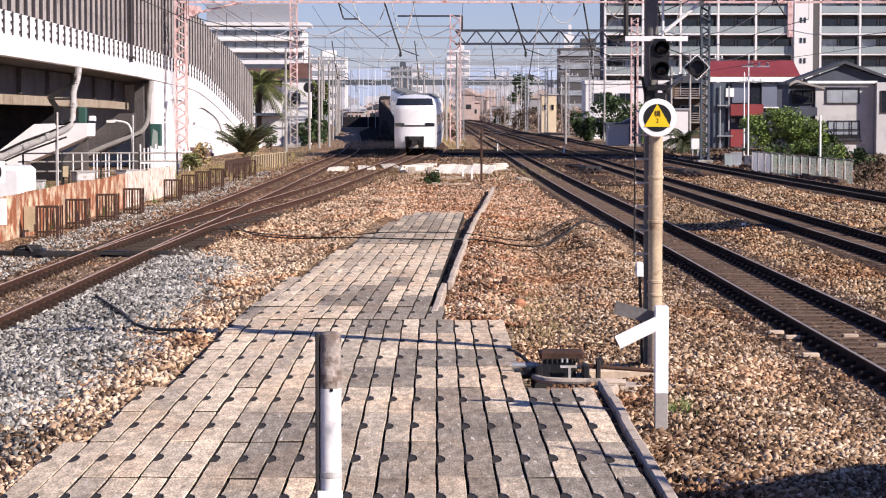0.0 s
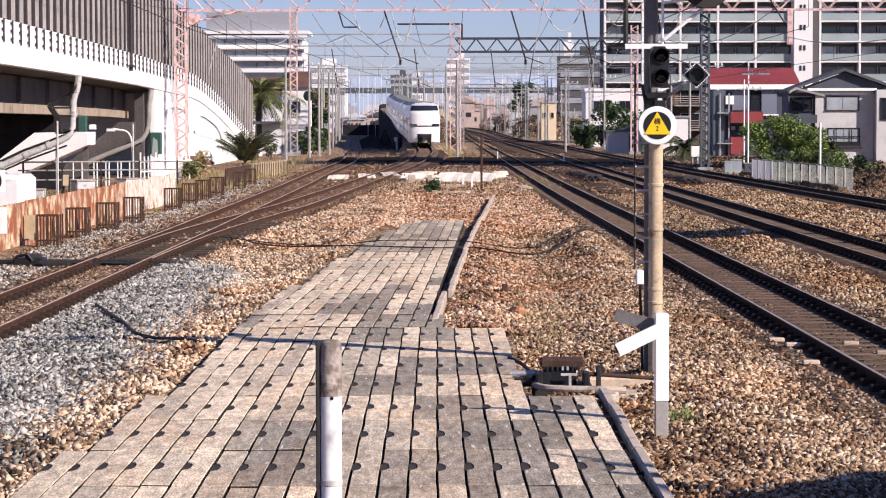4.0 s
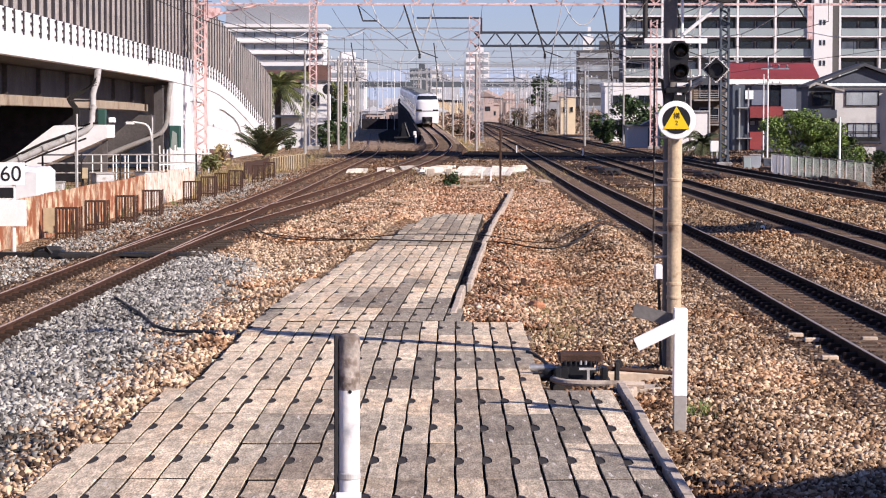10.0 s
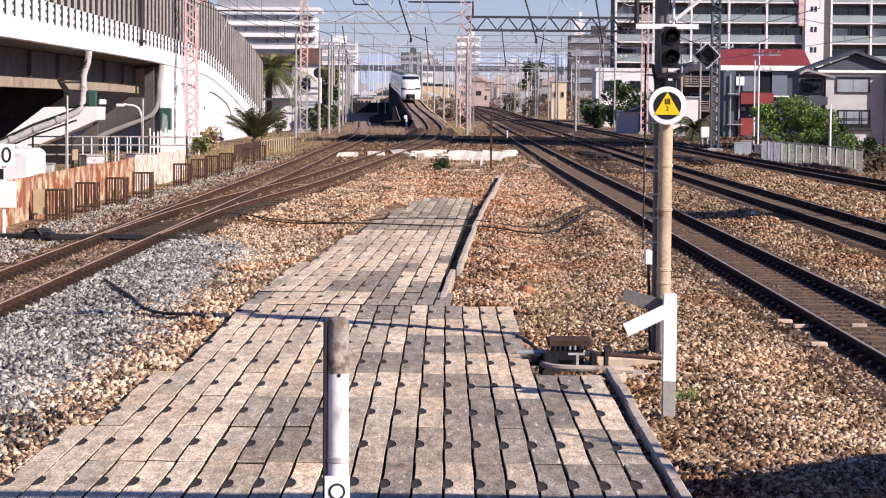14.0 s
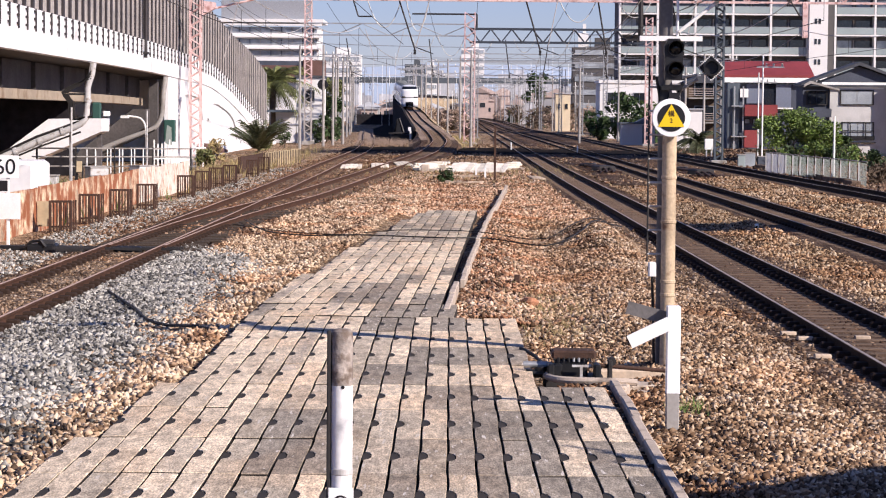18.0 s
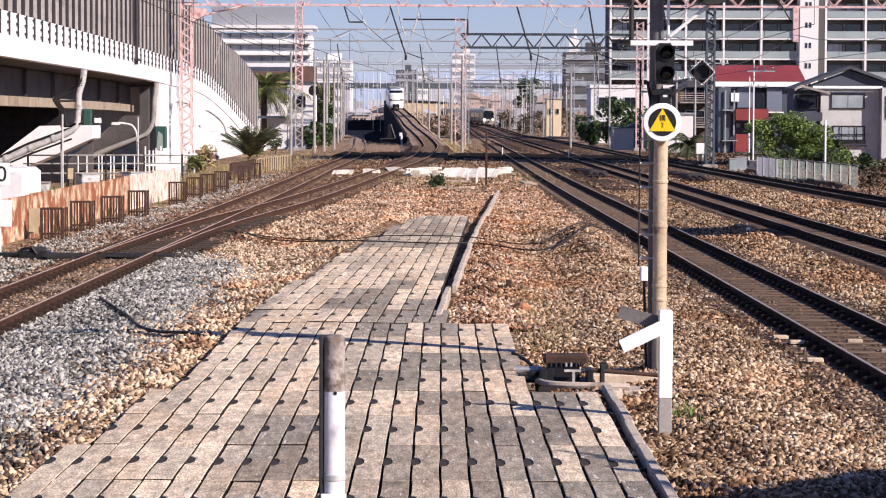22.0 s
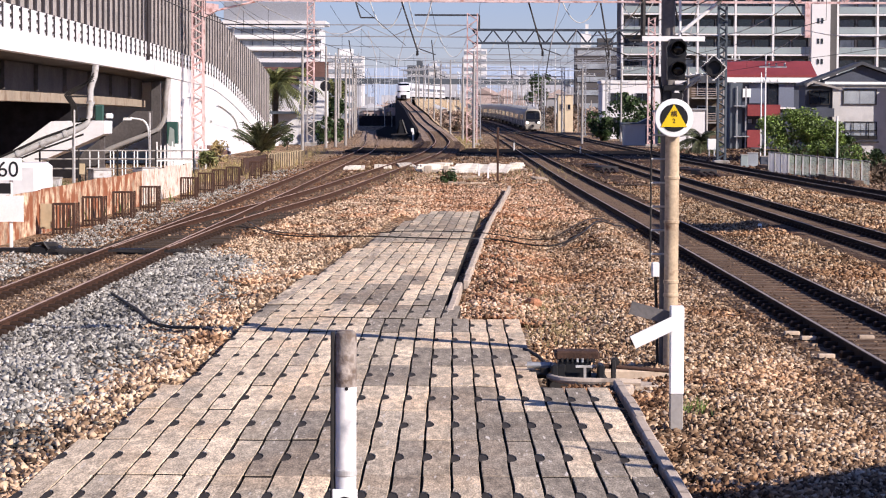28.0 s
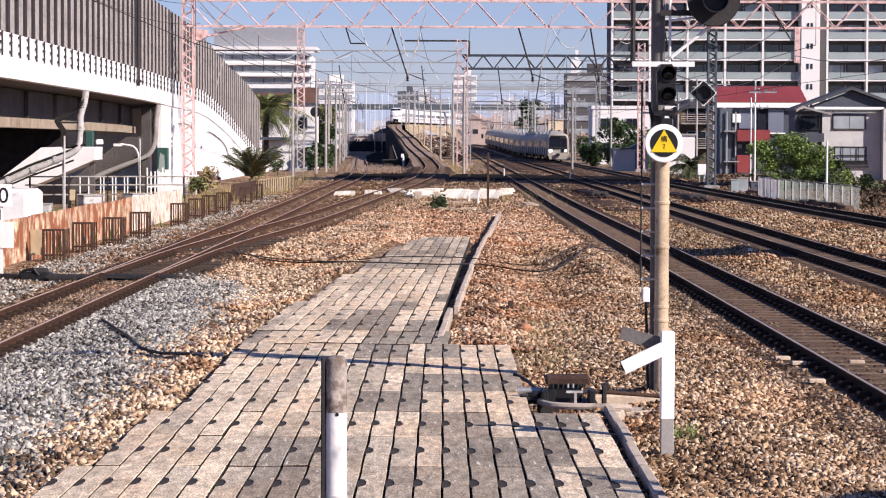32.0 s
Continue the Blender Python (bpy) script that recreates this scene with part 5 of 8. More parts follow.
while d < 221:
    wallh = spline(((44, 4.15), (150, 4.1), (170, 3.7), (187, 3.8), (201, 4.45), (215, 4.75), (230, 4.7)), d)[0]
    p, q = via_at(d), via_at(d + 1.95)
    post = part("noise_wall_post", Geo().box(p.x - 0.12, d, p.z + wallh / 2 - 0.01, 0.20 - 0.0007 * (d - 44), 0.36, wallh + 0.02), "noise_post", via)
    part("post_flange", Geo().box(p.x - 0.10, d + 0.42, p.z + wallh / 2 - 0.01, 0.07, 0.06, wallh), "post_grey", post, "pale edge strip")
    part("cover_strip", Geo().box((p.x + q.x) / 2 - 0.12, d + 1.25, (p.z + q.z) / 2 + wallh / 2, 0.10, 0.10, wallh - 0.1), "post_grey", post)
    part("pale_strip", Geo().box((p.x + q.x) / 2 - 0.11, d + 0.95, (p.z + q.z) / 2 + wallh / 2, 0.05, 0.05, wallh - 0.1), "post_grey", post)
    part("post_foot", Geo().box(p.x + 0.02, d + 0.12, p.z - 0.42, 0.06, 0.10, 0.85), "noise_post", post)
    for h in (-0.10, -0.38, -0.68):
        part("anchor_bolt", Geo().box(p.x + 0.04, d - 0.12, p.z + h, 0.09, 0.22, 0.08), "noise_post", post)
    g = Geo()
    g.v = [(p.x - 0.13, d + 0.09, p.z + 0.03), (q.x - 0.13, d + 1.86, q.z + 0.03), (q.x - 0.13, d + 1.86, q.z + wallh - 0.12), (p.x - 0.13, d + 0.09, p.z + wallh - 0.12)]
    g.v += [(x - 0.08, y, z) for x, y, z in g.v]
    g.f = [(0, 1, 2, 3), (7, 6, 5, 4), (0, 4, 5, 1), (1, 5, 6, 2), (2, 6, 7, 3), (3, 7, 4, 0)]
    part("noise_panel", g, "noise_panel", via)
    d += 1.95
# pier, drain pipes and the pale ramp below the deck
solo("stair_wall", Geo().prism([(-15.43, 2.54), (-15.44, 1.98), (-16.78, 1.39), (-18.13, 0.82), (-20.6, -0.2), (-21.6, -0.2), (-19.03, 0.86), (-17.51, 1.66), (-16.53, 2.17), (-16.04, 2.54)], lambda u, v, q: (u, q, v), 104.6, 107), "via_white", "pale sloping concrete stair flight under the viaduct", "stair", kind="structure")
solo("stair_parapet", Geo().prism([(-21.2, 0.2), (-20.16, 0.99), (-18.16, 2.50), (-17.04, 2.53), (-16.4, 2.20), (-19.67, 0.75)], lambda u, v, q: (u, q, v), 107.2, 107.5), "via_white", "white upper parapet of the stair flight", "parapet", kind="structure")
solo("stair_support", Geo().box(-15.75, 106.2, 0.95, 0.2, 0.3, 2.2), "via_dark", "grey concrete support of the stair flight", "pillar", kind="structure")
# concrete soffit, also in the colour darkened for shade
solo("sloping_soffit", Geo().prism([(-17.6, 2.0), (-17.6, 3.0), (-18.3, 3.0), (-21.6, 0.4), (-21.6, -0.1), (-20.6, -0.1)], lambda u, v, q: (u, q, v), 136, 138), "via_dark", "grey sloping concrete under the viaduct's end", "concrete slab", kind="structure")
for k in range(5):
    solo("bicycle_rail", Geo().pipe([(-17.2 + 0.55 * k, 112, 0.0), (-17.2 + 0.55 * k, 112, 1.15), (-16.8 + 0.55 * k, 112, 1.15), (-16.8 + 0.55 * k, 112, 0.0)], 0.035, 6), "clean_white", "pale steel hoop rail under the viaduct", "rail", "hoop rails")
for x, d, h in ((-15.35, 96, 3.0), (-16.2, 101, 2.3), (-15.2, 118, 2.9)):
    solo("slim_post", Geo().tube((x, d, -0.1), (x, d, h), 0.04, n=8), "pipe_grey", "slim white post beside the viaduct", "post", "slim posts")
solo("white_concrete_block", Geo().block(-12.68, 66.0, -0.1, 2.7, 2.4, 1.62, 0.12), "via_white", "white concrete block by the boundary fence", "concrete block", kind="structure")
dp = thing("drain_pipe", (-15.9, 100, 0), "grey drain pipe bending down from the viaduct deck", "drain pipe")
part("pipe", Geo().pipe(bend([(0.81, 0, 4.85), (0.74, 0, 4.34), (0.58, 0, 3.83), (0.55, 0, 2.79), (0.39, 0, 2.44), (0.04, 0, 2.2), (-1.48, 0, 1.57), (-2.88, 0, 0.96), (-4.6, 0, 0.2)]), 0.135, 12), "pipe_grey", dp, smooth=True)
for x0, z0 in ((0.55, 3.3), (-0.45, 2.0), (-1.4, 1.6), (-2.4, 1.17)):
    part("collar", Geo().tube((x0 + 0.06, 0, z0 + (0.07 if x0 > 0 else 0.025)), (x0 - 0.06 * (x0 < 0), 0, z0 - (0.07 if x0 > 0 else 0.025)), 0.17, n=12), "pipe_grey", dp)
part("rail_pipe", Geo().pipe([(0.2, 0.1, 2.42), (-1.5, 0.1, 1.80), (-4.4, 0.1, 0.45)], 0.06, 6), "dark_steel", dp, "dark thin pipe")
part("cable_run", Geo().pipe([(0.3, -0.05, 2.0), (-1.4, -0.05, 1.38), (-4.4, -0.05, 0.08)], 0.045, 6), "cable", dp)
part("joint_box", Geo().block(0.95, 0, 2.56, 0.36, 0.3, 0.66, 0.05), "green_box", dp, "green junction box")
part("box_lamp", Geo().block(1.36, -0.05, 2.66, 0.3, 0.2, 0.2, 0.04), "clean_white", dp, "small white fitting on a bracket")
for z0, x0 in ((3.55, 0.2), (3.2, 0.15), (2.62, 0.55)):
    part("clamp", Geo().box(x0, 0, z0, 0.8, 0.2, 0.08), "dark_steel", dp)
for k in range(4):
    part("conduit", Geo().pipe(bend([(0.75, -0.1, 4.5 - 0.1 * k), (0.30 - 0.08 * k, -0.1, 3.95), (-0.25 - 0.07 * k, -0.1, 3.6), (0.0 - 0.06 * k, -0.1, 3.2), (0.05 - 0.06 * k, -0.1, 2.5), (0.5, -0.1, 2.62)]), 0.04, 5), "cable", dp)
dp2 = thing("drain_pipe", (-16.0, 132, 0), "drain pipe against the abutment, grey darkened for shade", "drain pipe")
# pipe colour is darkened to stand for shade under the deck
part("pipe", Geo().pipe(bend([(0.02, 0, 4.75), (-0.12, 0, 3.86), (-0.18, 0, 2.79), (-0.43, 0, 2.17), (-0.86, 0, 1.83), (-2.18, 0, 1.33), (-3.5, 0, 0.77), (-3.71, 0, 0.41), (-3.72, 0, -0.1)]), 0.14, 12), "via_grey", dp2, smooth=True)
part("cable_run", Geo().pipe([(-0.55, -0.1, 1.85), (-2.2, -0.1, 1.12), (-3.6, -0.1, 0.5)], 0.05, 6), "cable", dp2)
part("teal_sheet", Geo().prism([(-0.05, 1.1), (0.32, 1.05), (0.28, 2.0), (0.05, 2.15)], lambda u, v, q: (u, q, v), 0.3, 0.34), "mesh_green", dp2, "pale green translucent sheet")
part("meter_cabinet", Geo().block(0.12, 1.0, 1.22, 0.6, 0.6, 1.2, 0.04), "green_box", dp2, "dark green cabinet")

# ---- street lamp and white picket fence by the abutment ----
lamp = thing("street_lamp", (-15.9, 124, 0), "slim white street lamp with a bent arm", "street lamp")
part("lamp_pole", Geo().pipe(bend([(-0.08, 0, -0.1), (-0.11, 0, 1.64), (-0.19, 0, 2.21), (-0.40, 0, 2.50), (-0.74, 0, 2.58), (-1.05, 0, 2.62)]), 0.05, 8), "clean_white", lamp, smooth=True)
part("lamp_head", Geo().box(-1.2, 0, 2.58, 0.42, 0.2, 0.14), "white", lamp)
pf = thing("picket_fence", (-15.6, 124, 0), "white picket fence by the abutment", "fence")
for k in range(14):
    part("picket", Geo().box(0.15 * k, 0.4 * k, 0.55, 0.07, 0.06, 1.35 + (0.4 if k % 4 == 0 else 0)), "clean_white", pf)
part("pale_sheet", Geo().box(1.0, 2.75, 0.2, 2.1, 0.05, 0.7, 69), "via_white", pf)
for h in (0.45, 0.95):
    part("rail", Geo().tube((-0.05, -0.1, h), (2.05, 5.4, h), 0.04, n=6), "clean_white", pf)

# ---- boundary fence ----
FENCE = [(44, -9.95), (50, -10.05), (70, -10.05), (89, -10.05), (125, -10.03), (140, -9.2), (170, -8.4)]


def fence_x(d):
    return spline(FENCE, d)[0]


def fence(d0, d1, step, h, mt, name, label):
    t = thing("boundary_fence", (0, 0, 0), label, "fence", "boundary fences")
    d = d0
    while d < d1:
        e = min(d + step, d1)
        a, b = fence_x(d), fence_x(e)
        ang = math.degrees(math.atan2(-(b - a), e - d))
        hh = h * random.uniform(0.97, 1.03)
        part(name, Geo().box((a + b) / 2, (d + e) / 2, hh / 2 - 0.05, 0.03, e - d - 0.004, hh + 0.1, ang), mt, t)
        part("fence_post", Geo().box(a - 0.06, d, hh / 2, 0.06, 0.06, hh - 0.05), "rust", t)
        if mt == "cream_sheet":
            part("batten", Geo().box(a + 0.045, d + 0.1, hh / 2 - 0.03, 0.04, 0.16, hh), "bark", t)
        d = e
    return t


fence(44, 76, 2.0, 1.05, "rust_sheet", "fence_sheet", "rust-streaked pale steel sheet fence")
fence(76, 90, 2.0, 1.05, "rust_pale", "fence_sheet", "stained pale concrete panel fence")
fence(112, 124, 2.0, 0.8, "rust", "fence_sheet", "low dark brown timber fence")
fence(125.3, 140, 0.7, 0.80, "cream_sheet", "fence_sheet", "cream corrugated sheet fence")


def picket_gate(d, n, x):
    t = thing("bar_guard", (x, d, 0.0), "rusted iron bar guard standing in the ballast", "bar guard", "bar guards")
    w = 0.46
    for k in range(n):
        u = -w / 2 + w * k / (n - 1)
        part("bar", Geo().box(u, 0.25 * u, 0.36, 0.055 if k in (0, n // 2, n - 1) else 0.022, 0.09, 0.78), "rust", t)
    part("top_bar", Geo().box(0, 0, 0.74, w + 0.05, 0.06, 0.055, 13), "rust", t)
    part("bottom_bar", Geo().box(0, 0, 0.15, w + 0.03, 0.04, 0.04, 13), "rust", t)
    for k in range(3):
        part("return_bar", Geo().box(w / 2, 0.25 + 0.3 * k, 0.36, 0.03, 0.05, 0.78), "rust", t)


for d, x in ((56.9, -9.36), (61.6, -9.4), (65.6, -9.2), (70.6, -9.13), (80.5, -9.1), (86.8, -9.2), (92.1, -9.25), (97, -9.2), (107.7, -9.2), (115, -9.3)):
    picket_gate(d, 7, x)

part("board", Geo().box(-9.86, 57.6, 0.42, 0.32, 0.04, 0.6), "cream_sheet", thing("cream_board", (0, 0, 0), "cream board leaning behind a rusted bar guard", "board"))

# ---- speed board ----
sb = thing("speed_board", (-9.55, 51.0, 0.0), "white speed limit board lettered 60 on a short post", "sign")
part("post", Geo().block(0.05, 0.05, -0.05, 0.07, 0.07, 1.87, 0.01), "white", sb)
bd = part("board", Geo().block(0, 0, 1.45, 0.58, 0.03, 0.47, 0.004), "clean_white", sb)
cu = bpy.data.curves.new("board_text", "FONT")
cu.body, cu.size, cu.align_x, cu.extrude = "60", 0.46, "CENTER", 0.002
tx = new("board_text", cu)
tx.parent = bd
tx.matrix_basis = pose(0, -0.019, 1.53, 90, 0, 0)
cu.materials.append(M["black"])
part("dark_tile", Geo().block(-0.1, 0.0, 1.17, 0.30, 0.03, 0.22, 0.004), "black", sb)
part("lower_plate", Geo().block(0.02, 0.0, 0.58, 0.60, 0.03, 0.55, 0.004), "white", sb)


# ---- overhead line structures ----
def lattice(g, x, y, z0, z1, w, pitch):
    """Zigzag bracing of a square lattice mast."""
    n = max(2, round((z1 - z0) / pitch))
    h = (z1 - z0) / n
    for k in range(n):
        s = 1 if k % 2 else -1
        for yy in (-w / 2, w / 2):
            g.tube((x - s * w / 2, y + yy, z0 + k * h), (x + s * w / 2, y + yy, z0 + (k + 1) * h), 0.038, n=4)
        for xx in (-w / 2, w / 2):
            g.tube((x + xx, y - s * w / 2, z0 + k * h), (x + xx, y + s * w / 2, z0 + (k + 1) * h), 0.038, n=4)


def lattice_mast(x, y, h, w, top, low, label, split=0.0):
    t = thing("lattice_mast", (x, y, 0.0), label, "lattice mast", "lattice masts")
    for z0, z1, mt in ((-0.1, split, low), (split, h, top)):
        if z1 - z0 < 0.5:
            continue
        for a in (-1, 1):
            for b in (-1, 1):
                part("leg", Geo().box(a * w / 2, b * w / 2, (z0 + z1) / 2, 0.105, 0.105, z1 - z0), mt, t)
        g = Geo()
        lattice(g, 0, 0, z0, z1, w, w * 0.62)
        part("bracing", g, mt, t)
    part("footing", Geo().block(0, 0, -0.2, w + 0.5, w + 0.5, 0.4, 0.04), "via_grey", t)
    return t


def truss(y, x0, x1, zb, zt, mt, label, pitch, depth=0.8, r=0.04, chord=0.1):
    t = thing("gantry_beam", (x0, y, zb), label, "gantry beam", "gantry beams")
    ln, h = x1 - x0, zt - zb
    for yy in (-depth / 2, depth / 2):
        for zz in (0, h):
            part("chord", Geo().box(ln / 2, yy, zz, ln, 0.09, chord), mt, t)
        n = max(2, round(ln / pitch))
        for k in range(n):
            a, b = ln * k / n, ln * (k + 1) / n
            z = (0, h) if k % 2 else (h, 0)
            part("diagonal", Geo().tube((a, yy, z[0]), (b, yy, z[1]), r, n=5), mt, t)
    for k in range(0, n + 1, 2):
        part("cross_tie", Geo().tube((ln * k / n, -depth / 2, 0), (ln * k / n, depth / 2, 0), r, n=5), mt, t)
    return t


def dropper(x, y, z0, z1, lean, mt="dark_steel"):
    t = thing("drop_bracket", (x, y, z0), "dark insulated drop bracket hanging from the gantry", "drop bracket", "drop brackets")
    part("rod", Geo().tube((0, 0, 0), (lean, 0, z1 - z0), 0.055, n=6), mt, t)
    part("insulator", Geo().lathe([(0.05, 0), (0.10, 0.05), (0.05, 0.1), (0.10, 0.15), (0.05, 0.2), (0.10, 0.25), (0.04, 0.3)], lean, 0, z1 - z0 - 0.3, 10), mt, t)
    part("steady_arm", Geo().tube((lean, 0, z1 - z0 + 0.15), (lean + 1.1, 0, z1 - z0 - 0.25), 0.03, n=5), mt, t)


lattice_mast(-15.9, 146, 11.4, 0.62, "pink", "pink", "faded red lattice mast beside the viaduct")
lattice_mast(30.0, 146, 11.4, 0.62, "pink", "pink", "faded red lattice mast beyond the outer track")
lattice_mast(15.6, 147, 11.4, 0.46, "blue_steel", "blue_steel", "blue-grey lattice mast beside the outer track")
truss(146, -15.9, 30.0, 9.65, 11.2, "pink", "faded red lattice gantry spanning all the tracks", 1.42, r=0.033)
lattice_mast(-14.4, 230, 14.0, 0.62, "pink", "post_grey", "lattice mast, faded red above and white below", 5.6)
lattice_mast(0.85, 230, 12.4, 0.95, "pink", "pink", "faded pink lattice mast standing between the tracks")
lattice_mast(17.6, 228, 12.0, 0.6, "pink", "white", "pale pink lattice mast beside the outer track")
truss(230, 0.85, 17.6, 9.63, 10.88, "truss_dark", "blue-grey lattice gantry over the main tracks", 1.0, r=0.06, chord=0.2)
truss(230, -14.4, 0.85, 10.2, 11.3, "steel", "pale slender gantry over the branch tracks", 2.6, r=0.03)
for x, lean in ((-3.7, 0.95), (3.9, 0.85), (8.2, 0.5), (12.6, 0.7)):
    dropper(x, 146, 9.6, 6.7, lean)
for x, lean in ((4.2, 0.4), (8.3, -0.5), (13.3, 0.5), (-3.0, 0.4), (-10.8, 0.5)):
    dropper(x, 230, 9.9, 6.6, lean)
fr = thing("hanger_bracket", (-3.95, 146, 9.6), "dark square hanger bracket below the gantry", "bracket")
part("frame_bar", Geo().tube((-2.5, 0, 0), (-2.2, 0, -0.95), 0.05, n=6).tube((-2.2, 0, -0.95), (-1.35, 0, -0.95), 0.05, n=6).tube((-2.5, 0, 0), (0.5, 0, -2.6), 0.02, n=5), "dark_steel", fr)
fr = thing("hanger_bracket", (-4.6, 230, 12.15), "dark rectangular hanger bracket on the gantry", "bracket")
part("frame_bar", Geo().tube((0, 0, 0.1), (6.1, 0, 0.1), 0.09, n=6).tube((6.1, 0, 0.1), (6.1, 0, -1.4), 0.09, n=6), "dark_steel", fr)


def pole(x, y, h, label, mt="grey_pole", arms=(), group="concrete poles", base=0.0):
    t = thing("line_pole", (x, y, base), label, "pole", group)
    part("shaft", Geo().lathe([(0.055, -0.2), (0.045, h)] if mt == "clean_white" else [(0.125, -0.2), (0.085, h)], n=10), mt, t, smooth=True)
    for z, ln in arms:
        a = part("cross_arm", Geo().box(ln / 2 - 0.2, 0, z, abs(ln) + 0.4, 0.09, 0.09), "steel", t)
        for k in (0.15, 0.5, 0.9):
            part("insulator", Geo().lathe([(0.05, 0), (0.07, 0.1), (0.04, 0.2)], ln * k, 0, z + 0.04, 8), "porcelain", a)
    return t


# poles along the climbing track and the main lines
for k, d in enumerate((210, 247, 285, 322, 360, 400, 440, 480, 525, 570, 615)):
    e = on(TRACK_E, d)
    if d > 200:
        pole(e.x + 2.75, d, e.z + 7.6, "slim pale concrete pole beside the climbing track", "grey_pole", ((e.z + 6.6, -3.4), (e.z + 5.6, -2.8)), "ramp poles")
for d in (285, 335, 385, 440, 500, 560):
    xa, xc = on(TRACK_A, d).x - 2.9, on(TRACK_C, d).x + 3.0
    lattice_mast(xa, d, 10.5, 0.45, "steel", "steel", "pale lattice mast beside the main line")
    lattice_mast(xc, d, 10.5, 0.45, "steel", "grey_pole", "pale lattice mast beside the outer track")
    truss(d, xa, xc, 9.0, 9.9, "steel", "slender gantry over the main lines", 2.4, 0.5, 0.028)
for x, d, h in ((-11.6, 206, 8.6), (-11.2, 214, 8.2), (-10.7, 222, 8.0), (-12.4, 188, 8.0), (-12.6, 246, 9.5), (-13.2, 262, 9.0), (-14.0, 300, 10), (-15.0, 330, 10), (-17, 380, 11), (-19, 430, 11), (-21, 480, 12)):
    pole(x, d, h, "weathered concrete pole by the branch tracks", "grey_pole", ((h - 0.8, 1.6),), "branch poles")
for x, d, h in ((11.8, 241, 7.5), (16.9, 110, 2.9), (18.6, 150, 6.6), (20.3, 190, 8.0), (21.4, 175, 6.0), (22.2, 222, 8.5), (17.0, 262, 8.5), (19.2, 208, 7.0)):
    pole(x, d, h, "slim white pole beyond the outer track" if h < 5 or d == 150 else "grey concrete pole beside the line", "clean_white" if h < 7 else "grey_pole", () if h < 5 else ((h - 0.7, 1.3),), "trackside poles")


pr = random.Random(91)
for k in range(44):
    d = pr.uniform(330, 640)
    x = on(TRACK_C, d).x + pr.choice((-1, 1)) * pr.uniform(2.6, 12)
    if min(abs(x - on(tr, d).x) for tr in (TRACK_A, TRACK_B, TRACK_C, TRACK_E)) > 2.2:
        h = pr.uniform(5.0, 10.0)
        pole(x, d, h, "slim weathered pole among the far tracks", pr.choice(("grey_pole", "clean_white", "grey_pole", "dark_pole")), ((h - 0.8, pr.choice((-1.6, 1.4))),), "far track poles")


# ---- overhead wires ----
def overhead(track, stops, label, low=5.15, high=6.35):
    t = thing("overhead_wire", (0, 0, 0), label, "overhead wire", "overhead wires")
    con, mes, g = [], [], None
    for a, b in zip(stops, stops[1:]):
        n = 8
        for k in range(n):
            u = k / n
            d = a + (b - a) * u
            p = on(track, d)
            zig = 0.2 * (1 - 2 * abs(u - 0.5))
            con.append(p + Vector((zig, 0, low)))
            mes.append(p + Vector((zig, 0, high - 3.2 * u * (1 - u))))
    part("contact_wire", Geo().pipe(con, 0.010, 4), "dark_steel", t)
    part("messenger_wire", Geo().pipe(mes, 0.014, 4), "pipe_grey", t)
    for c, m in list(zip(con, mes))[::2]:
        part("hanger", Geo().tube(c, m, 0.008, n=3), "dark_steel", t)


STOPS = (20, 62, 104, 146, 188, 230, 285, 335, 385, 440, 500, 560)
for tr, nm in ((TRACK_A, "near main"), (TRACK_B, "middle main"), (TRACK_C, "outer")):
    overhead(tr, STOPS if tr is TRACK_A else [s for s in STOPS if s > 50], f"thin dark overhead wires above the {nm} track")
overhead(TRACK_D, (24, 62, 104, 146, 188, 230, 300), "thin dark overhead wires above the siding")
overhead(TRACK_E, (60, 104, 146, 188, 230, 292, 345, 400, 462, 530, 602), "thin dark overhead wires above the climbing track")


def feeder(x0, x1, z0, z1, d0, d1, sag, r=0.014, mt="dark_steel"):
    pts = [(x0 + (x1 - x0) * k / 12, d0 + (d1 - d0) * k / 12, z0 + (z1 - z0) * k / 12 - 4 * sag * (k / 12) * (1 - k / 12)) for k in range(13)]
    solo("feeder_cable", Geo().pipe(pts, r, 4), mt, "thin feeder cable strung between the masts", "cable", "feeder cables")


for x0, x1, z, d0, d1, s in ((-15.2, -13.9, 10.8, 146, 230, 1.0), (-14.6, -13.6, 9.6, 146, 230, 1.1), (-15.2, -16.0, 11.2, 60, 146, 1.2), (-14.4, -15.2, 10.0, 60, 146, 1.3), (15.0, 17.0, 10.6, 146, 228, 1.0), (16.0, 18.2, 9.9, 146, 228, 1.2), (14.2, 15.6, 10.8, 60, 146, 1.0),
                             (-8, -8, 9.4, 146, 230, 0.9), (-2, -1.5, 9.6, 146, 230, 1.0), (1.0, 1.0, 9.7, 146, 230, 1.1), (6.5, 6.6, 9.8, 146, 230, 1.0), (11, 11.2, 9.7, 146, 230, 1.1)):
    feeder(x0, x1, z, z - 0.2, d0, d1, s)
for y, z, x0, x1 in ((188, 8.3, -14, 17.5), (188, 7.3, -14, 17.5), (265, 9.2, -15, 20), (265, 8.3, -15, 20)):
    solo("span_wire", Geo().pipe([(x0 + (x1 - x0) * k / 16, y, z - 1.2 * (k / 16) * (1 - k / 16)) for k in range(17)], 0.022, 4), "steel", "pale span wire across the tracks", "span wire", "span wires")

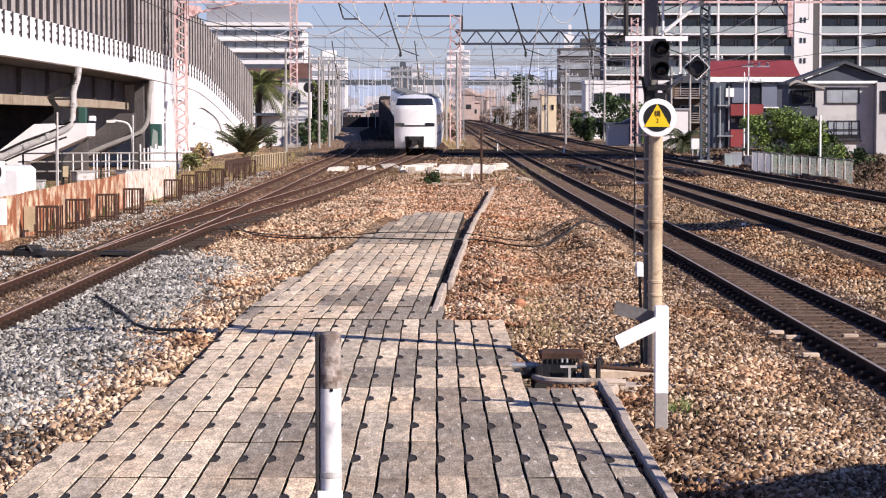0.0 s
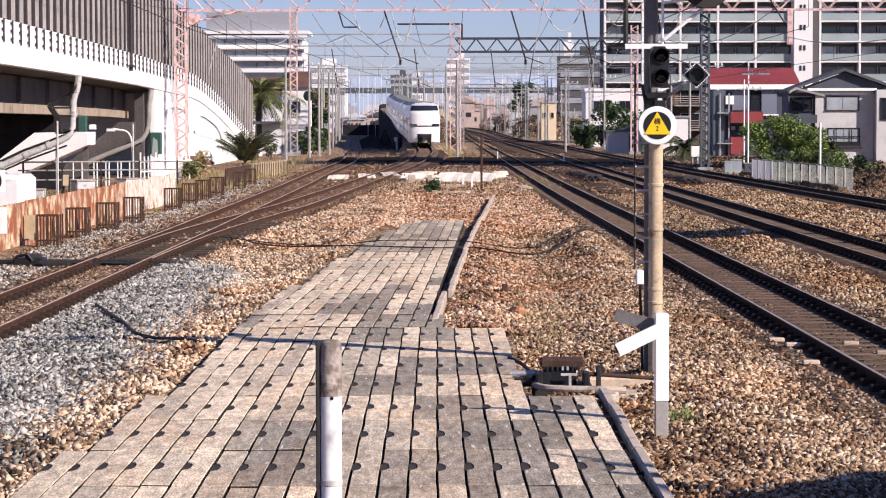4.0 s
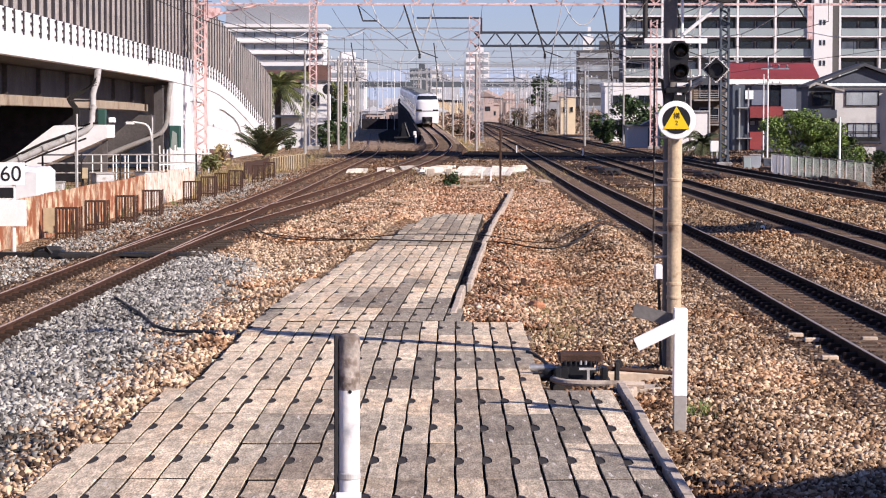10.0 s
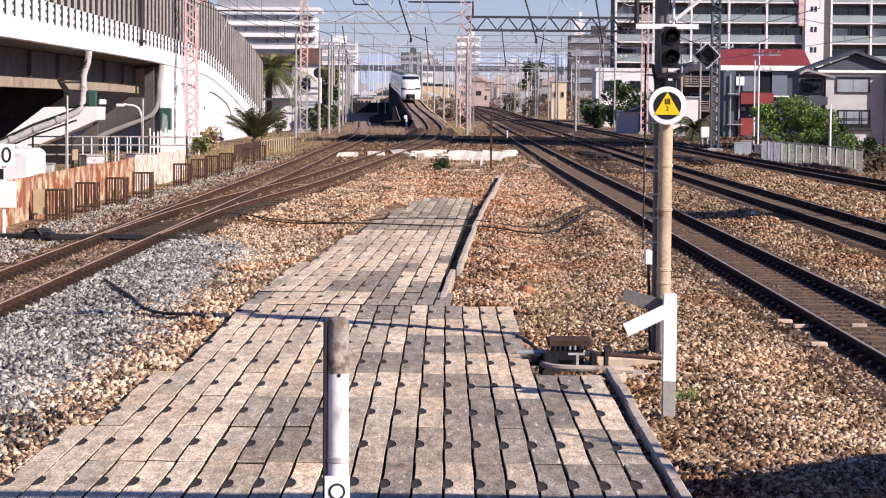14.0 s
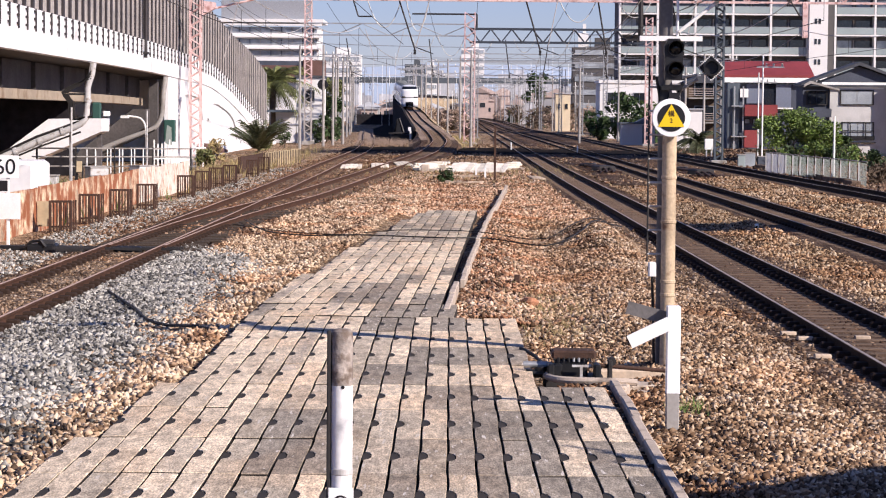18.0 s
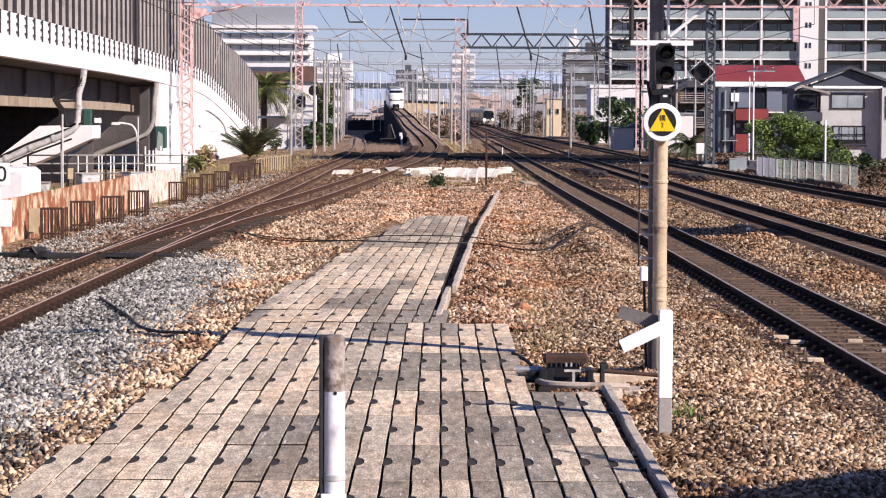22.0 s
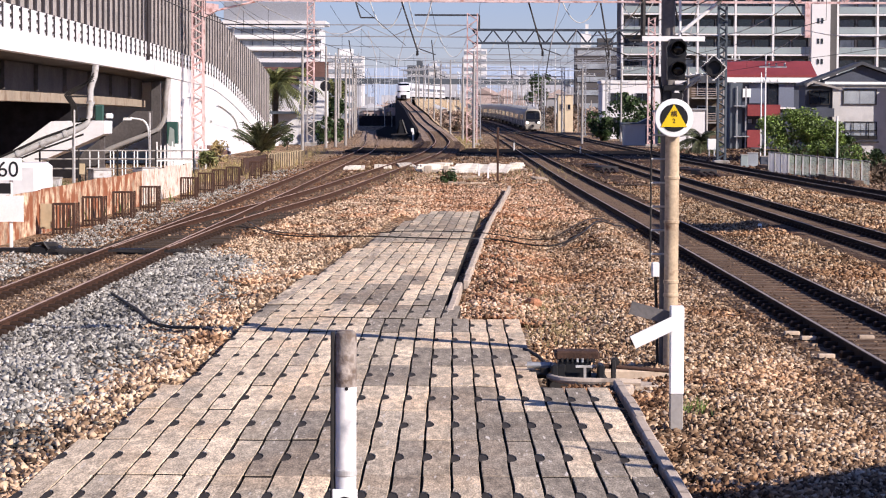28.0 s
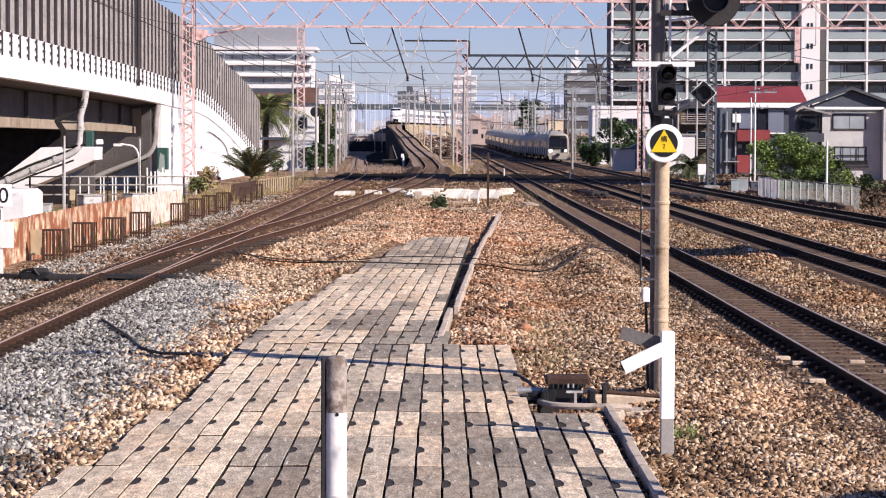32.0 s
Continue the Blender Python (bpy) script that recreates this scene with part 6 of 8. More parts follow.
# pale slanting braces and looped feeders round the gantries
for k, (x, y, z0, z1, dx) in enumerate(((-13.2, 146, 9.7, 5.9, -1.0), (-1.6, 146, 10.6, 6.8, -1.1), (-8.6, 146, 10.6, 7.6, -0.8), (5.9, 146, 10.4, 6.9, -0.7), (14.3, 146, 10.8, 7.2, -0.9), (-9.0, 230, 10.8, 7.8, 0.9), (-5.4, 230, 10.6, 7.4, -0.8))):
    solo("slanting_brace", Geo().tube((x, y - 0.5, z0), (x + dx, y - 0.5, z1), 0.028, n=6), "post_grey", "pale slanting steady brace on the gantry", "brace", "steady braces")
for k, (x, y, z, w, drop) in enumerate(((-4.6, 146, 9.6, 2.0, 1.6), (7.0, 146, 9.7, 2.2, 1.3), (-2.6, 146, 9.7, 1.4, 1.9), (10.4, 146, 9.7, 2.0, 1.0), (-0.9, 230, 10.2, 2.6, 1.9), (1.9, 230, 10.0, 2.4, 1.5), (-3.6, 230, 10.2, 2.2, 1.6), (6.0, 230, 9.9, 2.0, 1.2), (11.0, 230, 9.9, 2.6, 1.3), (15.0, 229.6, 9.88, 2.4, 1.8))):
    pts = [(x + w * (i / 10 - 0.5), y + 0.3, z - drop * (1 - (2 * i / 10 - 1) ** 2)) for i in range(11)]
    solo("jumper_cable", Geo().pipe(pts, 0.03, 5), "porcelain", "pale looped jumper cable on the gantry", "cable", "jumper cables")

# dark steel frame, cabinet and painted shadow band beside the climbing track
fr = thing("equipment_stand", (-6.75, 268, 0), "black pointed steel equipment stand beside the embankment", "equipment stand")
for y in (-0.3, 0.5):
    part("gusset_plate", Geo().prism([(-0.40, 0.5), (0.30, 0.5), (0.26, 1.0), (0.0, 2.05), (-0.14, 2.1), (-0.30, 1.2)], lambda u, v, q, y=y: (u, q + y, v), 0, 0.08), "black", fr)
for s in (-1, 1):
    part("leg", Geo().tube((s * 0.85, 0, -0.1), (s * 0.10 - 0.06, 0, 2.3), 0.10, n=6), "black", fr)
    part("rear_leg", Geo().tube((s * 0.7, 1.3, -0.1), (s * 0.10 - 0.06, 0.15, 2.2), 0.08, n=6), "black", fr)
part("tank", Geo().block(0.25, 0.6, -0.05, 2.5, 1.5, 0.62, 0.1), "black", fr)
part("pipe", Geo().tube((-1.1, -0.4, 0.66), (1.5, -0.3, 0.72), 0.09, n=8), "dark_steel", fr)
cb = thing("trackside_cabinet", (-5.35, 262, 0), "white trackside cabinet on a bent post", "cabinet")
part("post", Geo().block(0, 0, -0.1, 0.2, 0.2, 1.2, 0.02), "white", cb)
part("case", Geo().block(-0.1, 0, 1.0, 0.32, 0.3, 0.4, 0.03), "white", cb)
# uneven dark sheet: the cast shadow across the tracks is painted on
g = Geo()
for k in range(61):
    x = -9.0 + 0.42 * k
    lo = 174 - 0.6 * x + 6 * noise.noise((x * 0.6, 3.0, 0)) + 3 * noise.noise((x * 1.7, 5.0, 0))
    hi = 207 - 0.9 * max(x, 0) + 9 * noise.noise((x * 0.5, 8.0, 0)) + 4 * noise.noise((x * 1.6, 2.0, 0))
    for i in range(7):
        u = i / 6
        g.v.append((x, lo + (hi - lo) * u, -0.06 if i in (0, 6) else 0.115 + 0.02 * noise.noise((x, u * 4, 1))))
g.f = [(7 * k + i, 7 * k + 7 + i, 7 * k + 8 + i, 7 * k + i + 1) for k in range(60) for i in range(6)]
solo("cinder_patch", g, "shade_ground", "near-black ground sheet painting a shadow band across the tracks", "cinders", kind="structure", smooth=True)

# haunches of the red gantry, a dark pole on the viaduct, a hanging mast and a round signal
for s, x0 in ((1, -15.6), (-1, 29.7)):
    h = thing("gantry_haunch", (x0, 146, 8.9), "faded red haunch bracket of the gantry", "bracket", "gantry haunches")
    part("plate", Geo().prism([(0, -0.35), (0.9 * s, 0.15), (0.9 * s, 0.5), (0, 0.62)], lambda u, v, q: (u, q, v), -0.35, 0.35), "pink", h)
    part("strut", Geo().tube((0.6 * s, 0, 0.1), (3.4 * s, 0, 0.75), 0.07, n=6), "pink", h)
ph = thing("gantry_hanger", (20.5, 145.5, 7.6), "faded red hanger below the gantry", "hanger")
part("arm", Geo().box(0, 0, 1.0, 0.32, 0.3, 2.1), "pink", ph)
part("stay", Geo().tube((-1.6, 0, 3.3), (-0.1, 0, 0.9), 0.05, n=6), "dark_steel", ph)
vp = thing("viaduct_pole", (-16.42, 127, 4.9), "dark pole fixed to the viaduct parapet", "pole")
part("shaft", Geo().tube((0, 0, 0.75), (0, 0, 9.0), 0.085, n=10), "noise_post", vp, smooth=True)
part("clamp", Geo().box(-0.05, 0, 1.0, 0.4, 0.4, 0.12), "noise_post", vp)
hm = thing("hanging_mast", (10.7, 145.4, 7.3), "dark vertical hanger below the red gantry", "hanger")
part("shaft", Geo().tube((0, 0, 0), (0, 0, 4.0), 0.15, n=8), "dark_steel", hm)
part("foot", Geo().box(-0.35, 0, 0.05, 1.0, 0.2, 0.12), "dark_steel", hm)
rs = thing("round_signal_post", (-12.95, 229, 0), "black round signal on a slim pole", "railway signal")
part("pole", Geo().tube((0, 0, -0.1), (0, 0, 5.2), 0.07, n=8), "grey_pole", rs)
part("disc", Geo().lathe([(0.5, -0.04), (0.5, 0.04)], n=20, place=lambda a, b, c: (a, -0.1 - c, 5.5 + b)), "black", rs)

# stored odds and ends behind the rusty fence
st = thing("yellow_board", (-14.1, 90, 0), "pale yellow board leaning behind the fence", "board")
part("face", Geo().box(0, 0, 0.80, 0.20, 0.05, 0.40, 0, -8), "cream_sheet", st)
part("stand", Geo().box(-0.1, 0.15, 0.45, 0.06, 0.06, 0.95).box(0.1, 0.15, 0.45, 0.06, 0.06, 0.95), "dark_steel", st)
for k, (x, d, w, h) in enumerate(((-14.9, 88, 0.7, 0.55), (-13.9, 93, 0.5, 0.4), (-14.5, 97, 0.8, 0.65), (-12.8, 98, 0.9, 0.7), (-13.6, 84, 0.4, 0.35))):
    cr = thing("storage_crate", (x, d, 0), "pale weathered crate stored behind the fence", "crate", "crates", rz=17 * k)
    part("body", Geo().block(0, 0, -0.05, w, w * 0.7, h, 0.03), "via_white" if k % 2 else "pipe_grey", cr)
    part("lid", Geo().block(0, 0, h - 0.05, w * 1.06, w * 0.76, 0.05, 0.01), "via_grey", cr)
hr = thing("guard_rail", (-14.6, 101, 0), "dark double guard rail behind the fence", "guard rail")
for z in (0.55, 0.95, 1.3):
    part("rail", Geo().tube((-3.2, 0, z), (3.4, 2, z), 0.035, n=6), "via_grey", hr)
for k in range(5):
    part("post", Geo().box(-3.0 + 1.55 * k, 0.06 + 0.47 * k, 0.65, 0.07, 0.07, 1.4), "dark_steel", hr)


# ---- plants ----
def crown(g, cx, cy, cz, rx, ry, rz, n, leaf, seed):
    """Many small leaves in lumps inside an uneven egg."""
    rng = random.Random(seed)
    lumps = [(rng.uniform(-0.75, 0.75), rng.uniform(-0.75, 0.75), rng.uniform(-0.8, 0.8), rng.uniform(0.22, 0.42)) for _ in range(26)]
    lumps = [q for q in lumps if q[0] ** 2 + q[1] ** 2 + q[2] ** 2 < 1.0]
    for _ in range(n):
        lx, ly, lz, lr = rng.choice(lumps)
        v = Vector((rng.gauss(0, 1), rng.gauss(0, 1), rng.gauss(0, 1))).normalized() * lr * rng.uniform(0.55, 1.05)
        c = Vector((cx + (lx + v.x) * rx, cy + (ly + v.y) * ry, cz + (lz + v.z) * rz))
        a = Vector((rng.gauss(0, 1), rng.gauss(0, 1), rng.gauss(0, 0.6))).normalized() * leaf * rng.uniform(0.6, 1.3)
        b = a.cross(Vector((rng.gauss(0, 1), rng.gauss(0, 1), rng.gauss(0, 1)))).normalized() * leaf * rng.uniform(0.35, 0.7)
        g.add([c - a, c + b * 0.9, c + a, c - b], [(0, 1, 2, 3)])
    return g


def tree(x, y, h, r, mt, label, seed, n=1500, leaf=0.16, base=0.0, name="tree", squash=1.0):
    rng = random.Random(seed)
    t = thing(name, (x, y, base), label, "tree" if name == "tree" else "shrub")
    th = max(0.2, h - 2 * r * squash * 0.9)
    part("trunk", Geo().pipe([(0, 0, -0.1), (0.05, 0, th * 0.6), (0.1, 0.05, th + r * squash)], 0.05 + 0.03 * r, 8, 0.03), "bark", t, smooth=True)
    for k in range(5):
        a = k * 1.3 + rng.random()
        part("limb", Geo().pipe([(0.05, 0, th * 0.8), (0.3 * r * math.cos(a), 0.3 * r * math.sin(a), th + 0.4 * r), (0.7 * r * math.cos(a), 0.7 * r * math.sin(a), th + r * squash)], 0.05, 6, 0.015), "bark", t)
    part("crown", crown(Geo(), 0, 0, h - r * squash, r, r, r * squash, n, leaf, seed), mt, t)
    return t


def palm(x, y, trunk, size, n, label, seed, mt="palm", blade=0.035, rise=(-0.5, 1.25), droop=0.55):
    rng = random.Random(seed)
    t = thing("palm", (x, y, 0.0), label, "palm")
    part("trunk", Geo().lathe([(0.30, -0.1), (0.24, trunk * 0.5), (0.28, trunk)], n=12), "bark", t, smooth=True)
    for k in range(n):
        a, up = rng.uniform(0, math.tau), rng.uniform(*rise)
        ln = size * rng.uniform(0.8, 1.1)
        g = Geo()
        pts = []
        for i in range(9):
            u = i / 8
            out = ln * u * math.cos(up * (1 - 0.3 * u))
            z = ln * (u * math.sin(up) - droop * u * u)
            pts.append(Vector((out * math.cos(a), out * math.sin(a), trunk + z)))
        g.pipe(pts, 0.035, 4, 0.012)
        side = Vector((-math.sin(a), math.cos(a), 0))
        for i in range(2, 17):
            u = i / 17
            j = min(int(u * 8), 7)
            p = pts[j].lerp(pts[j + 1], u * 8 - j)
            d = (pts[j + 1] - pts[j]).normalized()
            for s in (-1, 1):
                tip = p + side * s * ln * 0.20 * (1 - 0.5 * u) + d * ln * 0.12 - Vector((0, 0, ln * 0.09))
                g.add([p - d * blade, p + d * blade, tip], [(0, 1, 2)])
        part("frond", g, mt, t)
    return t


palm(-18.3, 238, 5.8, 4.4, 44, "tall palm with drooping dusty fronds", 3, "palm", 0.10)
palm(-18.9, 244, 6.0, 3.4, 34, "tall palm with drooping dusty fronds", 4, "palm", 0.10)
palm(-13.9, 168, 0.2, 2.8, 40, "low upright palm clump at the foot of the ramp", 5, "palm_dark", 0.08, (0.8, 1.54), 0.22)
palm(17.9, 183, 0.9, 2.4, 50, "small spiky palm beyond the outer track", 7, "palm_dark", 0.06)
tree(23.0, 171, 3.3, 2.3, "leaf", "broad fresh-green tree behind the lineside fence", 21, 7000, 0.11, squash=0.72)
tree(25.0, 170, 2.7, 1.7, "leaf", "fresh-green tree behind the lineside fence", 22, 4200, 0.11, squash=0.75)
tree(26.6, 172, 1.7, 1.1, "leaf_dark", "low dark-green shrub behind the lineside fence", 23, 1300, 0.14, name="shrub", squash=0.8)
for k, (x, y, h, r) in enumerate(((19.5, 142, 1.3, 0.8), (20.9, 144, 1.5, 0.9), (22.0, 143, 1.2, 0.8), (23.1, 146, 1.4, 0.9), (24.0, 148, 1.3, 0.8), (18.3, 139, 1.0, 0.6))):
    tree(x, y, h, r, "leaf" if k % 2 else "leaf_dark", "low green shrub growing behind the mesh fence", 120 + k, 1300, 0.09, name="shrub")
for k, (x, y, h) in enumerate(((18.35, 107, 1.5), (18.9, 108, 1.3), (17.9, 104, 0.9))):
    tree(x, y, h, 0.55, "bark" if k else "leaf_dark", "dark tangled brush beyond the end of the fence", 130 + k, 800, 0.08, name="shrub")
tree(18.2, 270, 5.4, 2.5, "leaf_dark", "green tree before a white building", 24, 1700, 0.24)
tree(20.5, 262, 4.0, 2.2, "leaf_dark", "dark green tree before a white building", 25, 1500, 0.24)
tree(-13.1, 250, 4.6, 1.2, "leaf_dark", "dark hedge-like tree beside the branch tracks", 26, 2400, 0.17, squash=1.9)
tree(-15.0, 285, 6.9, 1.7, "palm", "light green tree behind the poles", 27, 1500, 0.25, squash=1.2)
tree(-13.0, 236, 3.2, 1.6, "leaf_dark", "dark shrub beside the branch tracks", 28, 1000, 0.2, name="shrub")
tree(-0.6, 101, 0.6, 0.34, "leaf_dark", "dusty roadside weed growing in the ballast", 29, 500, 0.07, name="shrub")
tree(-13.4, 128, 0.95, 0.5, "palm", "weedy shrub beside the fence", 31, 600, 0.12, name="shrub")
tree(-12.5, 66, 1.3, 0.8, "leaf_dark", "weeds behind the rusty fence", 32, 500, 0.1, name="shrub")
tree(-13.6, 74, 1.5, 0.9, "leaf", "weeds behind the rusty fence", 33, 500, 0.1, name="shrub")
tree(20.0, 640, 13.5, 4.0, "leaf_dark", "tall dark tree far down the line", 34, 1000, 0.5)
for k in range(16):
    d = 262 + 26 * k
    e = on(TRACK_E, d)
    rr = 0.9 + 0.004 * (d - 262)
    tree(e.x + 4.2 + 0.8 * (k % 3), d, 1.4 + e.z * 0.45 + 0.5 * (k % 2), rr, "dusty", "dry brown scrub on the ramp's slope", 60 + k, 420, 0.20, name="shrub")


def tufts(name, region, n, h, mt, label, seed):
    rng = random.Random(seed)
    g = Geo()
    for _ in range(n):
        x, y = rng.gauss(region[0], region[2]), rng.gauss(region[1], region[3])
        z = lump(x, y) * (1 - near_track(x, y))
        for _ in range(5):
            a, ln = rng.uniform(0, math.tau), h * rng.uniform(0.5, 1.2)
            dx, dy = math.cos(a) * ln * 0.5, math.sin(a) * ln * 0.5
            g.add([(x - dy * 0.06, y + dx * 0.06, z), (x + dy * 0.06, y - dx * 0.06, z), (x + dx, y + dy, z + ln)], [(0, 1, 2)])
    solo(name, g, mt, label, "grass", kind="stuff")


for k, (x, y, h) in enumerate(((-15.2, 152, 1.2), (-14.9, 186, 1.3), (-14.6, 202, 1.6))):
    tree(x, y, h, 0.7, ("dry", "palm", "leaf_dark")[k], "dry weeds and scrub below the ramp wall", 80 + k, 380, 0.11, name="shrub")
tree(15.6, 276, 3.2, 1.7, "leaf_dark", "green tree before a white building", 90, 1500, 0.22)
tree(22.3, 268, 4.6, 2.4, "leaf", "dark green tree before a white building", 91, 1500, 0.22)
tree(19.4, 258, 3.2, 1.6, "leaf_dark", "dark green shrub beside the equipment hut", 92, 1100, 0.2, name="shrub")
tufts("dry_grass", (1.35, 34.5, 0.28, 2.6), 420, 0.11, "dry", "dry yellow grass in the ballast", 41)
tufts("weeds", (2.15, 22.6, 0.08, 0.3), 30, 0.12, "leaf", "small green weeds at the signal post's foot", 42)
tufts("dry_grass", (0.5, 118, 3.0, 9), 500, 0.25, "dry", "dry grass round the old crossing boards", 43)
tufts("weeds", (-3.5, 86, 1.2, 8), 120, 0.14, "leaf_dark", "thin weeds beside the turnout", 44)
tufts("weeds", (-12.8, 72, 1.3, 9), 700, 0.5, "leaf", "green weeds behind the rusty fence", 45)
tufts("dry_grass", (-0.2, 246, 0.8, 22), 900, 0.45, "dry", "dry yellow grass on the embankment slope", 47)
tufts("dry_grass", (-5.8, 228, 0.9, 9), 420, 0.4, "dusty", "dusty scrub beside the climbing track", 49)
tufts("dry_grass", (-8.0, 236, 0.8, 12), 350, 0.4, "dusty", "dusty scrub beside the branch tracks", 48)
tufts("dry_grass", (-11.0, 130, 0.8, 22), 700, 0.5, "dry", "dry weeds along the boundary fence", 46)

# ---- crossing boards and timber stacks ----
for k, (x, y, w, l, rz) in enumerate(((-5.7, 128, 1.1, 7, 2), (-4.3, 131, 0.95, 7, 2), (-3.2, 136, 0.9, 8, 3), (2.9, 128, 0.7, 6.0, 2), (3.4, 108, 0.6, 4, 2), (-0.3, 110, 2.4, 0.3, 2), (0.2, 100, 1.6, 0.28, -3))):
    t = thing("crossing_board", (x, y, 0.02), "sunbleached timber boards lying by the turnout", "timber boards", "crossing boards", rz=rz)
    n = max(1, round(w / 0.24))
    for i in range(n):
        part("plank", Geo().block(-w / 2 + (i + 0.5) * w / n, random.uniform(-0.1, 0.1), 0, w / n - 0.02, l, 0.07 + random.uniform(0, 0.04), 0.01), "pale_wood" if k < 3 else "wood", t)
dk = thing("timber_deck", (-0.55, 118.0, 0.0), "tilted deck of pale sunbleached boards at an old crossing", "timber deck")
for k in range(10):
    lift = 7.0 + random.uniform(-0.7, 0.7)
    g = Geo().box(0, 1.5, 0.0, 0.27, random.uniform(2.85, 3.0), 0.06)
    m = Matrix.Translation((0.05, 0, 0.06)) @ Matrix.Rotation(radians(-6), 4, "Z") @ Matrix.Translation((0.282 * k, random.uniform(-0.06, 0.06), 0)) @ Matrix.Rotation(radians(random.uniform(-0.6, 0.6)), 4, "Z") @ Matrix.Rotation(radians(lift), 4, "X")
    g.v = [tuple(m @ Vector(v)) for v in g.v]
    part("board", g, "pale_wood", dk)
for y, h in ((0.9, 0.11), (2.4, 0.28)):
    part("bearer", Geo().block(1.3, y, -0.05, 2.6, 0.2, h, 0.02), "wood", dk)
for x, y, w, layers, rz in ((-1.75, 121, 1.0, 4, 12), (-1.15, 125, 0.9, 4, -14), (2.75, 126, 0.5, 4, -8)):
    t = thing("timber_stack", (x, y, 0.0), "stack of pale sunbleached timbers by the old crossing", "timber stack", "timber stacks", rz=rz)
    for k in range(layers):
        for i in range(3):
            part("timber", Geo().block(random.uniform(-0.12, 0.12), -0.9 + 0.75 * i + 0.12 * k, 0.10 * k, w * random.uniform(0.8, 1.05), 0.3, 0.095, 0.012, random.uniform(-7, 7)), "pale_wood", t)
lb = thing("rubble_heap", (-1.1, 120.0, 0), "pale broken concrete blocks beside the boards", "rubble")
for k in range(7):
    part("block", Geo().block(random.uniform(-0.7, 0.8), random.uniform(-0.6, 0.6), 0, random.uniform(0.25, 0.5), random.uniform(0.25, 0.5), random.uniform(0.15, 0.4), 0.03, random.uniform(0, 90)), "sleeper_pale", lb)
for k in range(5):
    s = solo("sleeper_end", Geo().block(0, 0, 0.0, 0.20, 0.12, 0.045, 0.01), "wood", "pale exposed concrete sleeper end beside the rail", "sleeper end", "sleeper ends")
    s.matrix_basis = pose((4.3, 4.42, 4.3, 5.2, 5.4)[k], (28.6, 30.9, 31.6, 31.2, 29.9)[k], (0.03, 0.03, 0.03, 0.02, 0.02)[k])


# ---- houses and blocks ----
def window(parent, x, y, z, w, h, mt="glass", frame="dark_steel", depth=0.12, bars=1):
    """A window on a wall that faces the camera."""
    f = part("window_frame", Geo().box(x, y - 0.02, z + h / 2 + 0.03, w + 0.12, depth, 0.07).box(x, y - 0.02, z - h / 2 - 0.03, w + 0.12, depth + 0.06, 0.07)
             .box(x - w / 2 - 0.03, y - 0.02, z, 0.07, depth, h).box(x + w / 2 + 0.03, y - 0.02, z, 0.07, depth, h), frame, parent)
    n = bars + 1
    for k in range(n):
        part("pane", Geo().box(x - w / 2 + (k + 0.5) * w / n, y + 0.0, z, w / n - 0.05, 0.03, h), mt, f)


def grey_house():
    t = thing("house", (29.0, 190, -0.15), "two-storey grey rendered house with a slate-grey gable roof", "house", "houses")
    # front block, gable end to the tracks
    part("wall", Geo().prism([(-0.2, -0.2), (4.35, -0.2), (4.35, 5.75), (2.2, 6.4), (0.65, 5.75), (0.65, 5.7), (-0.2, 5.6)], lambda u, v, q: (u, q, v), 0, 4), "house_grey", t)
    part("roof", Geo().prism([(-2.5, 5.42), (2.0, 7.05), (6.9, 5.3), (6.9, 5.5), (2.0, 7.3), (-2.5, 5.6)], lambda u, v, q: (u, q, v), -0.6, 4.2), "roof_grey", t)
    part("fascia", Geo().box(1.8, -0.5, 5.62, 5.4, 0.12, 0.2), "clean_white", t)
    part("side_wing", Geo().box(-1.25, 2.0, 2.6, 2.1, 3.6, 5.6), "house_dark", t, "dark slate-coloured wing")
    part("gable_infill", Geo().prism([(-2.2, 5.4), (6.5, 5.4), (2.0, 6.95)], lambda u, v, q: (u, q, v), -0.1, 0.2), "house_dark", t)
    part("right_wing", Geo().box(6.0, 1.5, 2.7, 3.2, 5, 5.8), "house_grey", t)
    window(t, 1.9, -0.03, 4.55, 2.5, 1.05, "pane")
    window(t, 2.0, -0.03, 1.95, 2.4, 1.25, "pane", "black", bars=3)
    part("window_grille", Geo().box(2.0, -0.16, 1.95, 2.6, 0.05, 0.07).box(2.0, -0.16, 1.4, 2.6, 0.05, 0.3).box(1.4, -0.16, 1.95, 0.06, 0.05, 1.3).box(2.6, -0.16, 1.95, 0.06, 0.05, 1.3), "black", t)
    window(t, -1.2, 0.15, 4.5, 1.5, 1.0, "glass")
    part("bay_roof", Geo().prism([(-2.4, 5.5), (-1.9, 5.8), (0.35, 5.2), (0.35, 5.05), (-1.9, 5.62), (-2.4, 5.3)], lambda u, v, q: (u, q, v), -1.2, -0.62), "via_grey", t, "pale sloping eaves of the side bay")
    window(t, 5.6, -1.0, 4.1, 1.7, 1.6, "glass")
    part("lower_sill", Geo().box(2.0, -0.12, 1.05, 2.8, 0.25, 0.1), "dark_steel", t)
    part("porch", Geo().box(-1.15, -0.5, 3.6, 1.9, 0.8, 0.12).box(-1.15, -0.9, 3.3, 1.9, 0.08, 0.6), "house_dark", t)
    for u in (-0.85, -0.3, 0.25, 0.8):
        part("curtain", Geo().box(1.9 + u, 0.03, 4.55, 0.42, 0.02, 0.95), "apt_white", t)
    return t


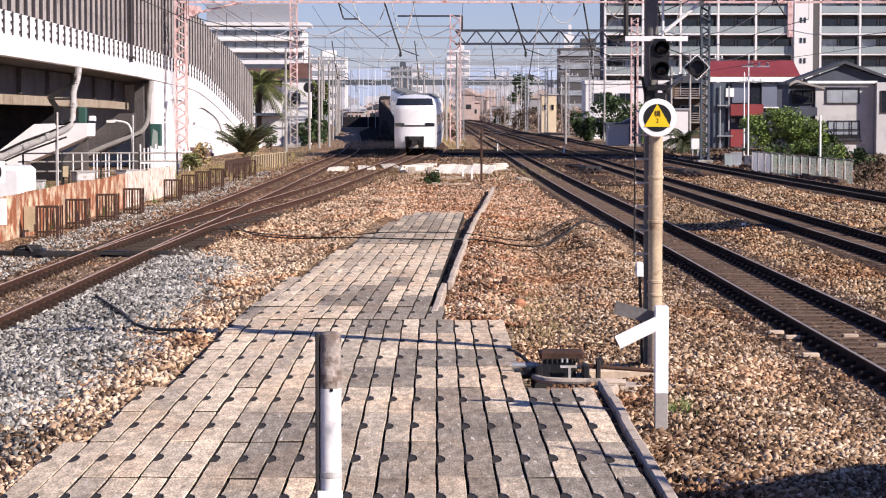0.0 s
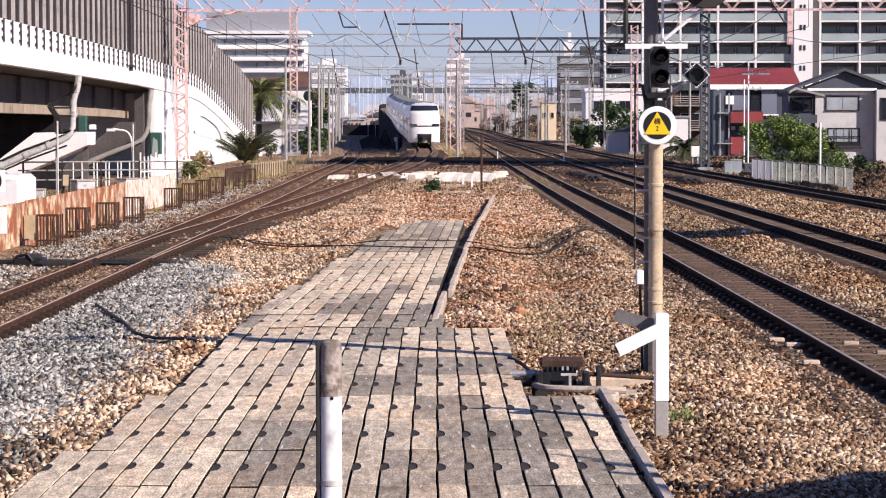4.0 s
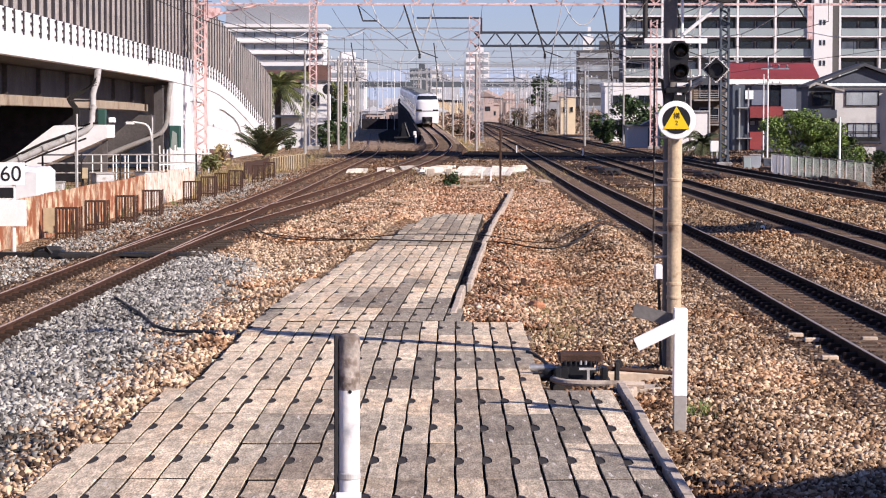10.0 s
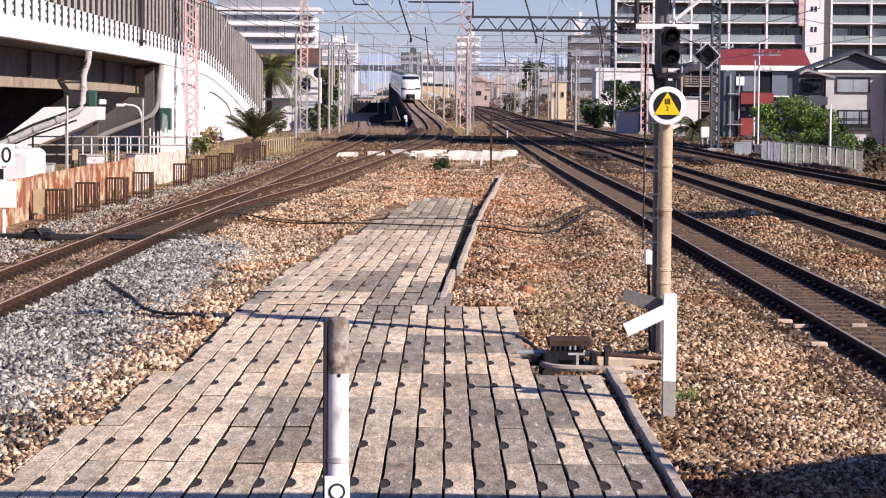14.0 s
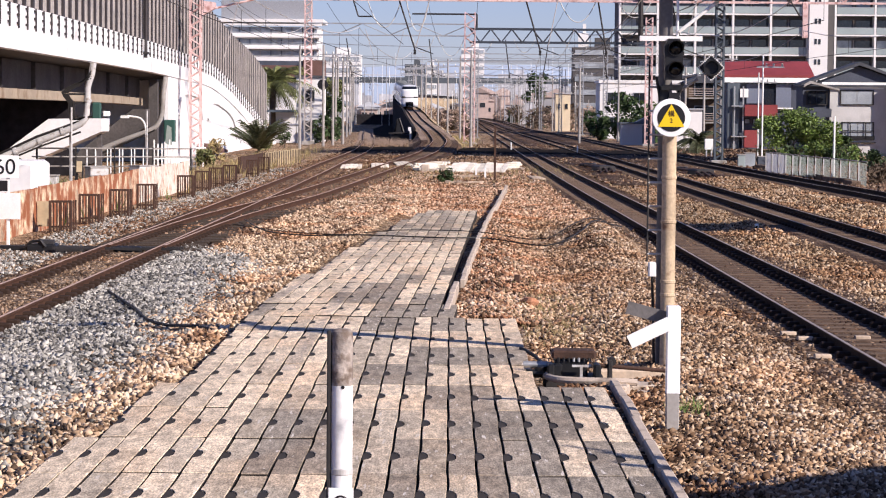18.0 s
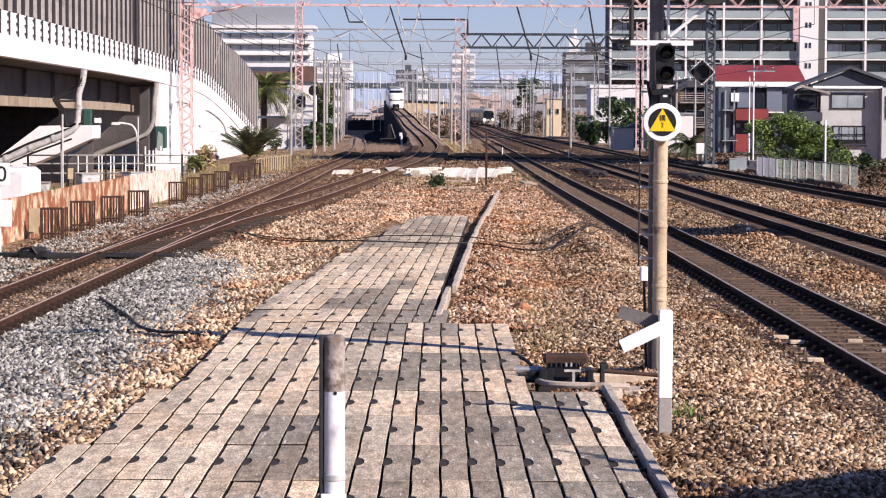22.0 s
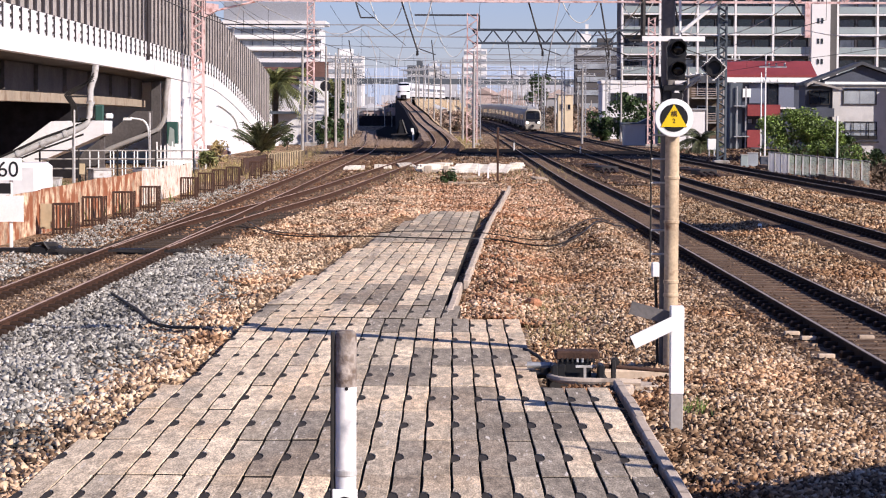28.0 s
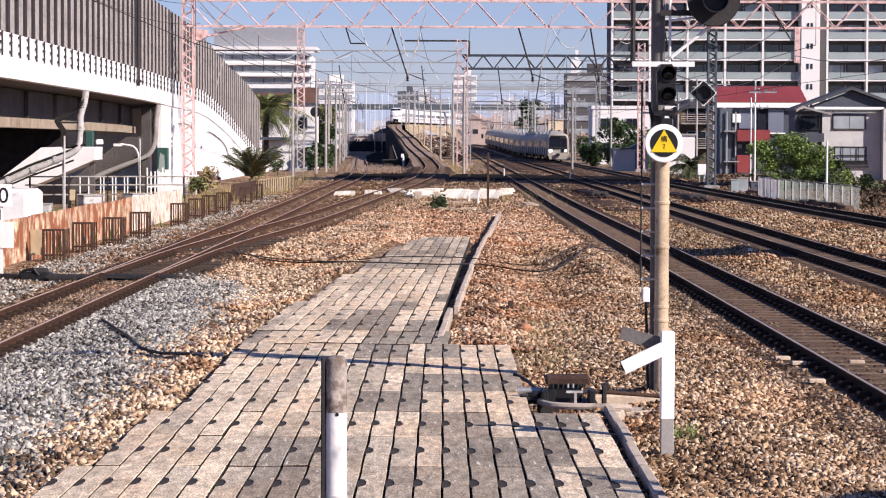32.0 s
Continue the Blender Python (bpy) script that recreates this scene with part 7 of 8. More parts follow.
def red_house():
    t = thing("house", (24.6, 225, 0), "house with a red sheet-metal roof and slate-blue walls", "house", "houses")
    part("wall", Geo().box(4.2, 4, 2.8, 8.0, 8, 6.0), "house_dark", t)
    part("roof", Geo().prism([(-0.6, 6.45), (-0.6, 6.65), (4.0, 8.05), (8.6, 6.65), (8.6, 6.45)], lambda u, v, q: (q, u, v), -0.35, 7.95), "red_roof", t)
    part("eaves_band", Geo().box(3.8, -0.5, 6.2, 8.2, 0.3, 0.45), "clean_white", t)
    part("balcony", Geo().box(3.0, -0.9, 3.4, 3.0, 1.2, 1.05), "red_roof", t, "red balcony front")
    part("lower_wall", Geo().box(2.13, -0.9, 0.8, 1.2, 0.8, 1.6), "red_roof", t, "red door bay")
    part("side_bay", Geo().box(0.55, -0.3, 2.9, 1.1, 1.0, 6.0), "blue_steel", t)
    part("notice_board", Geo().box(1.55, -0.35, 5.0, 0.75, 0.1, 0.8), "clean_white", t)
    part("side_panel", Geo().box(5.2, -0.12, 4.75, 1.4, 0.2, 2.1), "house_blue", t, "blue-grey wall panel")
    part("panel_sill", Geo().box(5.0, -0.2, 3.62, 2.1, 0.3, 0.12), "clean_white", t)
    part("recess", Geo().box(4.0, -0.04, 4.9, 0.95, 0.1, 2.0), "glass", t)
    part("pale_wall", Geo().box(2.6, -0.06, 4.95, 1.6, 0.12, 1.8), "house_blue", t, "blue-grey wall")
    for k in range(4):
        window(t, 1.9 + 0.75 * k, -0.05, 2.4, 0.45, 0.4, "pane", "dark_steel", bars=0)
    window(t, 7.5, -0.03, 3.6, 1.5, 1.6, "glass", "clean_white")
    part("lattice_stair", Geo().box(0.6, -1.0, 2.6, 0.12, 0.12, 6).box(1.4, -1.0, 2.6, 0.12, 0.12, 6).box(1.0, -1.0, 1.0, 1.4, 0.8, 0.1).box(1.0, -1.0, 3.8, 1.4, 0.8, 0.1), "steel", t)
    return t


grey_house()
red_house()


def flats(x, y, bays, bay, floors, label, step=2.95, depth=11, z0=0.0):
    t = thing("apartment_building", (x, y, z0), label, "apartment building", "apartment buildings")
    w = bays * bay
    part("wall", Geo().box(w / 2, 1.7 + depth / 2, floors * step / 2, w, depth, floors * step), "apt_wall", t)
    for k in range(bays + 1):
        part("partition_fin", Geo().box(k * bay, 0.85, floors * step / 2, 0.30, 1.8, floors * step), "apt_white", t)
    for f in range(floors):
        z = f * step
        part("balcony_slab", Geo().box(w / 2, 0.8, z, w, 1.75, 0.22), "apt_white", t)
        for b in range(bays):
            if z > 4:
                part("handrail", Geo().box((b + 0.5) * bay, 0.02, z + 1.12, bay - 0.3, 0.09, 0.07), "steel", t)
                part("balcony_panel", Geo().box((b + 0.5) * bay, 0.02, z + 0.62, bay - 0.42, 0.06, 0.92), "balcony_glass", t)
                for u in (0.27, 0.73):
                    part("window", Geo().box((b + u) * bay, 1.66, z + 1.25, bay * 0.36, 0.1, 2.0), random.choice(("glass", "glass", "glass", "pane")), t)
                part("door_frame", Geo().box((b + 0.5) * bay, 1.62, z + 1.25, 0.16, 0.1, 2.1), "via_grey", t)
    return t


flats(23.2, 356, 5, 5.5, 11, "tall apartment building with glass balcony fronts")
tw = thing("stair_tower", (50.8, 355, 0), "white stair tower of the apartment building with small windows", "stair tower")
part("wall", Geo().box(1.2, 6, 16.5, 2.7, 12, 33), "apt_white", tw)
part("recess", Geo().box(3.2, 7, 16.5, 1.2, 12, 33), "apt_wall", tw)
for k in range(11):
    for u in (0.8, 1.35):
        part("window", Geo().box(u, -0.02, 2.0 + 2.95 * k, 0.32, 0.1, 0.75), "glass", tw)
flats(54.6, 356, 3, 5.8, 11, "second wing of the apartment building with balconies")

# left office block with ribbon windows
ob = thing("office_building", (-64, 660, 0), "pale office block with ribbon windows and a red-brown base", "office building")
part("wall", Geo().box(12.5, 10, 11.0, 26, 20, 30), "apt_white", ob)
for k, z in enumerate((18.9, 22.0, 25.2)):
    part("ribbon_window", Geo().box(12.5, -0.1, z, 25, 0.3, 1.4), "pane", ob)
    for i in range(9):
        part("mullion", Geo().box(1.2 + 2.85 * i, -0.3, z, 0.25, 0.2, 1.4), "house_dark" if i % 3 else "via_grey", ob)
    part("sunshade", Geo().box(12.8, -0.9, z + 1.3, 27.2, 1.8, 0.5), "apt_white", ob)
part("roof_louvre", Geo().box(11, 8, 30.5, 24, 14, 5.2), "steel", ob, "grey louvred roof screen")
part("roof_slab", Geo().box(12.8, 9, 27.6, 28, 22, 0.9), "apt_white", ob)
part("dark_storey", Geo().box(12, -0.3, 15.6, 24, 0.8, 2.4), "house_dark", ob)
part("brick_band", Geo().box(10, -0.6, 13.4, 24, 1.2, 4.4), "brick", ob, "red-brown clad lower storeys")
part("brick_wing", Geo().box(24.5, -1.4, 13.5, 6, 3, 7.0), "brick", ob)

wh = thing("house", (-13.9, 238, 0), "narrow white rendered house beside the branch tracks", "house", "houses")
part("wall", Geo().box(-0.9, 3.5, 3.1, 2.5, 7, 6.5), "apt_white", wh)
part("roof", Geo().box(-0.9, 3.5, 6.4, 2.8, 7.4, 0.2), "roof_grey", wh)
part("awning", Geo().box(-3.6, -1.0, 3.0, 3.2, 2.0, 0.25), "blue_steel", wh, "blue-grey awning")
part("annex", Geo().box(-3.4, 1.5, 1.4, 2.6, 3.0, 3.0), "apt_white", wh)
for z in (1.5, 4.5):
    window(wh, -0.9, -0.03, z, 1.0, 1.1, "glass", "steel", bars=0)
bx = thing("white_building", (18.7, 300, 0), "white two-storey building behind the trees", "building")
part("wall", Geo().box(5.0, 5, 3.4, 13, 9, 7.0), "apt_white", bx)
part("parapet", Geo().box(5.0, 5, 7.0, 13.3, 9.3, 0.4), "apt_white", bx)
for u in (0.2, 3.4, 6.6, 9.4):
    for z in (2.0, 5.0):
        window(bx, u, 0.47, z, 1.5, 1.2, "glass", "steel")
be = thing("house", (16.3, 425, 0), "beige rendered house with dark windows near the line", "house", "houses")
part("wall", Geo().box(1.6, 3, 3.2, 2.6, 6, 6.6), "beige", be)
part("roof", Geo().box(1.6, 3, 6.55, 2.9, 6.4, 0.15), "hazy", be)
window(be, 0.9, -0.03, 4.3, 0.5, 0.9, "glass", "beige", bars=0)
window(be, 2.2, -0.03, 4.3, 0.5, 0.9, "glass", "beige", bars=0)
sh = thing("relay_hut", (13.0 + 4.2, 235, 0), "grey-blue equipment hut beside the outer track", "hut")
part("wall", Geo().box(0, 1.5, 1.0, 3.2, 3, 2.1), "house_grey", sh)
part("roof", Geo().prism([(-1.8, 2.05), (1.8, 2.05), (1.8, 2.2), (0.8, 2.7), (-0.2, 2.2), (-1.8, 2.2)], lambda u, v, q: (u, q, v), -0.2, 3.2), "blue_steel", sh)
part("door", Geo().box(0.8, -0.03, 1.0, 0.8, 0.06, 1.8), "blue_steel", sh)
bh = thing("house", (23.9, 240, 0), "narrow dark brown house with balcony rails", "house", "houses")
part("wall", Geo().box(0, 3, 3.0, 3.4, 6, 6.2), "bark", bh)
part("roof", Geo().prism([(-2.0, 6.1), (2.0, 6.1), (0, 7.0)], lambda u, v, q: (u, q, v), -0.4, 6.4), "roof_grey", bh)
for z in (2.2, 4.6):
    part("balcony", Geo().box(0, -0.5, z, 3.0, 1.0, 0.14), "via_grey", bh)
    for k in range(4):
        part("rail_bar", Geo().box(0, -0.98, z + 0.25 + 0.22 * k, 3.0, 0.05, 0.06), "pinkish", bh)
    window(bh, 0.1, -0.03, z + 0.95, 1.8, 1.3, "glass", "steel")
hut = thing("white_shed", (20.0, 215, 0), "white shed beside the line", "shed")
part("wall", Geo().box(0, 1.5, 1.6, 2.7, 3, 3.6), "apt_white", hut)
part("roof", Geo().box(0, 1.5, 3.45, 3.0, 3.3, 0.15), "steel", hut)
cab = thing("trackside_cabinet", (17.6, 172, 0), "small white trackside cabinet on two legs", "cabinet")
part("case", Geo().block(0, 0, 0.5, 0.62, 0.4, 0.75, 0.02), "clean_white", cab)
for u in (-0.18, 0.18):
    part("leg", Geo().box(u, 0, 0.25, 0.1, 0.1, 0.6), "clean_white", cab)

for x, y, w, h, mt in ((15.95, 138, 0.42, 0.72, "balcony_glass"), (16.55, 139, 0.6, 0.8, "pane"), (17.3, 139.5, 0.5, 0.6, "house_dark")):
    cab = thing("equipment_box", (x, y, 0), "small blue-grey equipment box standing beside the outer track", "cabinet", "equipment boxes")
    part("case", Geo().block(0, 0, -0.05, w, 0.4, h, 0.03), mt, cab)
    part("lid", Geo().block(0, 0, h - 0.05, w + 0.05, 0.45, 0.05, 0.01), "via_grey", cab)

# ---- lineside mesh fence ----
mf = thing("mesh_fence", (0, 0, 0), "pale panel and wire mesh fence beside the outer track", "fence")
d = 126.0
k = 0
while d > 100:
    x = 16.8 - 0.0365 * (d - 100)
    part("fence_post", Geo().box(x, d, 0.5, 0.06, 0.06, 1.1), "pipe_grey", mf)
    e = d - 2.0
    if k < 3:
        for i in range(6):
            part("pale_slat", Geo().box(x + 0.02, d - 0.2 - 0.32 * i, 0.5, 0.03, 0.24, 0.95), "via_white", mf)
    else:
        g = Geo()
        for i in range(14):
            g.tube((x, d - 0.143 * i, 0.05), (x, d - 0.143 * i, 0.98), 0.007, n=3)
        for i in range(7):
            g.tube((x, d, 0.1 + 0.145 * i), (x, d - 2, 0.1 + 0.145 * i), 0.004, n=3)
        part("mesh_panel", g, "mesh_green", mf, "grey-green wire mesh")
    part("top_rail", Geo().tube((x, d, 1.03), (x, d - 2, 1.03), 0.03, n=6), "via_grey", mf)
    d -= 2.0
    k += 1
for k in range(16):
    solo("cable_trough_lid", Geo().block(16.6, 134 - 2.1 * k, -0.02, 0.5, 2.0, 0.22 + 0.02 * (k % 3), 0.02), "sleeper", "dusty concrete cable trough lid beside the outer track", "trough lid", "trough lids")

# ---- brown slope, masts and walls at the far end of the line ----
br = thing("far_railway_bridge", (0, 705, 0), "grey railway bridge crossing far down the line", "bridge", kind="structure")
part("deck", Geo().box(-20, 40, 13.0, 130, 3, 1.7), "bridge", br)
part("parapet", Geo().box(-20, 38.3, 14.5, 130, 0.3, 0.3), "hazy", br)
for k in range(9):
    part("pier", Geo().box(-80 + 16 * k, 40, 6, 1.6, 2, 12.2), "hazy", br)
hr = random.Random(77)
for k in range(46):
    y = hr.uniform(640, 980)
    x = (hr.uniform(26, 225)) * y / 4300
    h, w = hr.uniform(4.5, 9.5), hr.uniform(5, 10)
    t = thing("distant_house", (x, y, 0), "small house far beside the line, paled for haze", "house", "distant houses")
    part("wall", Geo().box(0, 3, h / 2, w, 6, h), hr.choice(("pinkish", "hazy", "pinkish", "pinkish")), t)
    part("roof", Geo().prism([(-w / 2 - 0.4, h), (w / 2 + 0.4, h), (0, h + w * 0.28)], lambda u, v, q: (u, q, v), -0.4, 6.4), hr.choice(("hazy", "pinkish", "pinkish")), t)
    for u in (-0.25, 0.2):
        part("window", Geo().box(w * u, -0.02, h * 0.62, 1.4, 0.1, 1.2), "glass", t)
for k in range(20):
    y = hr.uniform(650, 880)
    x = hr.uniform(-190, -45) * y / 4300
    h, w = hr.uniform(3.0, 5.5), hr.uniform(4, 7)
    t = thing("distant_house", (x, y, 0), "small pale house far beyond the branch tracks", "house", "distant houses")
    part("wall", Geo().box(0, 3, h / 2, w, 6, h), hr.choice(("pinkish", "hazy", "pinkish")), t)
    part("roof", Geo().prism([(-w / 2 - 0.4, h), (w / 2 + 0.4, h), (0, h + w * 0.22)], lambda u, v, q: (u, q, v), -0.4, 6.4), hr.choice(("hazy", "roof_grey", "pinkish")), t)
    for u in (-0.25, 0.2):
        part("window", Geo().box(w * u, -0.02, h * 0.62, 1.4, 0.1, 1.2), "glass", t)
for k in range(34):
    y = hr.uniform(430, 640)
    x = on(TRACK_C, y).x + hr.uniform(3.5, 16)
    tree(x, y, hr.uniform(2.5, 5.5), hr.uniform(1.4, 2.6), hr.choice(("dusty", "leaf_dark", "dusty", "bark")), "dusty brown scrub beside the far main line", 500 + k, 300, 0.32, name="shrub")
for k in range(18):
    y = hr.uniform(420, 600)
    x = on(TRACK_A, y).x - hr.uniform(3.2, 6.5)
    tree(x, y, hr.uniform(2.0, 4.2), hr.uniform(1.1, 2.0), hr.choice(("dusty", "bark")), "dusty brown scrub between the far tracks", 560 + k, 300, 0.3, name="shrub")

# ---- distant city ----
rng = random.Random(5)


def far_block(x, y, w, h, mt, label, rows=0):
    t = thing("distant_building", (x, y, 0), label, "building", "distant buildings")
    part("wall", Geo().box(0, w * 0.3, h / 2, w, w * 0.6, h), mt, t)
    part("roof_housing", Geo().box(w * 0.1, w * 0.3, h + 1.2, w * 0.3, w * 0.3, 2.4), mt, t)
    for k in range(rows):
        part("window_band", Geo().box(0, -0.1, h * (k + 0.6) / rows, w * 0.92, 0.3, h / rows * 0.38), "pane", t)


far_block(-41, 820, 15, 22.5, "apt_white", "pale distant apartment block with window bands", 6)
far_block(-50, 850, 10, 19, "apt_white", "pale distant apartment block", 6)
far_block(-22.5, 1200, 10, 27, "bridge", "dark glassy distant office tower", 0)
far_block(-14.5, 1210, 5.5, 27, "apt_white", "slim white distant tower beside a glass office", 6)
far_block(4.5, 900, 8.5, 27, "apt_white", "white distant apartment tower", 9)
far_block(30.9, 615, 2.6, 23.4, "apt_white", "white distant building behind the gantry", 0)
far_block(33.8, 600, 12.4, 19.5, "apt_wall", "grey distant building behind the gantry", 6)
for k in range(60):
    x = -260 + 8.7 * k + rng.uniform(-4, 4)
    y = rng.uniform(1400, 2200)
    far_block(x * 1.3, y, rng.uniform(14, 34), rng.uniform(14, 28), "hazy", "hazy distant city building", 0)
for k in range(64):
    y = rng.uniform(560, 900)
    x = (-205 + 6.6 * k + rng.uniform(-3, 3)) * y / 4300
    pole(x, y, rng.uniform(11.5, 19), "far pale pole against the skyline", "hazy" if k % 2 else "clean_white", ((11, 1.5),), "far poles")
tb = Geo()
for k in range(70):
    crown(tb, -90 + 2.6 * k, 890 + 30 * math.sin(k * 1.7), 2.6 + 1.2 * math.sin(k * 2.1), 4.2, 4.2, 3.4 + 1.3 * math.sin(k * 1.3), 240, 0.6, 300 + k)
solo("far_wood", tb, "dusty", "hazy belt of brown scrub far beyond the tracks", "trees", kind="stuff")
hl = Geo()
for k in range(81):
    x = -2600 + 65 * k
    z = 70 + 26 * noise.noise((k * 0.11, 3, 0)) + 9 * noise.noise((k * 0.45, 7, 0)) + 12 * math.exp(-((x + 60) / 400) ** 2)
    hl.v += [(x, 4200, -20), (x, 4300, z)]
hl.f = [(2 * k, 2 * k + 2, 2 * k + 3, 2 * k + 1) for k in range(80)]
solo("distant_hills", hl, "hills", "distant hills behind the city, coloured blue for haze", "hills", kind="structure", smooth=True)

# ---- unseen shadow casters added outside the view ----
# invented roof and bars, shaped to throw shadows on paving and ballast
cn = thing("platform_canopy", (10.7, 10.2, 0), "unseen roof and bars added to cast the near shadows", "canopy", kind="structure")
part("roof", Geo().prism([(-2.35, 2.79), (-1.99, 2.45), (-1.56, 2.55), (-1.06, 3.2), (-0.17, 4.29), (3.4, 6.0), (3.4, -1.3), (-0.8, 0.7), (-1.4, 0.96), (-1.99, 1.46)], lambda u, v, q: (u, v, q), 5.12, 5.24), "via_grey", cn)
part("edge_beam", Geo().box(-3.4, 0.88, 5.42, 9.2, 0.17, 0.12), "steel", cn)
part("edge_conduit", Geo().tube((-8.0, 0.68, 5.42), (1.2, 0.66, 5.42), 0.02, n=8), "steel", cn)
for k, (x, y) in enumerate(((-3.0, 4.3), (-2.7, 3.9), (-2.6, 3.35))):
    part("stay_rod", Geo().tube((x, y, 5.2), (-1.2 + 0.2 * k, 2.6 - 0.25 * k, 5.2), 0.03 + 0.015 * k, n=8), "steel", cn)
for y in (-1.2, 1.2):
    part("post", Geo().box(0, y, 2.55, 0.25, 0.25, 5.3), "steel", cn)
# invented roof out of view, placed for the shadow patch between two tracks
sc = thing("station_canopy", (16.4, 54.2, 0), "unseen roof added to cast a shadow between two tracks", "canopy", kind="structure")
part("roof", Geo().box(1.5, 0, 8.0, 3.8, 3.6, 0.2), "via_grey", sc)
for x, y in ((0.2, -1.4), (2.8, -1.4), (2.8, 1.4)):
    part("post", Geo().box(x, y, 4.0, 0.2, 0.2, 8.0), "steel", sc)
# added block out of view, sized to shade the departing train
lt = thing("lineside_tower", (36.6, 148.0, 0), "unseen tall block added to cast shade across the tracks", "building")
part("wall", Geo().box(0, 0, 17.0, 9.0, 13.8, 34.0, -35.5), "via_grey", lt)
part("roof_edge", Geo().box(0, 0, 34.1, 9.3, 14.1, 0.4, -35.5), "apt_white", lt)
for k in range(10):
    part("window_band", Geo().box(0, 0, 3.0 + 3.2 * k, 9.06, 12.4, 1.3, -35.5), "glass", lt)


# ---- trains ----
def car_section(half, floor, roof):
    """Cross-section of a car body, from one skirt over the roof to the other."""
    side = [(half * 0.97, floor), (half, floor + 0.5), (half, 1.6), (half * 0.985, 2.4), (half * 0.94, roof - 0.62), (half * 0.84, roof - 0.28), (half * 0.6, roof - 0.09), (0.0, roof)]
    return side + [(-x, z) for x, z in reversed(side[:-1])]


def loft(g, rings):
    n = len(rings[0])
    for r in rings:
        g.v += r
    for i in range(len(rings) - 1):
        g.f += [(i * n + k, i * n + k + 1, (i + 1) * n + k + 1, (i + 1) * n + k) for k in range(n - 1)]
        g.f.append((i * n + n - 1, i * n, (i + 1) * n, (i + 1) * n + n - 1))
    return g


def bogies(t, ln):
    for y in (3.2, ln - 3.2):
        b = part("bogie", Geo().box(0, y, 0.5, 1.9, 2.6, 0.35), "dark_steel", t)
        for dy in (-1.05, 1.05):
            for sx in (-0.566, 0.566):
                part("wheel", Geo().lathe([(0.43, -0.06), (0.43, 0.06)], n=16, place=lambda a, c, h, sx=sx, y=y, dy=dy: (sx + h, y + dy + a, 0.43 + c)), "rail_side", b)


def nose(u, z):
    """The express car's front: bowed across, raked above the waist."""
    half = 1.36 - 0.28 * max(0.0, (z - 2.6) / 1.3) ** 1.5 - 0.12 * max(0.0, (0.9 - z) / 0.9)
    return (u * half, 0.42 * abs(u) ** 3 + 0.75 * max(0.0, z - 3.1) ** 1.1 + 0.03 * max(0, 2.9 - z) + 0.25 * max(0.0, 0.75 - z), z)


def patch(u0, u1, z0, z1, off, nu=10, nz=8, rim=0.04):
    g = Geo()
    for layer in (-off, rim):
        for j in range(nz + 1):
            for i in range(nu + 1):
                x, y, z = nose(u0 + (u1 - u0) * i / nu, z0 + (z1 - z0) * j / nz)
                g.v.append((x, y + layer, z))
    w, m = nu + 1, (nu + 1) * (nz + 1)
    for j in range(nz):
        for i in range(nu):
            a = j * w + i
            g.f += [(a, a + 1, a + w + 1, a + w), (m + a, m + a + w, m + a + w + 1, m + a + 1)]
    edge = [i for i in range(w)] + [j * w + nu for j in range(1, nz + 1)] + [nz * w + i for i in range(nu - 1, -1, -1)] + [j * w for j in range(nz - 1, 0, -1)]
    g.f += [(edge[k], m + edge[k], m + edge[(k + 1) % len(edge)], edge[(k + 1) % len(edge)]) for k in range(len(edge))]
    return g


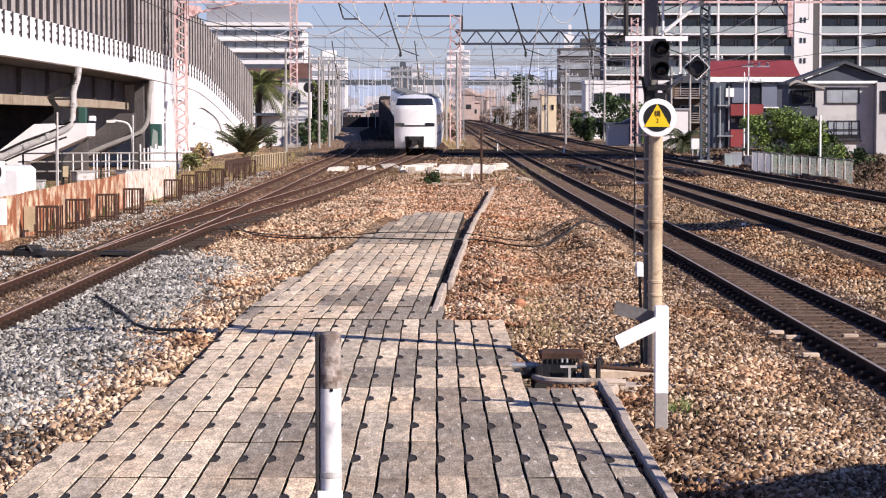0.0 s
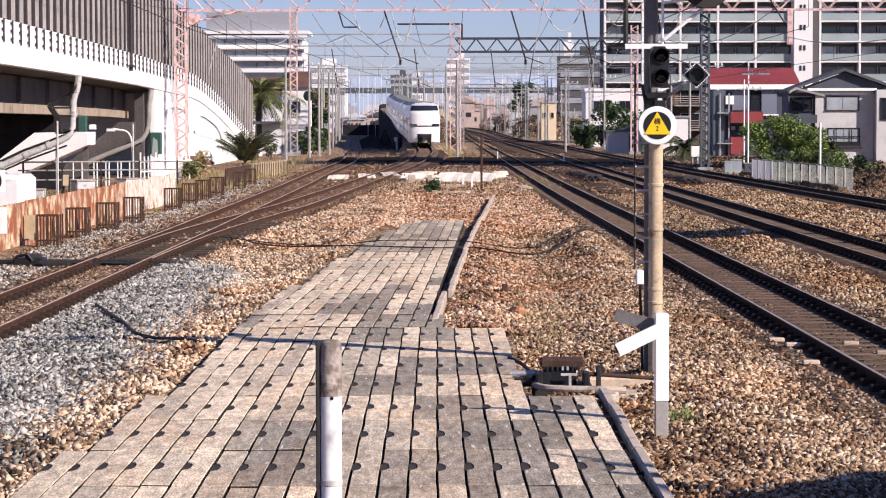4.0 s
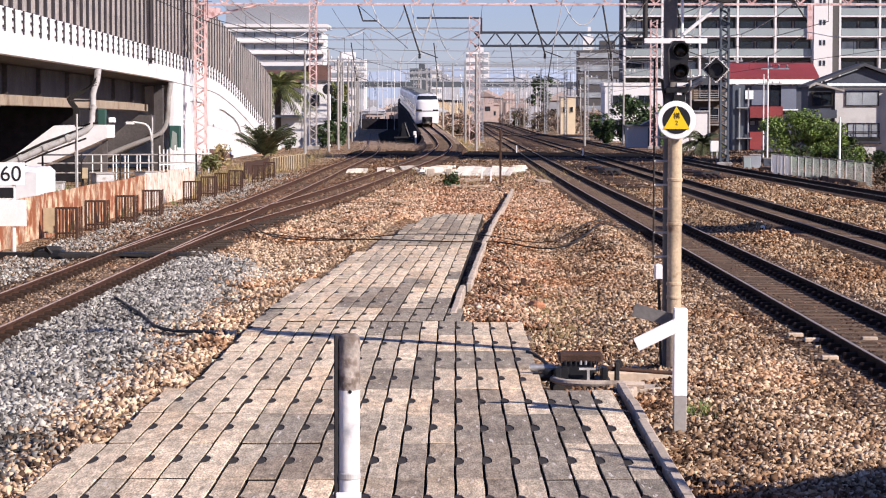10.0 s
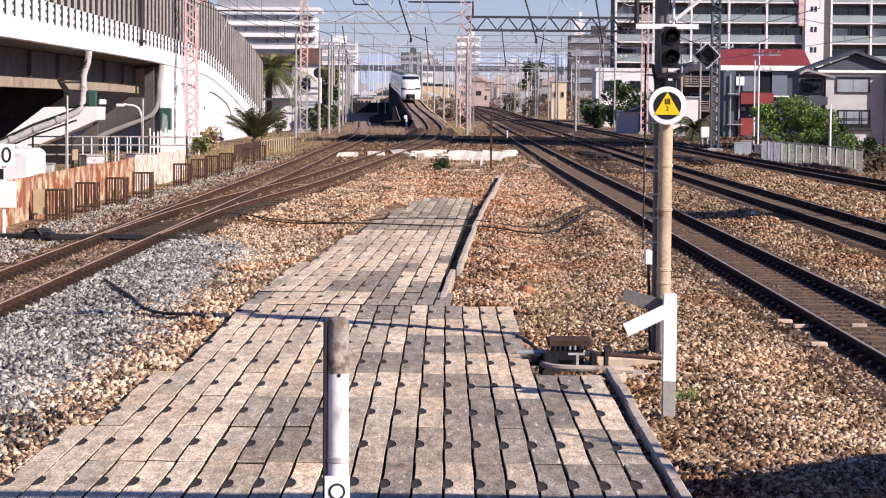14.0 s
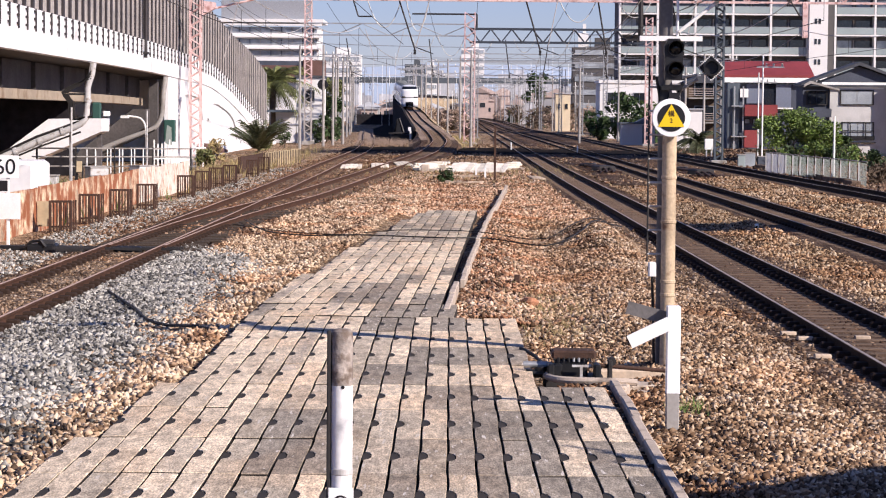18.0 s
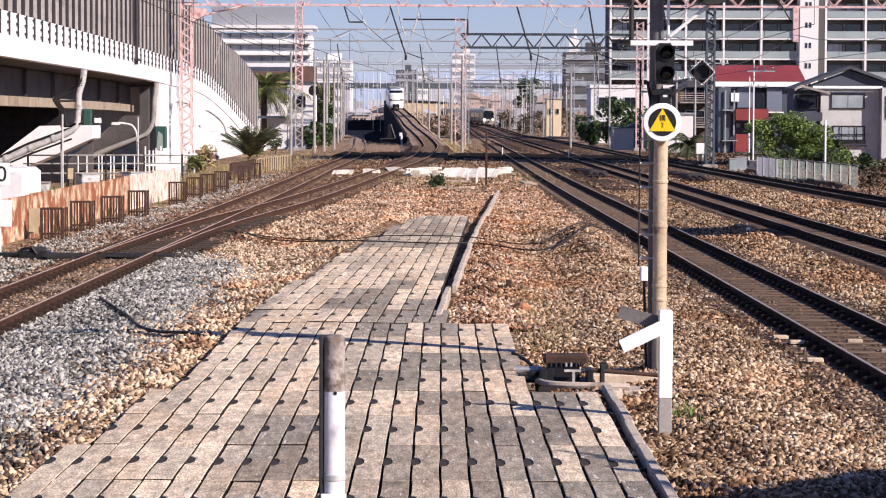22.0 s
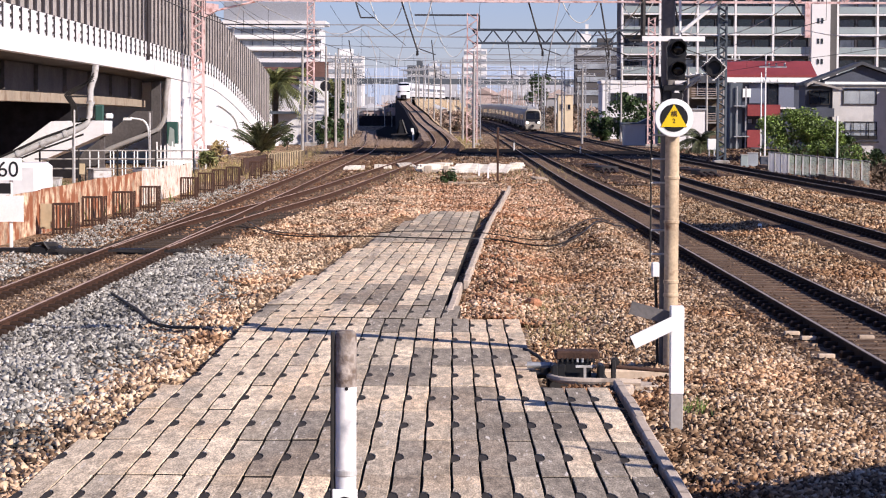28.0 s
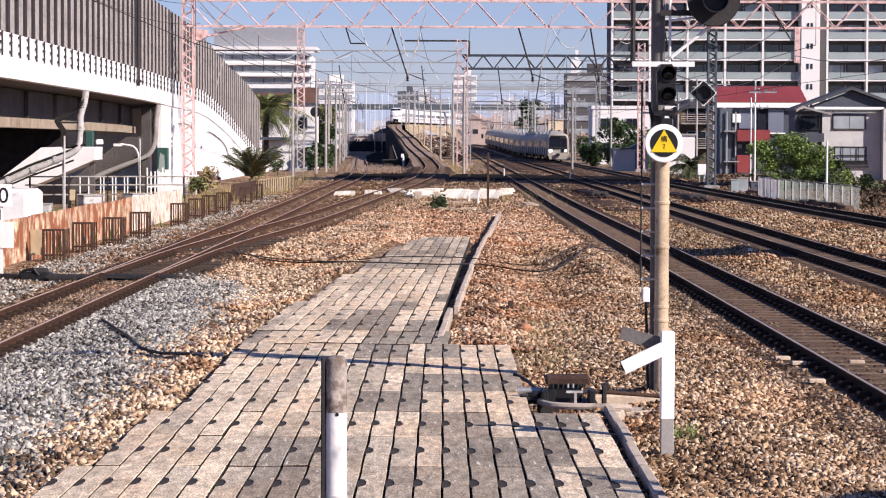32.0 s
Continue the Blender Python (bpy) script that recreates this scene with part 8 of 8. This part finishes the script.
def express_car(front, label):
    ln = 20.6
    t = thing("express_car", (0, 0, 0), label, "train car", "express train cars")
    sec = car_section(1.42, 0.30, 3.95)
    y0 = 1.9 if front else 0.15
    g = Geo()
    loft(g, [[(x, y, z) for x, z in sec] for y in (y0, ln - 0.15)])
    n = len(sec)
    g.f += [tuple(range(n)), tuple(range(2 * n - 1, n - 1, -1))]
    body = part("body", g, "express_white", t, smooth=True)
    if front:
        part("nose_panel", patch(-1, 1, 0.42, 3.70, 0.0, 16, 16), "express_white", t, smooth=True)
        zs = [0.42 + (3.70 - 0.42) * k / 12 for k in range(13)]
        for s in (-1, 1):
            cg = Geo()
            for z in zs:
                x, y, _ = nose(s, z)
                hb = 1.42 if z < 2.4 else 1.42 * (1 - 0.06 * ((z - 2.4) / 0.93) - (0.18 * max(0, z - 3.33) / 0.4))
                cg.v += [(x, y + 0.03, z), (s * hb, 1.95, z)]
            cg.f = [(2 * k, 2 * k + 1, 2 * k + 3, 2 * k + 2) for k in range(12)]
            part("nose_cheek", cg, "express_white", t, smooth=True)
        cap = Geo()
        for i in range(13):
            u = -1 + i / 6
            x, y, z = nose(u, 3.70)
            cap.v += [(x, y, z), (u * 1.22, 1.95, 3.94 - 0.2 * u * u)]
        cap.f = [(2 * k, 2 * k + 1, 2 * k + 3, 2 * k + 2) for k in range(12)]
        part("nose_roof", cap, "express_white", t, smooth=True)
        part("windscreen", patch(-0.99, 0.99, 3.22, 3.68, 0.02, 14, 6), "glass", t, "black raked windscreen", smooth=True)
        part("lamp_band", patch(-0.98, 0.98, 1.80, 1.90, 0.015, 14, 2), "glass", t, "dark band across the front")
        for s in (-1, 1):
            part("lamp_cluster", patch(min(s * 0.50, s * 0.98), max(s * 0.50, s * 0.98), 1.80, 2.04, 0.03, 6, 2), "glass", t, "dark lamp cluster")
        part("coupler_recess", patch(-0.46, 0.46, 0.42, 1.15, 0.02, 4, 4), "black", t)
        part("coupler", Geo().box(0, -0.25, 0.75, 0.34, 0.5, 0.3).box(0, -0.12, 1.02, 0.7, 0.3, 0.18), "dark_steel", t)
        part("jumper_box", Geo().box(0, -0.1, 0.48, 0.5, 0.2, 0.2), "silver", t)
    nwin = 9 if front else 11
    for s in (-1, 1):
        for k in range(nwin):
            y = (4.4 if front else 2.2) + k * 1.62
            part("window", Geo().box(s * 1.415, y, 2.2, 0.03, 1.25, 0.72), "glass", body)
        part("side_stripe", Geo().box(s * 1.424, ln / 2 + 0.9, 1.25, 0.012, ln - 4.2, 0.16), "blue_steel", body)
        part("door", Geo().box(s * 1.424, ln - 1.6, 1.75, 0.02, 0.9, 2.0), "steel", body)
    for y in (6, 14):
        part("air_conditioner", Geo().block(0, y, 3.80, 1.7, 3.2, 0.22, 0.08), "roof_panel", t)
    top = [(x * 1.004, z + 0.012) for x, z in sec if z > 3.5]
    rg = Geo()
    for y in (2.9 if front else 0.4, ln - 0.4):
        rg.v += [(x, y, z) for x, z in top] + [(x * 0.98, y, z - 0.05) for x, z in reversed(top)]
    m = 2 * len(top)
    rg.f = [(k, (k + 1) % m, m + (k + 1) % m, m + k) for k in range(m)] + [tuple(range(m - 1, -1, -1)), tuple(range(m, 2 * m))]
    part("roof_panel", rg, "roof_panel", t, "dull grey roof", smooth=True)
    bogies(t, ln)
    return t


def commuter_car(front, label):
    ln = 19.8
    t = thing("commuter_car", (0, 0, 0), label, "train car", "commuter train cars")
    sec = car_section(1.46, 0.75, 3.72)
    g = Geo()
    rings = [[(x, y, z) for x, z in sec] for y in (0.25, ln - 0.1)]
    if front:
        rings = [[(x * 0.93, -0.02 + 0.10 * max(0, z - 1.6), 0.75 + (z - 0.75) * 0.97) for x, z in sec]] + rings
    loft(g, rings)
    n = len(sec)
    g.f += [tuple(range(n)), tuple(range(len(g.v) - 1, len(g.v) - n - 1, -1))]
    body = part("body", g, "silver", t, smooth=True)
    if front:
        part("front_mask", Geo().prism([(-1.22, 1.55), (1.22, 1.55), (1.2, 3.0), (0.95, 3.38), (-0.95, 3.38), (-1.2, 3.0)], lambda u, v, q: (u, q + 0.10 * max(0, v - 1.6), v), -0.07, 0.1), "black", t, "black front with a wide windscreen")
        part("windscreen", Geo().prism([(-1.08, 1.95), (0.35, 1.95), (0.35, 2.95), (-1.05, 2.95)], lambda u, v, q: (u, q + 0.10 * max(0, v - 1.6), v), -0.09, -0.06), "dark_glass", t)
        part("gangway_door", Geo().prism([(0.42, 1.2), (1.08, 1.2), (1.05, 2.95), (0.42, 2.95)], lambda u, v, q: (u, q + 0.10 * max(0, v - 1.6), v), -0.09, -0.06), "dark_glass", t)
        part("destination_panel", Geo().box(-0.3, 0.05, 3.14, 1.2, 0.1, 0.2), "dark_glass", t)
        for s in (-1, 1):
            part("headlight", Geo().lathe([(0.15, 0), (0.13, 0.03), (0.02, 0.05)], n=16, place=lambda a, b, c, s=s: (s * 0.98 + a, -0.06 - c, 1.38 + b)), "headlight", t, "bright lit headlight", smooth=True)
            part("handrail", Geo().tube((s * 1.2, -0.06, 1.0), (s * 1.2, -0.02, 1.9), 0.02, n=5), "steel", t)
        part("skirt", Geo().prism([(-1.3, 0.85), (1.3, 0.85), (1.1, 0.25), (-1.1, 0.25)], lambda u, v, q: (u, q, v), 0.0, 0.5), "silver", t)
        part("coupler", Geo().box(0, -0.2, 0.85, 0.4, 0.5, 0.35), "black", t)
    for s in (-1, 1):
        for k in range(3):
            yd = 3.4 + 6.4 * k
            d = part("door", Geo().box(s * 1.462, yd, 1.9, 0.02, 1.3, 1.9), "steel", body)
            part("door_glass", Geo().box(s * 1.474, yd, 2.25, 0.01, 0.9, 0.8), "glass", d)
            if k < 2:
                for j in (1.7, 3.2, 4.7):
                    part("window", Geo().box(s * 1.462, yd + j, 2.25, 0.02, 1.3, 0.85), "glass", body)
        part("lower_panel", Geo().box(s * 1.462, ln / 2, 1.22, 0.016, ln - 0.6, 0.9), "house_dark", body, "dark navy lower side panel")
        part("stripe", Geo().box(s * 1.463, ln / 2, 1.72, 0.012, ln - 0.8, 0.08), "brick", body)
    for y in (5, 14):
        part("air_conditioner", Geo().block(0, y, 3.66, 1.8, 2.8, 0.32, 0.08), "steel", t)
    part("underframe", Geo().box(0, ln / 2, 0.55, 2.4, 7.5, 0.5), "dark_steel", t)
    if not front:
        part("pantograph", Geo().tube((-0.6, 8, 3.9), (0, 9.2, 4.7), 0.03, n=5).tube((0, 9.2, 4.7), (0, 8.2, 5.2), 0.03, n=5).tube((-0.7, 8.2, 5.2), (0.7, 8.2, 5.2), 0.03, n=5), "dark_steel", t)
    bogies(t, ln)
    return t


ex_front = express_car(True, "white express end car with a black raked windscreen")
ex_mid = express_car(False, "white express middle car with dark windows")
EXPRESS = [ex_front] + [ex_mid] + [copy_thing(ex_mid, pose(0, 0, 0)) for _ in range(7)]
co_front = commuter_car(True, "stainless steel commuter lead car with lit headlights")
co_mid = commuter_car(False, "stainless steel commuter middle car with dark windows")
COMMUTER = [co_front] + [co_mid] + [copy_thing(co_mid, pose(0, 0, 0)) for _ in range(10)]


def car_pose(track, d, ln):
    """Pose of a car whose front is d metres down the track, standing on its two bogies."""
    a, b = on(track, d + 3.2), on(track, d + ln - 3.2)
    way = (b - a).normalized()
    p = a - way * 3.2
    return pose(*p, math.degrees(math.asin(way.z)), 0, math.degrees(math.atan2(-way.x, way.y)))


def motions():
    for k, car in enumerate(EXPRESS):
        walk(car, [(t, car_pose(TRACK_E, 162.2 + 13.88 * t - 0.1034 * t**2 + 0.00302 * t**3 + 21.0 * k, 20.6)) for t in range(33)])
    for k, car in enumerate(COMMUTER):
        walk(car, [(t, car_pose(TRACK_C, 1107.0 - 24.6 * t + 20.0 * k, 19.8)) for t in range(33)])


# ---- the paving slabs, row by row ----
def slab_geo(g, ln, w, th):
    """A long slab with a half-round notch in one side, chamfered on top; a dark plug fills the notch."""
    half = ln / 2 - 0.023
    vv = [-1, -0.75, -0.4, -0.12, 0.12, 0.4, 0.75, 1]
    wave = lambda v: 0.0032 * math.sin(math.pi * v)
    right = [(w / 2 - 0.009 + wave(v), v * half) for v in vv]
    bite = [(0.0, 0.23), (0.036, 0.18), (0.056, 0.07), (0.056, -0.09), (0.038, -0.17), (0.0, -0.22)]
    edge = [(0.0, 1.0), (0.0, 0.75), (0.0, 0.4)]
    left = [(-w / 2 + 0.011 + wave(v), v * half) for _, v in edge]
    left += [(-w / 2 + 0.009 + a, c) for a, c in bite]
    left += [(-w / 2 + 0.009 + wave(-v), -v * half) for _, v in reversed(edge)]
    o = right + left
    n, k0 = len(o), len(g.v)
    top = [(x * 0.965, y * 0.997) for x, y in o]
    g.v += [(x, y, -th) for x, y in o] + [(x, y, -0.008) for x, y in o] + [(x, y, 0.0) for x, y in top]
    g.f.append(tuple(range(k0 + 2 * n, k0 + 3 * n)))
    for k in (n, 0):
        g.f += [(k0 + k + i, k0 + k + (i + 1) % n, k0 + k + n + (i + 1) % n, k0 + k + n + i) for i in range(n)]
    plug = [(-w / 2 + 0.004 + a, c * 0.97) for a, c in bite] + [(-w / 2 - 0.006, -0.13), (-w / 2 - 0.006, 0.14)]
    g.prism(plug, lambda a, c, q: (a, c, q), -0.06, -0.007)
    return [0] * (1 + n) + [1] * (len(g.f) - 1 - n)


def slab_mesh(g, marks, mt):
    me = bpy.data.meshes.new("paving_slab")
    me.from_pydata(g.v, [], g.f)
    me.materials.append(M[mt])
    me.materials.append(M["grime"])
    me.polygons.foreach_set("material_index", marks)
    return me


def pave(y0, ln, w, turn, origin, courses, label):
    """Courses of slabs from near to far: first column, then one letter a slab for pale, mid or grey."""
    t = thing("pavement", (0, 0, 0), label, "pavement", kind="structure")
    g = Geo()
    marks = slab_geo(g, ln, w, 0.24)
    shapes = {k: slab_mesh(g, marks, mt) for k, mt in (("P", "slab_pale"), ("M", "slab_mid"), ("G", "slab_grey"))}
    for r, (first, tones) in enumerate(courses):
        y = y0 + (r + 0.5) * ln
        for i, tone in enumerate(tones):
            x = origin + (first + i + 0.5) * w + turn * (y - 30)
            z = PAVE + random.uniform(-0.006, 0.006) + 0.014 * noise.noise((x, y * 0.3, 9.0))
            s = new("paving_slab", shapes[tone])
            s.parent = t
            s.matrix_basis = pose(x, y + random.uniform(-0.008, 0.008), z, random.uniform(-0.25, 0.25), random.uniform(-1.2, 1.2), math.degrees(-turn) + random.uniform(-0.15, 0.15))
        x0, x1 = origin + first * w + turn * (y - 30), origin + (first + len(tones)) * w + turn * (y - 30)
        part("bedding", Geo().box((x0 + x1) / 2, y, 0.065, x1 - x0 - 0.2, ln - 0.02, 0.2), "grime", t)


pave(11.825, 1.97, 0.2185, -0.004, -0.12, (
    (-14, "PPPMPPPMMMMPMMGGMGGGG"), (-14, "PPPPMPPMMGMMMGGGGGMGG"), (-14, "PPMPPPPMMPMMGMMGMGGGG"), (-14, "PPPPMPMGGGMMGMGGGGPGM"), (-13, "PPPPPMGGGMMMPGGGGGPP"),
    (-13, "PMPPPPMMMPPPGGGPPGGM"), (-12, "PPPPPPMMGGGPPPPP"), (-12, "PPPPPPMMMPGGGGGG"), (-12, "PPPPPPPMMPPPPPPM"), (-12, "PPPPPPPGGGPGGPPP")),
    "paving of long weathered grey-buff concrete slabs")
pave(31.72, 2.06, 0.2275, 0.022, -0.547, (
    (-10, "GPPPPPPGGGGG"), (-10, "PPPPGGGGPGG"), (-10, "PPPPPGGGPPP"), (-10, "PPPPPPPGGPP"), (-9, "PPPPPPPPPG"), (-9, "PPPPPPPPPP"), (-9, "MMMMMMPPPP"), (-9, "PPPPPPPPPP"),
    (-8, "PPMPPPMPP"), (-8, "GGMGGGGMM"), (-8, "MGGMMGMMM"), (-7, "MMGGMGGM"), (-7, "GGMGGGMG"), (-7, "GMGMGGMM"), (-6, "MGMGGMM"), (-6, "GGMGMMG"), (-5, "MGMMMM")),
    "paving of long grey-buff concrete slabs leading away")

motions()
